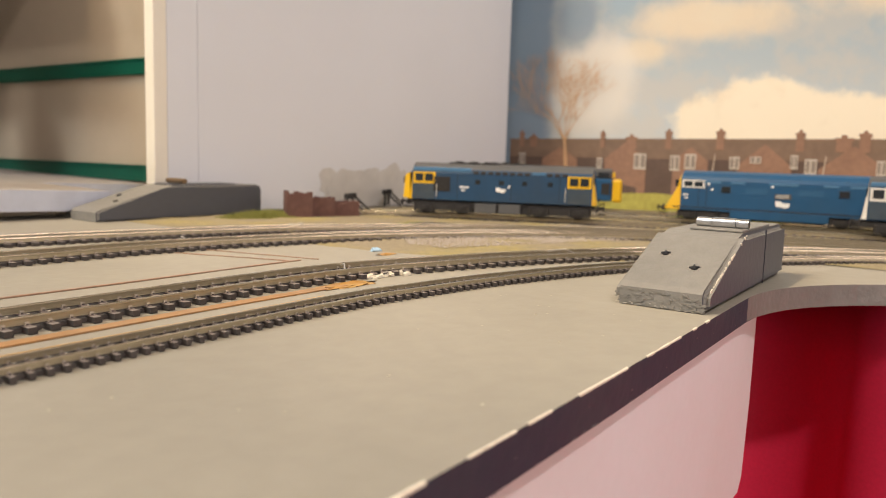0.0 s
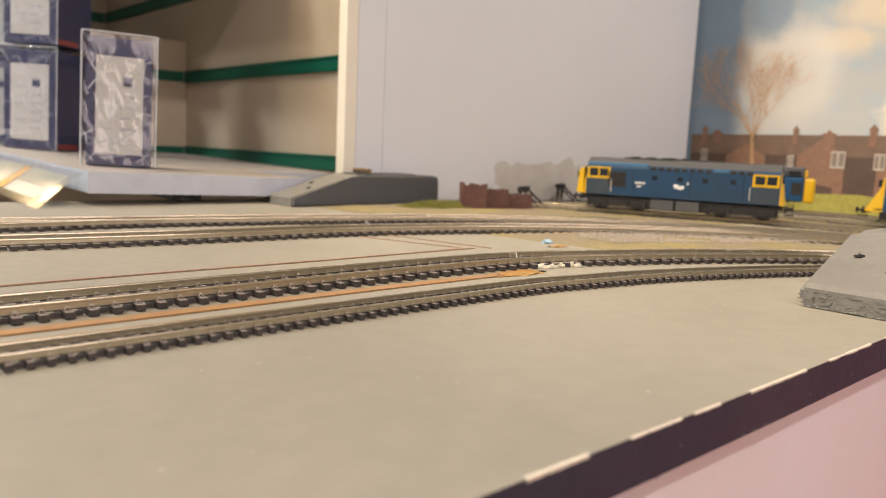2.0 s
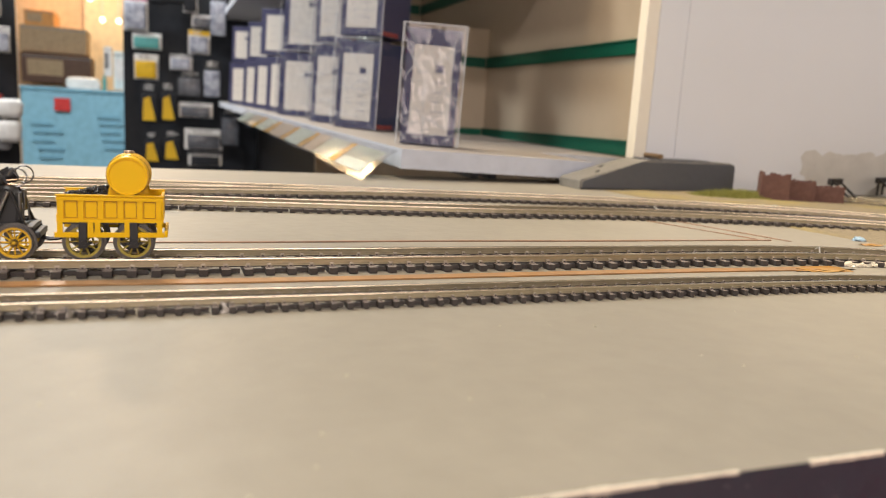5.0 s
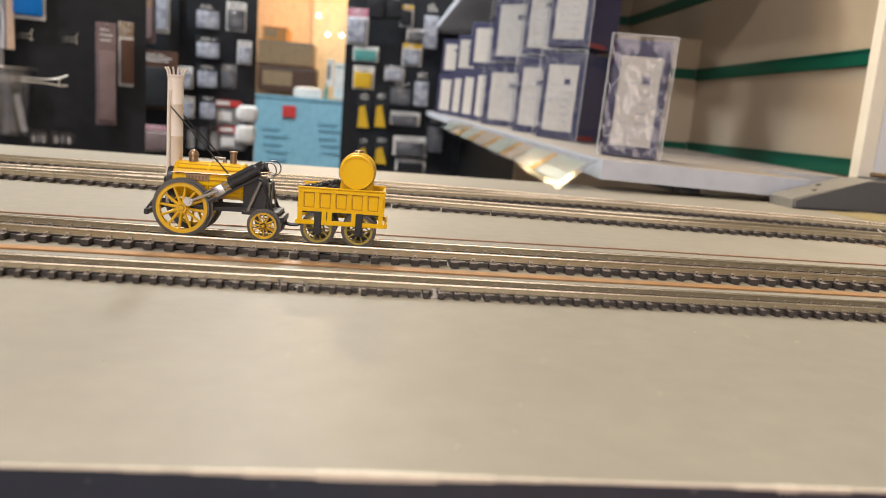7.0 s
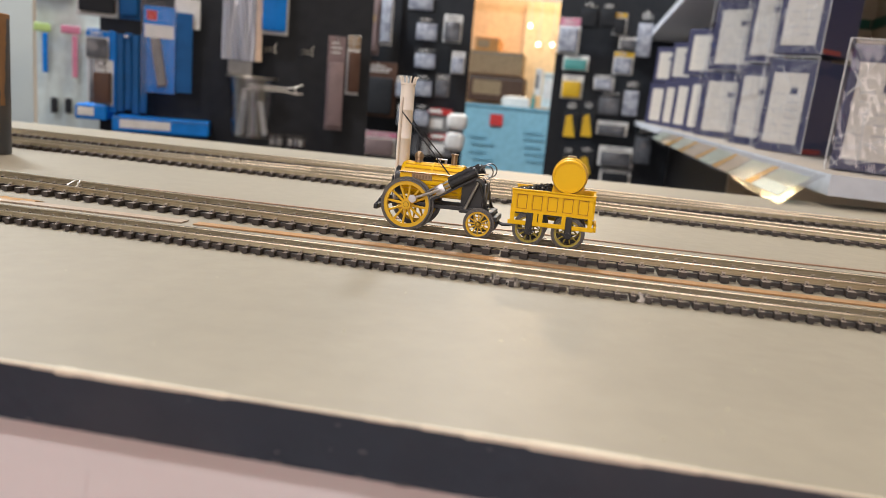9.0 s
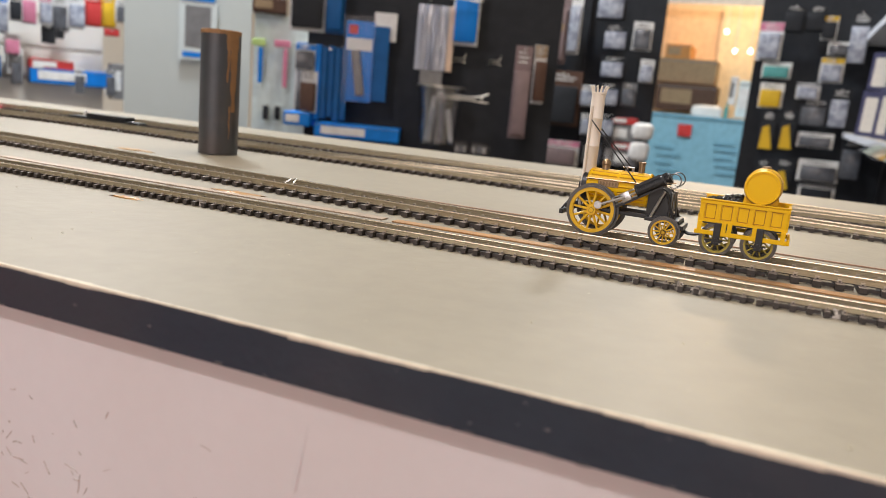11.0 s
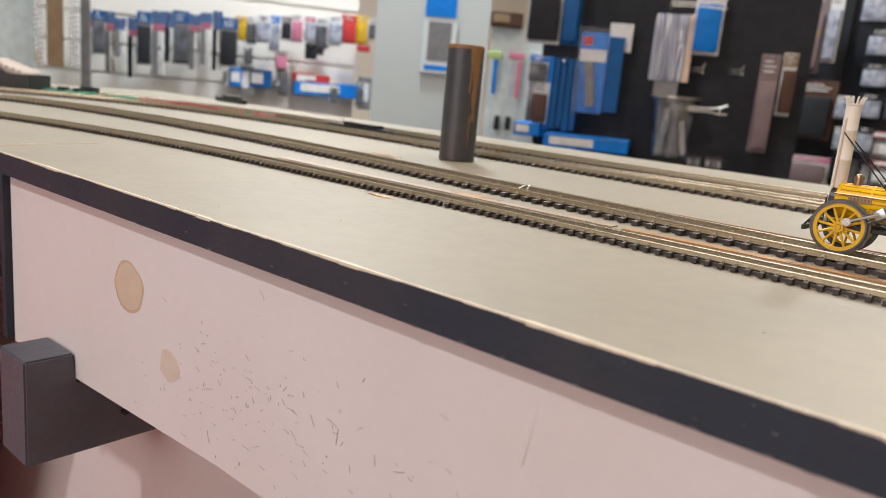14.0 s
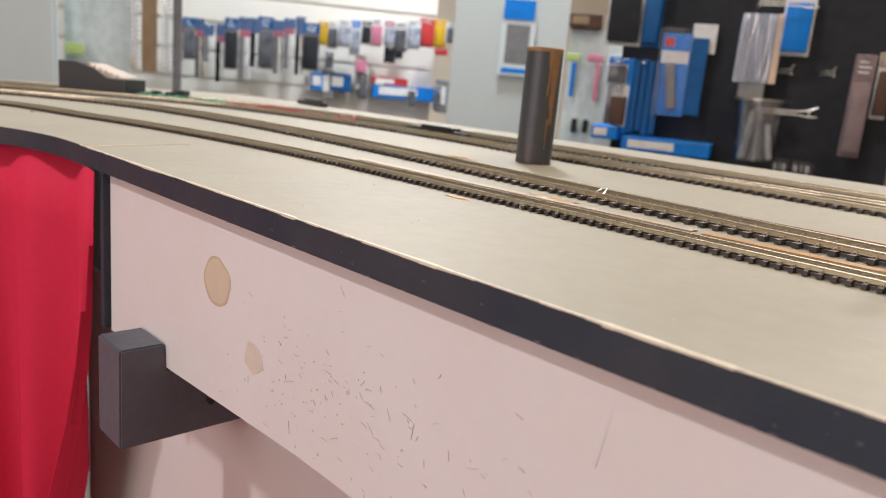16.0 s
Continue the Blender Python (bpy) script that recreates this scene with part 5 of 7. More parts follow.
def diesel(m, length, body, roof, style, label, end=None, cab=None):
    root = thing("diesel_locomotive", label, "locomotive", m)
    L, w, z0, zc, zt = length / 2, 0.0172, 0.0142 if style == "box" else 0.0105, 0.0400, 0.0495
    end = end or M_YELEND
    nose = 0.0042 if style == "box" else 0.016
    sec = [(-w, z0), (w, z0), (w, zc), (w * 0.93, zc + 0.0035), (w * 0.62, zt - 0.002), (w * 0.25, zt), (-w * 0.25, zt), (-w * 0.62, zt - 0.002), (-w * 0.93, zc + 0.0035), (-w, zc)]
    b = bmesh.new()
    rings = []
    for x, k, dz in ((-L, 0.86, 0.006), (-L + nose, 1.0, 0.0), (L - nose, 1.0, 0.0), (L, 0.86, 0.006)):
        rings.append([b.verts.new((x + (nose * 0.8 * (1 if x < 0 else -1) if (abs(x) == L and z > zc - 0.002) else 0), y * k, z - (dz if z > zc - 0.002 else 0))) for y, z in sec])
    nn = len(sec)
    for p, q in zip(rings, rings[1:]):
        for i in range(nn):
            f = b.faces.new((p[i], p[(i + 1) % nn], q[(i + 1) % nn], q[i]))
            f.material_index = 1 if i in (3, 4, 5, 6, 7) else 0
            if p is not rings[1] and i in ((1, 2, 8, 9) if style == "box" else (1, 2, 3, 4, 6, 7, 8, 9)):
                f.material_index = 2
    for r in (rings[0], rings[-1]):
        b.faces.new(r).material_index = 2
    bodyo = part("body", b, [body, roof, end], root)
    # cab windows, both ends
    for e in (-1, 1):
        for k in (-1, 1):
            x = e * (L - nose + 0.0002)
            b = box(min(x, x + e * nose * 0.4), k * 0.0075 - 0.0052, 0.0335, max(x, x + e * nose * 0.4), k * 0.0075 + 0.0052, 0.0400)
            part("windscreen", b, M_PANE, bodyo)
        for s in (-1, 1):
            xa = e * (L - nose - 0.001)
            xb = e * (L - nose - 0.023)
            sur = cab or (end if style == "box" else M_LINER)
            b = box(min(xa, xb), s * w - 0.0003, 0.0295 if style == "box" else 0.0325, max(xa, xb), s * w + 0.0003, 0.0405)
            pn = part("window_surround", b, sur, bodyo)
            for a0, a1 in ((0.10, 0.46), (0.54, 0.90)):
                x0, x1 = xa + (xb - xa) * a0, xa + (xb - xa) * a1
                part("pane", box(min(x0, x1), s * w - 0.0006, 0.0318 if style == "box" else 0.0340, max(x0, x1), s * w + 0.0006, 0.0390), M_PANE, pn)
        b = bmesh.new()
        add_box(b, min(e * L, e * (L + 0.002)), -0.0160, 0.0085, max(e * L, e * (L + 0.002)), 0.0160, 0.0130)
        beam = part("buffer_beam", b, M_UNDER, root)
        for k in (-1, 1):
            b = rod((e * (L + 0.0018), k * 0.0115, 0.0112), (e * (L + 0.0065), k * 0.0115, 0.0112), 0.0011, n=10)
            add_rod(b, (e * (L + 0.0065), k * 0.0115, 0.0112), (e * (L + 0.0072), k * 0.0115, 0.0112), 0.0030, n=14)
            part("buffer", b, M_UNDER, beam)
        part("coupling", box(min(e * L, e * (L + 0.008)), -0.003, 0.0050, max(e * L, e * (L + 0.008)), 0.003, 0.0062), M_UNDER, root)
    for s in (-1, 1):
        y = s * w
        if style == "box":
            for k in range(13):
                if k not in (8, 9):
                    x = -0.0258 + k * 0.0070
                    part("roof_vent", box(x, y * 0.965 - 0.0009, 0.0395, x + 0.0050, y * 0.965 + 0.0009, 0.0425, bevel=0.0004), M_UNDER, bodyo)
            part("roof_patch", box(0.0300, y * 0.968 - 0.0006, 0.0408, 0.0430, y * 0.968 + 0.0006, 0.0432), M_LBLUE, bodyo)
            part("cab_roof", box(-L + nose + 0.001, y * 0.90 - 0.0016, 0.0413, -L + nose + 0.058, y * 0.90 + 0.0012, 0.0452, bevel=0.0006), M_LBLUE, bodyo)
            for x in (-0.0240, -0.0010, 0.0210, 0.0450):
                part("window", box(x, y - 0.0003, 0.0303, x + 0.0048, y + 0.0003, 0.0343, bevel=0.0002), M_PANE, bodyo)
            for e in (-1, 1):
                x0, x1 = sorted((e * (L - nose - 0.0012), e * (L - nose - 0.0225)))
                part("cab_side", box(x0, y - 0.0002, 0.0150, x1, y + 0.0002, 0.0293), M_CABSIDE, bodyo, "grey weathered cab side")
                part("handrail", box(e * (L - nose - 0.0245) - 0.0003, y - 0.0007, 0.0170, e * (L - nose - 0.0245) + 0.0003, y + 0.0007, 0.0290), M_LINER, bodyo)
            gr = part("grille", box(-0.0650, y - 0.0003, 0.0223, -0.0484, y + 0.0003, 0.0365), M_UNDER, bodyo)
            for k in range(7):
                part("slat", box(-0.0645, y - 0.0006, 0.0230 + k * 0.0019, -0.0489, y + 0.0006, 0.0238 + k * 0.0019), M_UNDER, gr)
            for x in (-0.0415, 0.0105, 0.0560):
                part("panel_line", box(x, y - 0.0002, 0.0155, x + 0.0004, y + 0.0002, 0.0395), M_UNDER, bodyo)
        else:
            for x, x2 in ((-0.0781, -0.0563), (-0.0474, -0.0344), (-0.0131, 0.0123), (0.0336, 0.0463), (0.0553, 0.0720)):
                part("roof_panel", box(x, y - 0.0003, 0.0376, x2, y + 0.0003, 0.0398), M_LBLUE, bodyo)
            for x, x2 in ((-0.0340, -0.0140), (0.0130, 0.0340)):
                part("side_panel", box(x, y - 0.0002, 0.0285, x2, y + 0.0002, 0.0345), M_BLUEP, bodyo)
            for x in (-0.0562, 0.0464):
                wn = part("window", box(x, y - 0.0003, 0.0282, x + 0.0094, y + 0.0003, 0.0356, bevel=0.0002), M_BLUED, bodyo)
                part("pane", box(x + 0.0008, y - 0.0006, 0.0290, x + 0.0086, y + 0.0006, 0.0348), M_PANE, wn)
            part("lower_line", box(-L * 0.92, y - 0.0004, 0.0128, L * 0.92, y + 0.0004, 0.0136), M_UNDER, bodyo)
            part("skirt", box(-0.0465, y * 0.985 - 0.0008, 0.0042, 0.0400, y * 0.985 + 0.0008, 0.0124, bevel=0.0003), body, bodyo)
            for x in (-0.0773, -0.0697):
                part("door_line", box(x, y - 0.0002, 0.0140, x + 0.0005, y + 0.0002, 0.0385), M_UNDER, bodyo)
            for x, z in ((-0.0690, 0.0355), (-0.0110, 0.0352), (-0.0655, 0.0305)):
                part("data_mark", box(x, y - 0.0004, z, x + 0.0022, y + 0.0004, z + 0.0022), M_DECAL, bodyo)
            plate = part("name_plate", box(-0.0073, y - 0.0005, 0.0250, 0.0071, y + 0.0005, 0.0298), M_ROOFG, bodyo)
            for z in (0.0283, 0.0264):
                part("name_bar", box(-0.0060, y - 0.0007, z, 0.0055, y + 0.0007, z + 0.0006), M_LINER, plate)
        # plain emblem and bars where writing stands
        ex = 0.0010 if style == "box" else 0.0
        ez = 0.0252 if style == "box" else 0.0198
        es = 0.72 if style == "box" else 0.95
        b = prism([(ex + es * px, ez + es * pz) for px, pz in ((-0.0068, 0.0035), (-0.002, 0.0035), (0.0002, 0.0018), (0.0065, 0.0018), (0.0065, -0.0004), (0.0068, -0.0014), (0.002, -0.0036), (-0.001, -0.0022), (-0.006, -0.0022), (-0.006, -0.0004), (-0.0068, 0.0004))], y - 0.0004, y + 0.0004)
        part("emblem", b, M_DECAL, bodyo, "white emblem shape")
        nx = -0.0392 if style == "box" else -0.0925
        nz = 0.0 if style == "box" else -0.0015
        part("number_bar", box(nx, y - 0.0004, 0.0262 + nz, nx + (0.009 if style == "box" else 0.0055), y + 0.0004, 0.0278 + nz), M_DECAL, bodyo)
        part("number_bar", box(nx + 0.002, y - 0.0004, 0.0232 + nz, nx + 0.0055, y + 0.0004, 0.0246 + nz), M_DECAL, bodyo)
        if style == "box":
            part("data_mark", box(ex + 0.0068, y - 0.0004, 0.0275, ex + 0.0086, y + 0.0004, 0.0300), M_DECAL, bodyo)
    # underframe and bogies
    b = box(-L * 0.40, -0.0140, 0.0025, L * 0.34, 0.0140, 0.0124, bevel=0.0008)
    for k in range(5):
        add_box(b, -L * 0.3 + k * L * 0.1, -0.0150, 0.0062, -L * 0.24 + k * L * 0.1, 0.0150, 0.0120)
    part("tank", b, M_UNDER, root)
    for x0, x1 in ((-0.024, -0.003), (-0.001, 0.020)):
        for q in (-1, 1):
            part("fuel_tank", box(x0, q * 0.0156 - 0.0008, 0.0030, x1, q * 0.0156 + 0.0008, 0.0122, bevel=0.0005), M_ROOFG, root, "dull grey underfloor tank")
    if style == "box":
        b = box(-L * 0.58, -0.0060, zt - 0.0004, -L * 0.02, 0.0060, zt + 0.0010, bevel=0.0004)
        for k in range(3):
            add_rod(b, (-L * (0.48 - 0.16 * k), 0, zt + 0.0008), (-L * (0.48 - 0.16 * k), 0, zt + 0.0020), 0.0042, n=18)
        part("roof_fan", b, M_UNDER, bodyo, "sooty roof fan housings")
    part("footplate", box(-L * 0.985, -0.0150, 0.0105, L * 0.985, 0.0150, 0.0124), M_UNDER, root)
    for e in (-1, 1):
        bx = e * L * 0.62
        b = bmesh.new()
        for s in (-1, 1):
            add_box(b, bx - 0.029, s * 0.0138 - 0.0014, 0.0034, bx + 0.029, s * 0.0138 + 0.0014, 0.0104, bevel=0.0006)
            for q in (-0.018, 0.018):
                add_box(b, bx + q - 0.004, s * 0.0150 - 0.0008, 0.0035, bx + q + 0.004, s * 0.0150 + 0.0008, 0.0085)
            add_box(b, bx - 0.006, s * 0.0150 - 0.0008, 0.0040, bx + 0.006, s * 0.0150 + 0.0008, 0.0100)
            for q in (-0.027, -0.0105, 0.0105, 0.027):
                add_rod(b, (bx + q, s * 0.0152, 0.0030), (bx + q, s * 0.0152, 0.0098), 0.0013, n=8)
            for q in (-0.018, 0.018):
                add_rod(b, (bx + q, s * 0.0150, 0.0060), (bx + q, s * 0.0172, 0.0060), 0.0024, n=10)
            add_rod(b, (bx - 0.030, s * 0.0160, 0.0022), (bx + 0.030, s * 0.0160, 0.0028), 0.0005, n=6)
        add_box(b, bx - 0.005, -0.0135, 0.0070, bx + 0.005, 0.0135, 0.0105)
        bog = part("bogie", b, M_UNDER, root, "sooty black bogie")
        for q in (-0.018, 0.018):
            for s in (-1, 1):
                b = rod((bx + q, s * 0.0076, 0.0062), (bx + q, s * 0.0098, 0.0062), 0.0062, n=20)
                add_rod(b, (bx + q, s * 0.0072, 0.0062), (bx + q, s * 0.0078, 0.0062), 0.0070, n=20)
                part("wheel", b, M_UNDER, bog)
    return root


def on_track(x, y, deg):
    return Matrix.Translation((x, y, RAIL_Z)) @ Matrix.Rotation(radians(deg), 4, "Z")


front_diesel = diesel(on_track(0.6793, 0.1767, -68.7), 0.181, M_BLUED, M_ROOFG, "box", "weathered blue diesel locomotive with yellow cab ends")
b = bmesh.new()
back = [b.verts.new((-0.0890, y, z)) for y, z in ((-0.0160, 0.0145), (0.0160, 0.0145), (0.0160, 0.0400), (-0.0160, 0.0400))]
front = [b.verts.new((x, y, z)) for x, y, z in ((-0.0965, -0.0125, 0.0150), (-0.0965, 0.0125, 0.0150), (-0.0945, 0.0125, 0.0370), (-0.0945, -0.0125, 0.0370))]
b.faces.new(front)
for k in range(4):
    b.faces.new((back[k], back[(k + 1) % 4], front[(k + 1) % 4], front[k]))
cab_nose = part("cab_front", b, M_YELEND, front_diesel, "dusty yellow cab front")
part("windscreen", box(-0.0968, -0.0110, 0.0290, -0.0955, -0.0010, 0.0350), M_PANE, cab_nose)
part("windscreen", box(-0.0968, 0.0010, 0.0290, -0.0955, 0.0110, 0.0350), M_PANE, cab_nose)
rear = diesel(on_track(0.8564, 0.2445, -68.7), 0.172, M_BLUED, M_ROOFG, "box", "blue diesel locomotive with yellow nose parked behind another", end=M_BLUE)
nose_part = part("nose", box(0.0740, -0.0158, 0.0100, 0.1010, 0.0158, 0.0365, bevel=0.0015), M_BLUE, rear, "blue locomotive nose")
part("nose_end", box(0.1012, -0.0156, 0.0090, 0.1125, 0.0156, 0.0360, bevel=0.003), M_YELEND, nose_part, "yellow nose end")
part("nose_grille", box(0.0890, -0.0164, 0.0180, 0.0985, -0.0159, 0.0310), M_UNDER, nose_part)
cab_part = part("rear_cab", box(0.0800, -0.0150, 0.0366, 0.1010, 0.0150, 0.0480, bevel=0.0025), M_ROOFG, rear, "sooty grey cab roof")
part("cab_front", box(0.1011, -0.0140, 0.0372, 0.1040, 0.0140, 0.0440, bevel=0.0008), M_YELEND, cab_part, "yellow cab front")
part("cab_pane", box(0.0850, -0.0154, 0.0385, 0.0975, -0.0151, 0.0435), M_PANE, cab_part)
diesel(on_track(0.829, -0.051, -85), 0.221, M_BLUE, M_BLUE, "smooth", "clean blue diesel locomotive with sloping yellow nose and white emblem")
diesel(on_track(0.7773, -0.2246, -86), 0.205, M_BLUED, M_ROOFG, "box", "dark blue diesel locomotive with a pale grey cab", end=M_LINER, cab=M_LINER)

# ---- scenery on the right-hand board ----
M_GROUND = material("scatter_ground", (0.27, 0.22, 0.14), 0.9, grain=0.6, scale=260, bump=1.0, stain=0.8, stain_scale=22, stain_colour=(0.36, 0.29, 0.08))
M_GRAVEL = material("pale_gravel", (0.43, 0.37, 0.31), 0.9, grain=0.5, scale=400, vary=0.3)
M_GRASS = material("dry_grass", (0.25, 0.25, 0.055), 0.8, grain=0.5, scale=300, stain=0.5, stain_scale=60, stain_colour=(0.32, 0.29, 0.06))
b = bmesh.new()
NX, NY = 120, 96
X0, X1, Y0, Y1 = 0.40, 0.968, -0.55, 0.40
grid = []
for j in range(NY + 1):
    row = []
    for i in range(NX + 1):
        x, y = X0 + (X1 - X0) * i / NX, Y0 + (Y1 - Y0) * j / NY
        edge = min((x - 0.395 - 0.55 * max(0, 0.12 - y) - 0.02 * noise.noise((y * 20, 1, 0))) / 0.05, (X1 - x) / 0.01 + 0.3, (0.41 - 0.17 * max(0, x - 0.45) - y) / 0.02)
        h = max(-0.0015, min(1.0, edge) * 0.0012) + 0.0009 * noise.noise((x * 60, y * 60, 0)) * max(0, min(1, edge))
        row.append(b.verts.new((x, y, h)))
    grid.append(row)
for r0, r1 in zip(grid, grid[1:]):
    for i in range(NX):
        b.faces.new((r0[i], r0[i + 1], r1[i + 1], r1[i]))
bmesh.ops.delete(b, geom=[v for v in b.verts if v.co.z < -0.0012 or (v.co.x < 0.56 and v.co.y < -0.03)], context="VERTS")
tagged(solid("ground_scatter", b, M_GROUND, "brown and yellow scatter ground between the tracks", "ground", smooth=True), kind="stuff")
rg = random.Random(31)
verts, faces = [], []


def stone(x, y, z, s):
    k = len(verts)
    for dx, dy, dz in ((1, 0, 0), (-1, 0, 0), (0, 1, 0), (0, -1, 0), (0, 0, 0.8), (0, 0, -0.5)):
        q = s * rg.uniform(0.7, 1.3)
        verts.append((x + dx * q, y + dy * q, z + dz * q))
    for a, c in ((0, 2), (2, 1), (1, 3), (3, 0)):
        faces.append((k + a, k + c, k + 4))
        faces.append((k + c, k + a, k + 5))


while len(verts) < 6 * 14000:
    u, v = rg.uniform(0, 1), rg.uniform(0, 1)
    x, y = 0.44 + 0.24 * u, -0.02 + 0.12 * v - 0.10 * (u - 0.5) + 0.05
    if noise.noise((x * 30, y * 30, 2)) > -0.25:
        stone(x, y, 0.0012 + rg.uniform(0, 0.0012), rg.uniform(0.00025, 0.0007))
me = bpy.data.meshes.new("gravel")
me.from_pydata(verts, [], faces)
me.materials.append(M_GRAVEL)
tagged(new("gravel", me), "loose pale gravel beside the rear tracks", "gravel", kind="stuff")


def grass_patch(cx, cy, rx, ry, count, hmax, label, seed):
    rnd = random.Random(seed)
    vs, fs = [], []
    for _ in range(count):
        a, r = rnd.uniform(0, 6.283), math.sqrt(rnd.random())
        x, y = cx + rx * r * math.cos(a), cy + ry * r * math.sin(a)
        h = rnd.uniform(0.4, 1.0) * hmax * (1.15 - r * r)
        t, w = rnd.uniform(0, 6.283), rnd.uniform(0.0002, 0.0005)
        lx, ly = rnd.gauss(0, 0.4) * h, rnd.gauss(0, 0.4) * h
        k = len(vs)
        vs += [(x - w * math.cos(t), y - w * math.sin(t), 0.0006), (x + w * math.cos(t), y + w * math.sin(t), 0.0006), (x + lx, y + ly, h)]
        fs.append((k, k + 1, k + 2))
    me = bpy.data.meshes.new("grass")
    me.from_pydata(vs, [], fs)
    me.materials.append(M_GRASS)
    return tagged(new("grass", me), label, "grass", kind="stuff")


grass_patch(0.52, 0.335, 0.055, 0.028, 6000, 0.008, "tuft of dry green model grass by the bricks", 1)
grass_patch(0.60, 0.345, 0.03, 0.02, 2500, 0.007, "dry green model grass by the siding", 2)
grass_patch(0.90, 0.02, 0.05, 0.06, 6000, 0.012, "yellow-green model grass before the backdrop", 3)
grass_patch(0.55, 0.20, 0.05, 0.008, 2500, 0.004, "thin dry grass between the rear tracks", 4)
# lumps of dried glue on the rear tracks and a shiny patch of varnish
for cx, cy, sp, count in ((0.459, 0.2417, 0.012, 14), (0.457, 0.163, 0.010, 10), (0.505, 0.215, 0.012, 6)):
    pile = thing("glue_crumbs", "scattered crumbs of pale dried glue on the rear track", "glue")
    for k in range(count):
        lump = bmesh.new()
        bmesh.ops.create_icosphere(lump, subdivisions=1, radius=1)
        sx, sz, px, py = rg.uniform(0.0008, 0.0024), rg.uniform(0.0006, 0.0016), rg.gauss(cx, sp), rg.gauss(cy, sp * 0.35)
        for v in lump.verts:
            q = 1 + 0.5 * noise.noise(v.co * 2 + Vector((k, cx * 50, 0)))
            v.co = Vector((px + v.co.x * sx * q, py + v.co.y * sx * q, max(0.0012, 0.0028 + v.co.z * sz * q)))
        part("lump", lump, M_GLUE, pile, "", True)
M_VARNISH = material("wet_varnish", (0.20, 0.19, 0.17), 0.08)
out = []
for k in range(40):
    a = 2 * math.pi * k / 40
    q = 1 + 0.45 * noise.noise((math.cos(a) * 1.7, math.sin(a) * 1.7, 4.4))
    px, py = 0.022 * q * math.cos(a), 0.0075 * q * math.sin(a)
    out.append((0.576 + px * 0.66 + py * 0.75, 0.1865 - px * 0.75 + py * 0.66))
solid("varnish_patch", prism(out, 0.0008, 0.0026, axis="z"), M_VARNISH, "shiny patch of clear varnish on the ground scatter", "varnish")
# brick stack
M_BRICKB = material("brown_brick_block", (0.125, 0.055, 0.042), 0.75, grain=0.5, scale=200, bump=0.6, stain=0.5, stain_scale=70, stain_colour=(0.20, 0.11, 0.08))
def broken_wall(w, t, h, seed):
    """A thin brick wall of width w whose top edge is broken in steps."""
    rnd = random.Random(seed)
    out, x = [(-w / 2, 0), (w / 2, 0)], w / 2
    z = h * rnd.uniform(0.88, 1.0)
    while x > -w / 2 + 0.002:
        out.append((x, z))
        x = max(-w / 2, x - rnd.uniform(0.002, 0.006))
        out.append((x, z - rnd.uniform(0, 0.0006)))
        z = h * rnd.uniform(0.86, 1.0)
    if out[-1][0] > -w / 2:
        out.append((-w / 2, h))
    return prism(out, -t / 2, t / 2)


for k, (x, y, w, d, h, r) in enumerate(((0.5485, 0.322, 0.024, 0.026, 0.0240, -38), (0.5685, 0.3135, 0.024, 0.022, 0.0190, -32), (0.5905, 0.304, 0.028, 0.020, 0.0150, -34))):
    root = thing("brick_bin", "dark red-brown model brick bin with a broken top", "brick bin", Matrix.Translation((x, y, 0.0008)) @ Matrix.Rotation(radians(r), 4, "Z"), group="brick bins")
    t = 0.0026
    for q, (name, px, py, turn, ln) in enumerate((("side", 0, -d / 2, 0, w), ("side", 0, d / 2, 0, w), ("end", -w / 2 + t / 2, 0, 90, d - t), ("end", w / 2 - t / 2, 0, 90, d - t))):
        ob = part(name, broken_wall(ln, t, h, 10 * k + q), M_BRICKB, root)
        ob.matrix_basis = Matrix.Translation((px, py, 0)) @ Matrix.Rotation(radians(turn), 4, "Z")
    part("base", box(-w / 2 + t, -d / 2 + t, 0, w / 2 - t, d / 2 - t, h * 0.6, bevel=0.0008), M_BRICKB, root)


def buffer_stop(x, y, deg):
    root = thing("buffer_stop", "rusty dark rail buffer stop at the siding end", "buffer stop", Matrix.Translation((x, y, RAIL_Z - 0.0027)) @ Matrix.Rotation(radians(deg), 4, "Z"), group="buffer stops")
    for s in (-1, 1):
        part("brace", tube([(0.020, s * 0.008, 0.0), (0.008, s * 0.008, 0.010), (0.0, s * 0.008, 0.0175)], 0.0012), M_UNDER, root)
        part("upright", tube([(0.0, s * 0.008, 0.0), (0.0, s * 0.008, 0.018)], 0.0013), M_UNDER, root)
    part("beam", box(-0.002, -0.0135, 0.0130, 0.0025, 0.0135, 0.0185, bevel=0.0005), M_UNDER, root)


buffer_stop(0.622, 0.322, -68)
buffer_stop(0.735, 0.365, -68)
M_STAINW = material("wall_stain", (0.60, 0.575, 0.53), 0.7, grain=0.3, scale=60)
rs = random.Random(14)
for i in range(60):
    cx, cz, r = rs.uniform(0.188, 0.40), rs.uniform(0.004, 0.034), rs.uniform(0.007, 0.015)
    out = []
    for k in range(18):
        a = 2 * math.pi * k / 18
        q = r * (1 + 0.7 * noise.noise((math.cos(a) * 1.6 + i * 3.1, math.sin(a) * 1.6, 2.2)))
        out.append((cx + q * 1.4 * math.cos(a), max(0.001, cz + q * math.sin(a))))
    part("stain", prism(out, -0.0003 - 0.00002 * i, 0.0004), M_STAINW, wall, "dull beige patch on the panel")

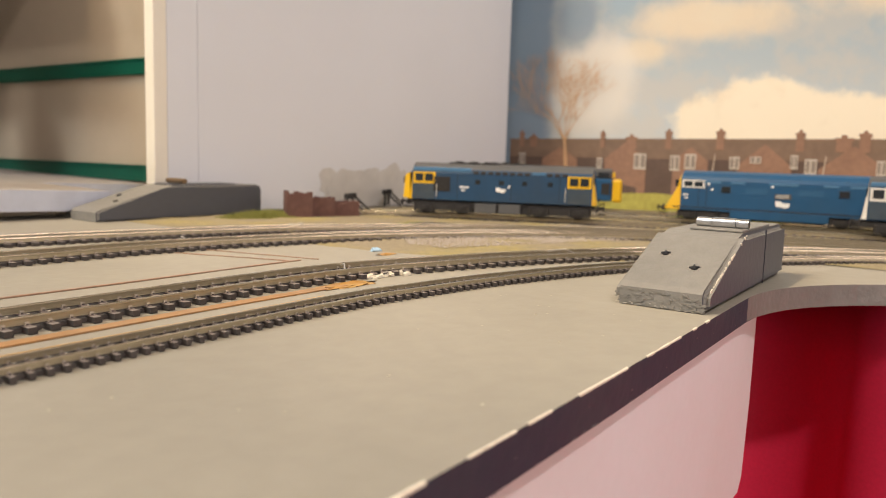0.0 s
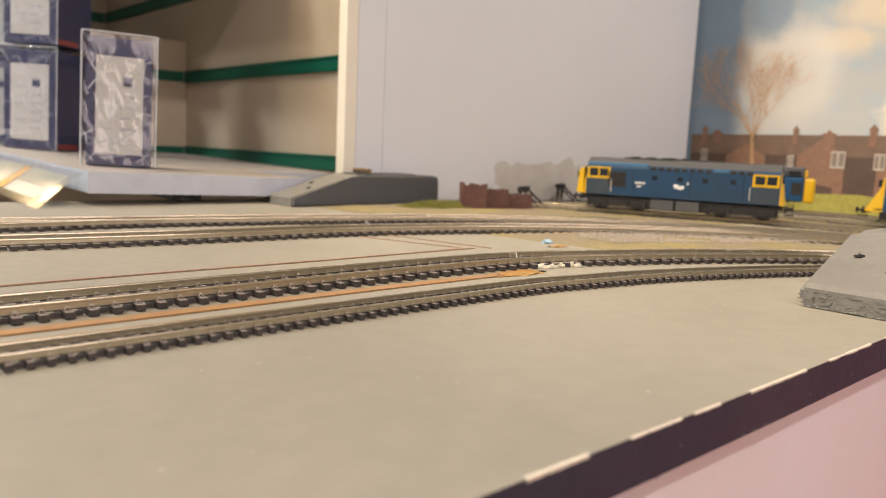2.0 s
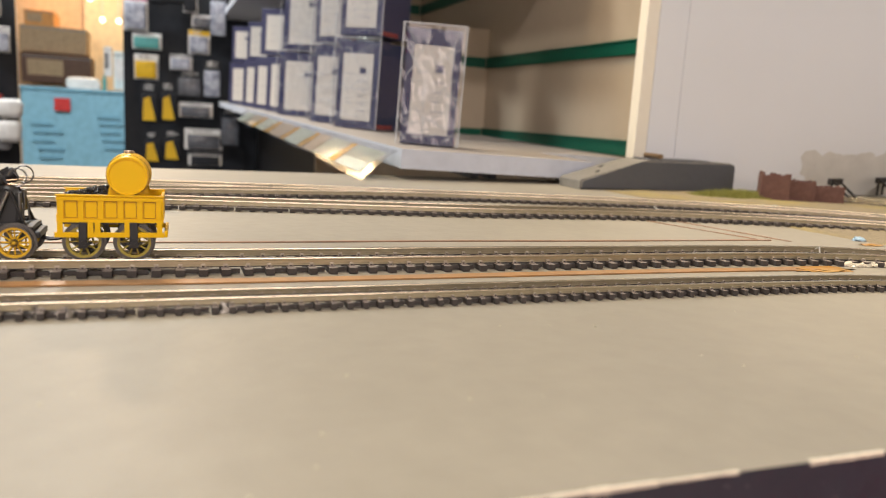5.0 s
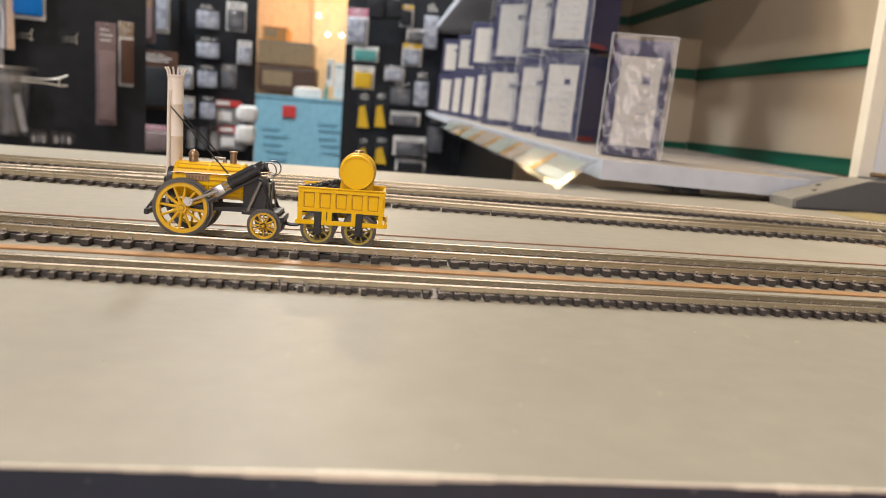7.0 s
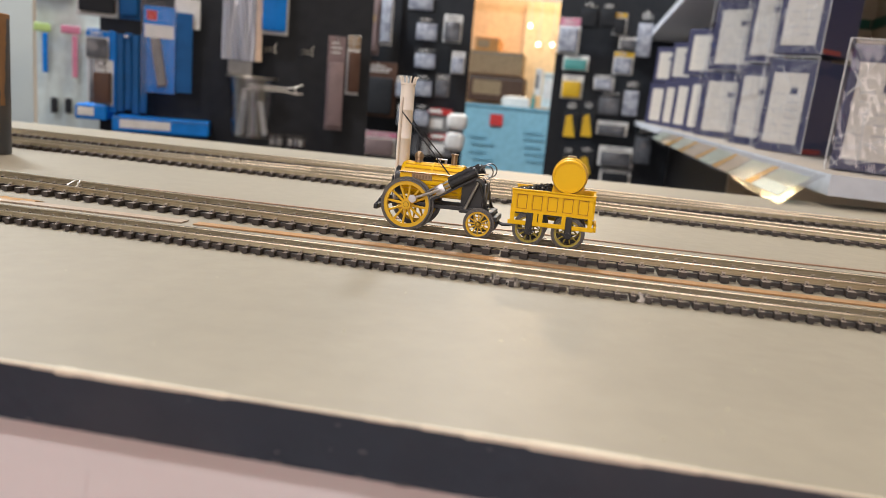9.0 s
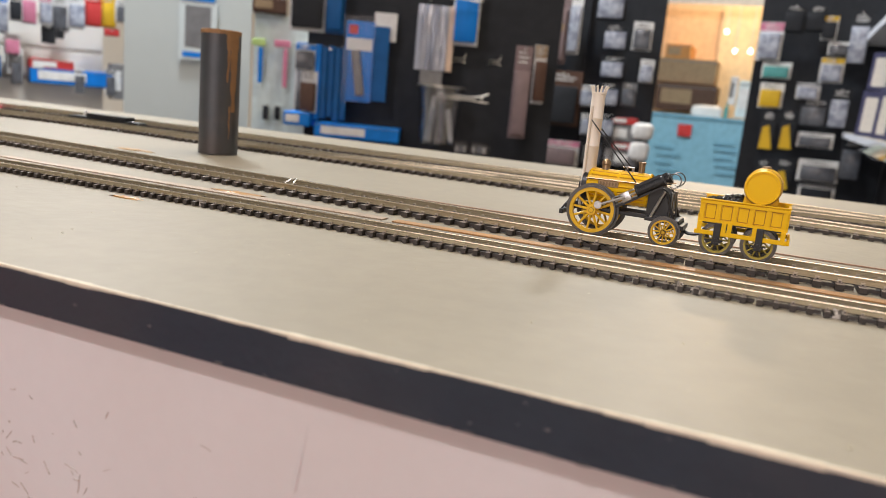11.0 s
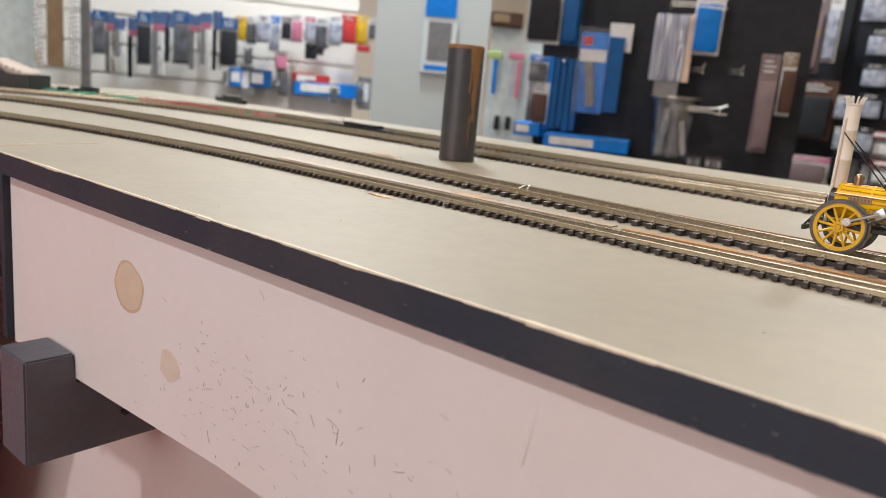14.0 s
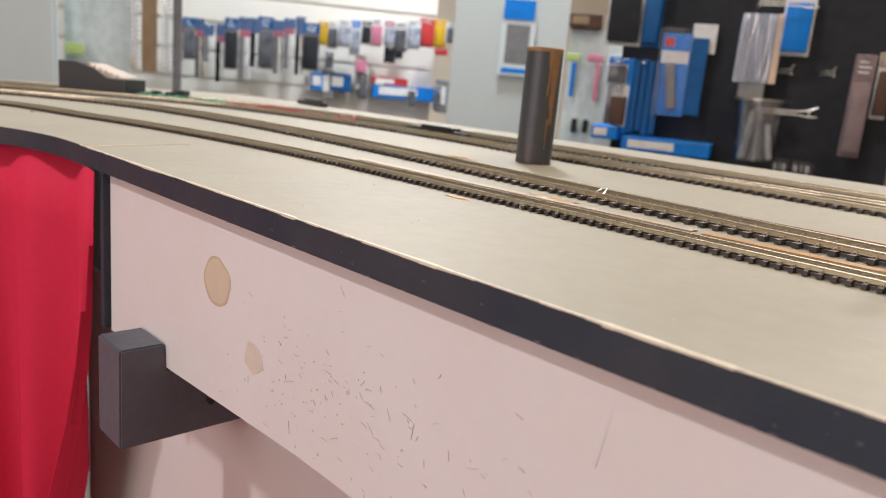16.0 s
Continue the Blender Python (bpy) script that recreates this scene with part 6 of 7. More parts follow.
# ---- shelf bay with boxed models ----
def film_material(name, fac, rough=0.06, bump=0.6, scale=18.0):
    m = bpy.data.materials.new(name)
    m.use_nodes = True
    nt = m.node_tree
    nt.nodes.remove(nt.nodes["Principled BSDF"])
    out = nt.nodes["Material Output"]
    tr, gl, mx = nt.nodes.new("ShaderNodeBsdfTransparent"), nt.nodes.new("ShaderNodeBsdfGlossy"), nt.nodes.new("ShaderNodeMixShader")
    tr.inputs[0].default_value = (0.93, 0.93, 0.94, 1)
    gl.inputs["Roughness"].default_value = rough
    mx.inputs[0].default_value = fac
    n, bp, tc = nt.nodes.new("ShaderNodeTexNoise"), nt.nodes.new("ShaderNodeBump"), nt.nodes.new("ShaderNodeTexCoord")
    n.inputs["Scale"].default_value, n.inputs["Detail"].default_value = scale, 2
    bp.inputs["Strength"].default_value, bp.inputs["Distance"].default_value = bump, 0.01
    nt.links.new(tc.outputs["Object"], n.inputs[0])
    nt.links.new(n.outputs[0], bp.inputs["Height"])
    nt.links.new(bp.outputs[0], gl.inputs["Normal"])
    nt.links.new(tr.outputs[0], mx.inputs[1])
    nt.links.new(gl.outputs[0], mx.inputs[2])
    nt.links.new(mx.outputs[0], out.inputs[0])
    return m


M_FILM = film_material("cellophane", 0.085, 0.05, 0.35, 14)
# glints along the film's creases are put in as a white colour
M_GLINT = material("film_crease", (0.88, 0.89, 0.92), 0.12)
M_GLINT.node_tree.nodes["Principled BSDF"].inputs["Alpha"].default_value = 0.52
M_NAVY = material("navy_carton", (0.045, 0.048, 0.115), 0.4, grain=0.15, scale=60)
M_LABEL = material("white_label", (0.60, 0.57, 0.53), 0.6, grain=0.06, scale=80)
M_PRINT = material("grey_print", (0.46, 0.45, 0.46), 0.6)
M_REDTRIM = material("red_trim", (0.30, 0.05, 0.05), 0.5)
SH0, SH1 = 0.0150, 0.0300

structure("shelf_back_panel", box(0.55, 0.446, 0.0005, 0.565, 1.35, 0.75), M_SLAT, "beige slatwall panel of the shelf bay", "panel")
structure("shelf_end_panel", box(0.335, 1.352, -0.3, 0.565, 1.367, 0.75), M_SLAT, "beige slatwall end panel", "panel")
structure("shelf_partition", box(0.405, 0.985, SH1 - 0.004, 0.5495, 0.995, 0.205), M_SLAT, "low beige partition on the shelf", "panel")
for z in (0.0325, 0.1500, 0.2750, 0.40):
    b = box(0.5465, 0.447, z - 0.009, 0.5498, 1.351, z + 0.009)
    add_box(b, 0.5450, 0.447, z - 0.0085, 0.5466, 1.351, z - 0.0065)
    add_box(b, 0.5450, 0.447, z + 0.0065, 0.5466, 1.351, z + 0.0085)
    structure("slot_insert", b, M_GREEN, "dark green plastic slot insert", "trim")
    if z in (0.2750, 0.40):
        structure("slot_insert", box(0.336, 1.3485, z - 0.009, 0.5440, 1.3518, z + 0.009), M_GREEN, "dark green plastic slot insert", "trim")
    else:
        structure("slot_insert", box(0.406, 0.9815, z - 0.008, 0.5440, 0.9848, z + 0.008), M_GREEN, "dark green plastic slot insert", "trim")
shelf = thing("shelf", "white shelf board with rough painted edges", "shelf", kind="structure")
b = prism([(0.2015, 0.341), (0.371, 0.341), (0.371, 0.446), (0.4855, 0.446), (0.4855, 1.150), (0.318, 1.150), (0.318, 2.20), (0.2015, 2.20)], SH0, SH1, axis="z")
b.normal_update()
# the upward face takes a darker brownish grey than the edges
for f in b.faces:
    f.material_index = 1 if abs(f.normal.z) > 0.5 and f.calc_center_median().z > SH0 + 0.001 else 0
part("board", b, [M_SHELF, M_SHELFTOP], shelf)
part("bracket", box(0.275, 0.375, 0.0075, 0.281, 0.445, SH0 - 0.0002), M_DGREY, shelf)
part("bracket", box(0.292, 0.375, 0.0075, 0.298, 0.445, SH0 - 0.0002), M_DGREY, shelf)
structure("upper_shelf", box(0.235, 0.67, 0.345, 0.5495, 2.6, 0.365, bevel=0.001), M_SHELF, "white upper shelf board", "shelf")
structure("shelf_upright", box(0.36, 1.372, -0.9, 0.45, 2.6, 0.6), M_BLACK, "dark shelf side", "panel")
structure("under_shelf_panel", box(0.40, 0.475, -0.95, 0.41, 2.4, SH0 - 0.001), M_SLAT, "beige panel below the shelf", "panel")


def model_box(x, y, z0, w, h, depth, deg, label, seed, film=True):
    rnd = random.Random(seed)
    root = thing("boxed_model", label, "box", Matrix.Translation((x, y, z0)) @ Matrix.Rotation(radians(deg), 4, "Z"), group="boxed models on the shelf")
    part("carton", box(-w / 2, 0.001, 0.0006, w / 2, depth, h, bevel=0.0008), M_NAVY, root, "navy blue card carton")
    lw, l0, l1 = w * 0.36, h * 0.10, h * 0.86
    lab = part("label", box(-lw, 0.0004, l0, lw, 0.0009, l1), M_LABEL, root, "white printed end label")
    b = bmesh.new()
    for k in range(7):
        zz = l0 + (l1 - l0) * (0.14 + 0.11 * k)
        add_box(b, lw * 0.05, 0.0001, zz, lw * rnd.uniform(0.4, 0.8), 0.0004, zz + h * 0.018)
        if k % 2:
            add_box(b, -lw * 0.75, 0.0001, zz, -lw * rnd.uniform(0.1, 0.3), 0.0004, zz + h * 0.012)
    part("print_mark", b, M_PRINT, lab)
    part("print_block", box(lw * 0.15, 0.0001, l0 + (l1 - l0) * 0.70, lw * 0.55, 0.0004, l0 + (l1 - l0) * 0.79), M_NAVY, lab)
    part("trim", box(w / 2 - 0.0006, 0.003, h * 0.02, w / 2 + 0.0004, depth * 0.6, h * 0.07), M_REDTRIM, root)
    if film:
        b = bmesh.new()
        e = 0.0032
        add_box(b, -w / 2 - e, -e, 0.0001, w / 2 + e, depth * 0.9, h + e, bevel=0.0012)
        bmesh.ops.subdivide_edges(b, edges=[q for q in b.edges if q.calc_length() > 0.03], cuts=13, use_grid_fill=True)
        for v in b.verts:
            v.co.y += 0.0018 * noise.noise((v.co.x * 60, v.co.z * 45, seed)) + 0.0012 * noise.noise((v.co.x * 190, v.co.z * 150, seed)) if v.co.y < 0 else 0
        sl = part("film_sleeve", b, M_FILM, root, "creased clear film sleeve")
        sl.visible_shadow = False
        b = bmesh.new()
        for k in range(36):
            cx, cz = rnd.uniform(-w * 0.46, w * 0.46), rnd.uniform(h * 0.06, h * 0.96)
            a, ln, bend = rnd.uniform(0, 3.14), rnd.uniform(0.002, 0.013), rnd.uniform(-0.12, 0.12)
            add_tube(b, [(cx - ln * math.cos(a), -e - 0.0008, cz - ln * math.sin(a)), (cx, -e - 0.0018, cz), (cx + ln * math.cos(a + bend), -e - 0.0008, cz + ln * math.sin(a + bend))], rnd.uniform(0.00016, 0.00044), 5)
        for sx in (-1, 1):
            for sz, zr in ((-1, 0.0), (1, h)):
                add_tube(b, [(sx * (w / 2 + e), -e, zr + sz * e * 0.5 + 0.001), (sx * w * 0.42, -e - 0.0012, zr - sz * h * 0.06), (sx * w * 0.34, -e - 0.0006, zr - sz * h * 0.13)], 0.00026, 5)
        add_tube(b, [(-w * 0.48, -e - 0.0008, h * 0.17), (-w * 0.1, -e - 0.0016, h * 0.20), (w * 0.2, -e - 0.0014, h * 0.27), (w * 0.5, -e - 0.0008, h * 0.38)], 0.0003, 5)
        for xx in (-w / 2 - e, w / 2 + e):
            add_tube(b, [(xx, -e, 0.001), (xx, -e, h + e)], 0.0005, 6)
        for zz in (h + e,):
            add_tube(b, [(-w / 2 - e, -e, zz), (w / 2 + e, -e, zz)], 0.0005, 6)
        part("film_crease", b, M_GLINT, root, "film creases with their glints painted white")
    return root


model_box(0.2425, 0.4030, SH1 + 0.0003, 0.0463, 0.097, 0.045, -21, "navy boxed model with white label in clear creased film", 1)
for i, (x, y, w, h, dp) in enumerate(((0.2485, 0.686, 0.060, 0.103, 0.06), (0.2454, 0.826, 0.062, 0.104, 0.12), (0.2488, 1.059, 0.100, 0.104, 0.08), (0.2488, 1.259, 0.085, 0.104, 0.06), (0.2444, 1.430, 0.085, 0.104, 0.06), (0.2378, 1.5825, 0.085, 0.104, 0.06), (0.2243, 1.7645, 0.09, 0.104, 0.06))):
    model_box(x, y, SH1 + 0.0003, w, h, dp, -50, "navy boxed model with white label on the shelf", 10 + i, i < 3)
for i, (x, y, w, h, dp) in enumerate(((0.2485, 0.686, 0.060, 0.10, 0.06), (0.2454, 0.826, 0.060, 0.10, 0.10), (0.2500, 1.056, 0.096, 0.11, 0.07), (0.241, 1.268, 0.100, 0.085, 0.05), (0.2385, 1.5805, 0.07, 0.085, 0.05), (0.2245, 1.7625, 0.08, 0.085, 0.05))):
    zb = SH1 + 0.0003 + (0.1085 if i == 0 else 0.1062)
    model_box(x, y, zb, w, h, dp, -50, "navy boxed model stacked on another box", 30 + i, i < 3)
b = box(-0.014, -0.006, 0, 0.014, 0.006, 0.006, bevel=0.0008)
solid("shelf_clip", b, M_REDTRIM, "small dark red clip lying on the shelf", "clip", Matrix.Translation((0.505, 0.66, SH1 + 0.0002)) @ Matrix.Rotation(radians(80), 4, "Z"))

# label holder strip in front of the shelf
root = thing("price_strip", "clear plastic price strip with yellow tickets and glare painted greenish white", "price strip")
b = bmesh.new()
rows = []
for i in range(41):
    y = 0.333 + (1.36 - 0.333) * i / 40
    cur = 0.006 * noise.noise((y * 6, 0, 1))
    dip = 0.004 * max(0, 1 - (y - 0.333) / 0.15)
    rows.append([b.verts.new((0.196, y, 0.029)), b.verts.new((0.187, y - 0.002, 0.0235 + cur * 0.3)), b.verts.new((0.177, y - 0.004, 0.0165 + cur * 0.6 - dip * 0.5)), b.verts.new((0.166, y - 0.008, 0.0095 + cur - dip))])
for p, q in zip(rows, rows[1:]):
    for k in range(3):
        b.faces.new((p[k], p[k + 1], q[k + 1], q[k]))
part("sleeve", b, film_material("clear_strip", 0.35, 0.14, 0.15, 20), root, "clear curled plastic sleeve", True)
M_TICKY = material("yellow_ticket", (0.75, 0.45, 0.06), 0.5)
# glare on the sleeve, painted as greenish-white strips between the tickets
M_TICKGLARE = material("glare_ticket", (0.70, 0.78, 0.70), 0.35, grain=0.2, scale=60)
M_TICKP = material("peach_ticket", (0.64, 0.55, 0.42), 0.4)
for i, (y0, ln, mt) in enumerate(((0.352, 0.085, M_TICKGLARE), (0.441, 0.020, M_TICKY), (0.465, 0.075, M_TICKGLARE), (0.545, 0.05, M_TICKP), (0.60, 0.025, M_TICKY), (0.63, 0.09, M_TICKGLARE), (0.725, 0.03, M_TICKY), (0.76, 0.10, M_TICKP), (0.865, 0.04, M_TICKY), (0.91, 0.10, M_TICKGLARE), (1.02, 0.04, M_TICKY), (1.07, 0.10, M_TICKP), (1.18, 0.12, M_TICKGLARE))):
    b = bmesh.new()
    vs = [b.verts.new(p) for p in ((0.1925, y0, 0.0255), (0.1925, y0 + ln, 0.0255), (0.170, y0 + ln - 0.006, 0.0105), (0.170, y0 - 0.006, 0.0105))]
    b.faces.new(vs)
    bmesh.ops.solidify(b, geom=b.faces[:], thickness=0.0006)
    part("ticket", b, mt, root)

# the shelf stands just behind the ramp block and is not quite level with the layout: it rises towards the shop and leans
PIVOT = Matrix.Translation((0.25, 0.39, SH1))
LEAN = PIVOT @ Matrix.Rotation(radians(1.05), 4, "X") @ Matrix.Rotation(radians(1.4), 4, "Y") @ PIVOT.inverted()
BACK = Matrix.Translation((0.03, -0.205, 0.0555))
LEAN = BACK @ Matrix.Scale(1.138, 4) @ BACK.inverted() @ LEAN
for ob in list(scene.objects):
    if ob.parent is None and ob.name.split(".")[0] in ("shelf", "boxed_model", "shelf_clip", "price_strip"):
        ob.matrix_world = LEAN @ ob.matrix_world

# ---- the shop beyond ----
def flat(name, c, rough=0.5, grain=0.2):
    m = material(name, c, rough, grain=grain * 1.6, scale=55, stain=0.4, stain_scale=26)
    m.node_tree.nodes["Principled BSDF"].inputs["Specular IOR Level"].default_value = 0.22
    return m


BLUE, NAVY, PALE, GREYC, BLACKC = flat("pack_blue", (0.004, 0.20, 0.70)), flat("pack_navy", (0.006, 0.095, 0.30)), flat("pack_pale", (0.74, 0.75, 0.76)), flat("pack_grey", (0.20, 0.20, 0.21)), flat("display_black", (0.030, 0.033, 0.040), 0.8)
REDC, YEL, BROWN, TAN, CLEARC = flat("pack_red", (0.55, 0.05, 0.05)), flat("pack_yellow", (0.70, 0.45, 0.03)), flat("pack_brown", (0.10, 0.055, 0.04)), flat("pack_tan", (0.33, 0.24, 0.15)), flat("pack_clear", (0.34, 0.37, 0.42), 0.15)
LBLUE, MAUVE, PINK, LIME, TEAL = flat("light_blue_board", (0.66, 0.77, 0.80)), flat("pack_mauve", (0.25, 0.19, 0.20)), flat("pack_pink", (0.62, 0.22, 0.34)), flat("pack_lime", (0.48, 0.66, 0.25)), flat("pack_teal", (0.10, 0.35, 0.35))
BLACKC.node_tree.nodes["Principled BSDF"].inputs["Specular IOR Level"].default_value = 0.15
SILVER = material("silver_bag", (0.86, 0.88, 0.95), 0.18, 0.55)
PEACH = flat("peach_card", (0.74, 0.56, 0.43))
PILLAR = material("grey_pillar", (0.47, 0.51, 0.51), 0.7, grain=0.06, scale=30)
M_SLATW = material("slatwall_white", (0.80, 0.775, 0.73), 0.5, grain=0.06, scale=30, stain=0.1, stain_scale=4)
DULLBLUE = flat("counter_print", (0.17, 0.39, 0.53))
WARMWALL = flat("warm_wall", (0.72, 0.50, 0.32), 0.8, 0.1)
WARMBRIGHT = flat("warm_door", (0.85, 0.66, 0.42), 0.3, 0.05)
ORANGEB = flat("orange_box", (0.55, 0.26, 0.08))
M_BAG = film_material("clear_blister", 0.012, 0.15, 0.3, 12)
M_NOTICE = material("notice_paper", (0.56, 0.62, 0.64), 0.6)
M_COUNTER = flat("counter_front", (0.22, 0.46, 0.60), 0.5, 0.1)
M_HOOK = material("plated_wire", (0.52, 0.50, 0.44), 0.3, 0.9)
ITEM = [0]


def turned(x, y, z, deg):
    return Matrix.Translation((x, y, z)) @ Matrix.Rotation(radians(deg), 4, "Z")


MOTTLE = material("printed_pouch", (0.42, 0.46, 0.56), 0.25, grain=0.5, scale=70, stain=0.95, stain_scale=42, stain_colour=(0.07, 0.08, 0.14))
MOTTLEG = material("clear_bag_goods", (0.13, 0.14, 0.165), 0.2, grain=0.5, scale=60, stain=0.95, stain_scale=34, stain_colour=(0.05, 0.05, 0.06))
SBLUE, SRED = flat("bag_blue", (0.09, 0.15, 0.30)), flat("bag_red", (0.42, 0.14, 0.20))
WORD = {SBLUE: "dull blue", SRED: "dull red", BLUE: "blue", NAVY: "navy", PALE: "white", GREYC: "grey", BLACKC: "black", REDC: "red", YEL: "yellow", BROWN: "brown", TAN: "tan", CLEARC: "clear", LBLUE: "light blue", MAUVE: "mauve", PINK: "pink", LIME: "lime green", TEAL: "teal", ORANGEB: "orange"}


def pack(x, y, z, w, h, deg, top, middle):
    """A card on a peg, with a header and a bulging blister over its goods."""
    ITEM[0] += 1
    rnd = random.Random(ITEM[0])
    a = f"{WORD[top]} and {WORD[middle]}" if top is not middle else WORD[top]
    root = thing("hanging_pack", f"{a} blister pack hanging on a display", "blister pack", turned(x, y, z, deg + rnd.uniform(-4, 4)), group="packs on the displays")
    peg = rod((0, 0.03, h / 2 - 0.006), (0, -0.025, h / 2 - 0.006), 0.0018, n=8)
    if top in (SBLUE, SRED):
        # a hanging tool: two-coloured header, dark blade and pale curved grip
        part("header", box(-w * 0.42, 0, h * 0.30, w * 0.42, 0.004, h / 2, bevel=0.001), SBLUE, root, "dull blue header card")
        part("tab", box(-w * 0.36, -0.0016, h * 0.19, w * 0.36, 0.0036, h * 0.2995, bevel=0.001), SRED if top is SRED or ITEM[0] % 2 else SBLUE, root)
        part("blade", box(-w * 0.40, -0.004, -h / 2, -w * 0.02, 0.003, h * 0.1895, bevel=0.0015), BLACKC if middle is GREYC else GREYC, root, "dark flat blade")
        part("grip", tube([(w * 0.30, 0, -h * 0.48), (w * 0.20, -0.003, -h * 0.30), (w * 0.26, -0.004, -h * 0.08), (w * 0.18, -0.002, h * 0.188)], w * 0.10, 8), PALE if ITEM[0] % 3 else TAN, root, "pale curved grip", True)
        part("peg", peg, M_STEEL, root)
        return
    part("card", box(-w / 2, 0, -h / 2, w / 2, 0.004, h / 2, bevel=0.001), top if top is middle or top in (BLACKC, BROWN) else GREYC if top is NAVY else PALE, root)
    part("header", box(-w / 2 + 0.001, -0.001, h * 0.28, w / 2 - 0.001, -0.0001, h / 2 - 0.001), top, root)
    b = box(-w * 0.42, -0.018, -h * 0.45, w * 0.42, -0.0012, h * 0.22, bevel=min(w, h) * 0.045)
    edge = top is BLACKC and middle is YEL
    if edge:
        part("yellow_print", prism([(-w * 0.36, -h * 0.42), (w * 0.36, -h * 0.42), (w * 0.05, h * 0.16), (-w * 0.30, h * 0.10)], -0.0195, -0.0182), YEL, root, "yellow printed panel")
    part("blister", b, BLACKC if edge else MOTTLE if middle is PALE else MOTTLEG if middle in (CLEARC, GREYC) else middle, root, smooth=True)
    b = bmesh.new()
    for k in range(3):
        zz = h * (0.32 + 0.05 * k)
        add_box(b, -w * 0.3, -0.0016, zz, w * rnd.uniform(0.05, 0.35), -0.0011, zz + h * 0.018)
    part("print_mark", b, PALE if top is not PALE else GREYC, root)
    part("peg", peg, M_STEEL, root)


def tool_bag(x, y, z, w, h, deg):
    """A blue card with a label and a dark tool seen through a clear bag."""
    root = thing("tool_pack", "blue carded tool in a clear bag with a white label", "tool pack", turned(x, y, z, deg))
    part("card", box(-w / 2, 0, -h / 2, w / 2, 0.006, h / 2, bevel=0.001), BLUE, root)
    part("side", box(w / 2 + 0.0004, 0.004, -h / 2 + 0.004, w / 2 + w * 0.55, 0.010, h / 2 - 0.006, bevel=0.001), NAVY, root, "dark blue side fold")
    part("label", box(-w * 0.46, -0.0012, h * 0.14, w * 0.46, -0.0003, h * 0.29), PALE, root, "white paper label")
    part("emblem", box(-w * 0.4, -0.0012, h * 0.34, -w * 0.08, -0.0003, h * 0.45), REDC, root)
    part("tool", box(-w * 0.16, -0.012, -h * 0.30, w * 0.16, -0.0014, h * 0.30, bevel=0.003, m=Matrix.Translation((0, 0, -h * 0.14)) @ Matrix.Rotation(-0.16, 4, "Y") @ Matrix.Diagonal((1, 1, 0.95, 1))), GREYC, root, "dark grey tool")
    bag = part("bag", box(-w / 2 - 0.003, -0.016, -h / 2 - 0.003, w / 2 + 0.003, -0.0142, h / 2 + 0.01), M_BAG, root, "clear bag")
    bag.visible_shadow = False


def strip_bundle(x, y, z, w, h, deg):
    root = thing("strip_bundle", "bundle of narrow dark blue packs hanging side by side", "pack bundle", turned(x, y, z, deg))
    n = 5
    for k in range(n):
        x0 = -w / 2 + w * k / n
        part("strip", box(x0 + 0.0006, -0.004 * (k % 2), -h / 2 + 0.004 * (k % 3), x0 + w / n - 0.0006, 0.006, h / 2 - 0.003 * (k % 2), bevel=0.0018), NAVY if k else BLUE, root)
    part("peg", rod((0, 0.03, h / 2 - 0.008), (0, -0.03, h / 2 - 0.008), 0.002, n=8), M_STEEL, root)


def foil_pouch(x, y, z, w, h, deg):
    root = thing("foil_pouch", "crumpled shiny foil pouch with a pale strip", "pouch", turned(x, y, z, deg))
    n = 34
    b = bmesh.new()
    rows = []
    for j in range(17):
        t = j / 16
        rows.append([b.verts.new((-w / 2 + w * i / n, 0.016 * noise.noise((i * 0.30, t * 0.5, 3)) + 0.004 * noise.noise((i * 0.8, t * 2, 8)), -h / 2 + h * t)) for i in range(n + 1)])
    for p, q in zip(rows, rows[1:]):
        for i in range(n):
            b.faces.new((p[i], p[i + 1], q[i + 1], q[i]))
    bmesh.ops.solidify(b, geom=b.faces[:], thickness=0.003)
    part("foil", b, SILVER, root, "crumpled silver foil", True)
    part("strip", box(w / 2 + 0.001, -0.006, -h * 0.5, w / 2 + w * 0.22, 0.004, h * 0.5, bevel=0.002), PEACH, root, "peach card strip")
    part("base", box(-w * 0.3, 0.0, -h * 0.72, w * 0.45, 0.012, -h * 0.5 - 0.001, bevel=0.002), GREYC, root, "dark lower pack")


def carton(x, y, z, w, h, deg, mat, depth):
    ITEM[0] += 1
    root = thing("carton", f"{WORD[mat]} card carton in the shop", "carton", turned(x, y, z, deg), group="cartons in the shop")
    part("body", box(-w / 2, 0, -h / 2, w / 2, depth, h / 2, bevel=min(0.003, h * 0.1)), mat, root)
    if w < 0.045 and depth <= 0.02:
        return
    part("panel", box(-w * 0.42, -0.0012, -h * 0.25, w * 0.1, -0.0002, h * 0.3), TAN if mat in (TAN, BROWN, ORANGEB) else PALE if mat is not PALE else GREYC, root)
    part("flap_line", box(-w / 2, -0.0008, h * 0.38, w / 2, -0.0001, h * 0.41), GREYC, root)


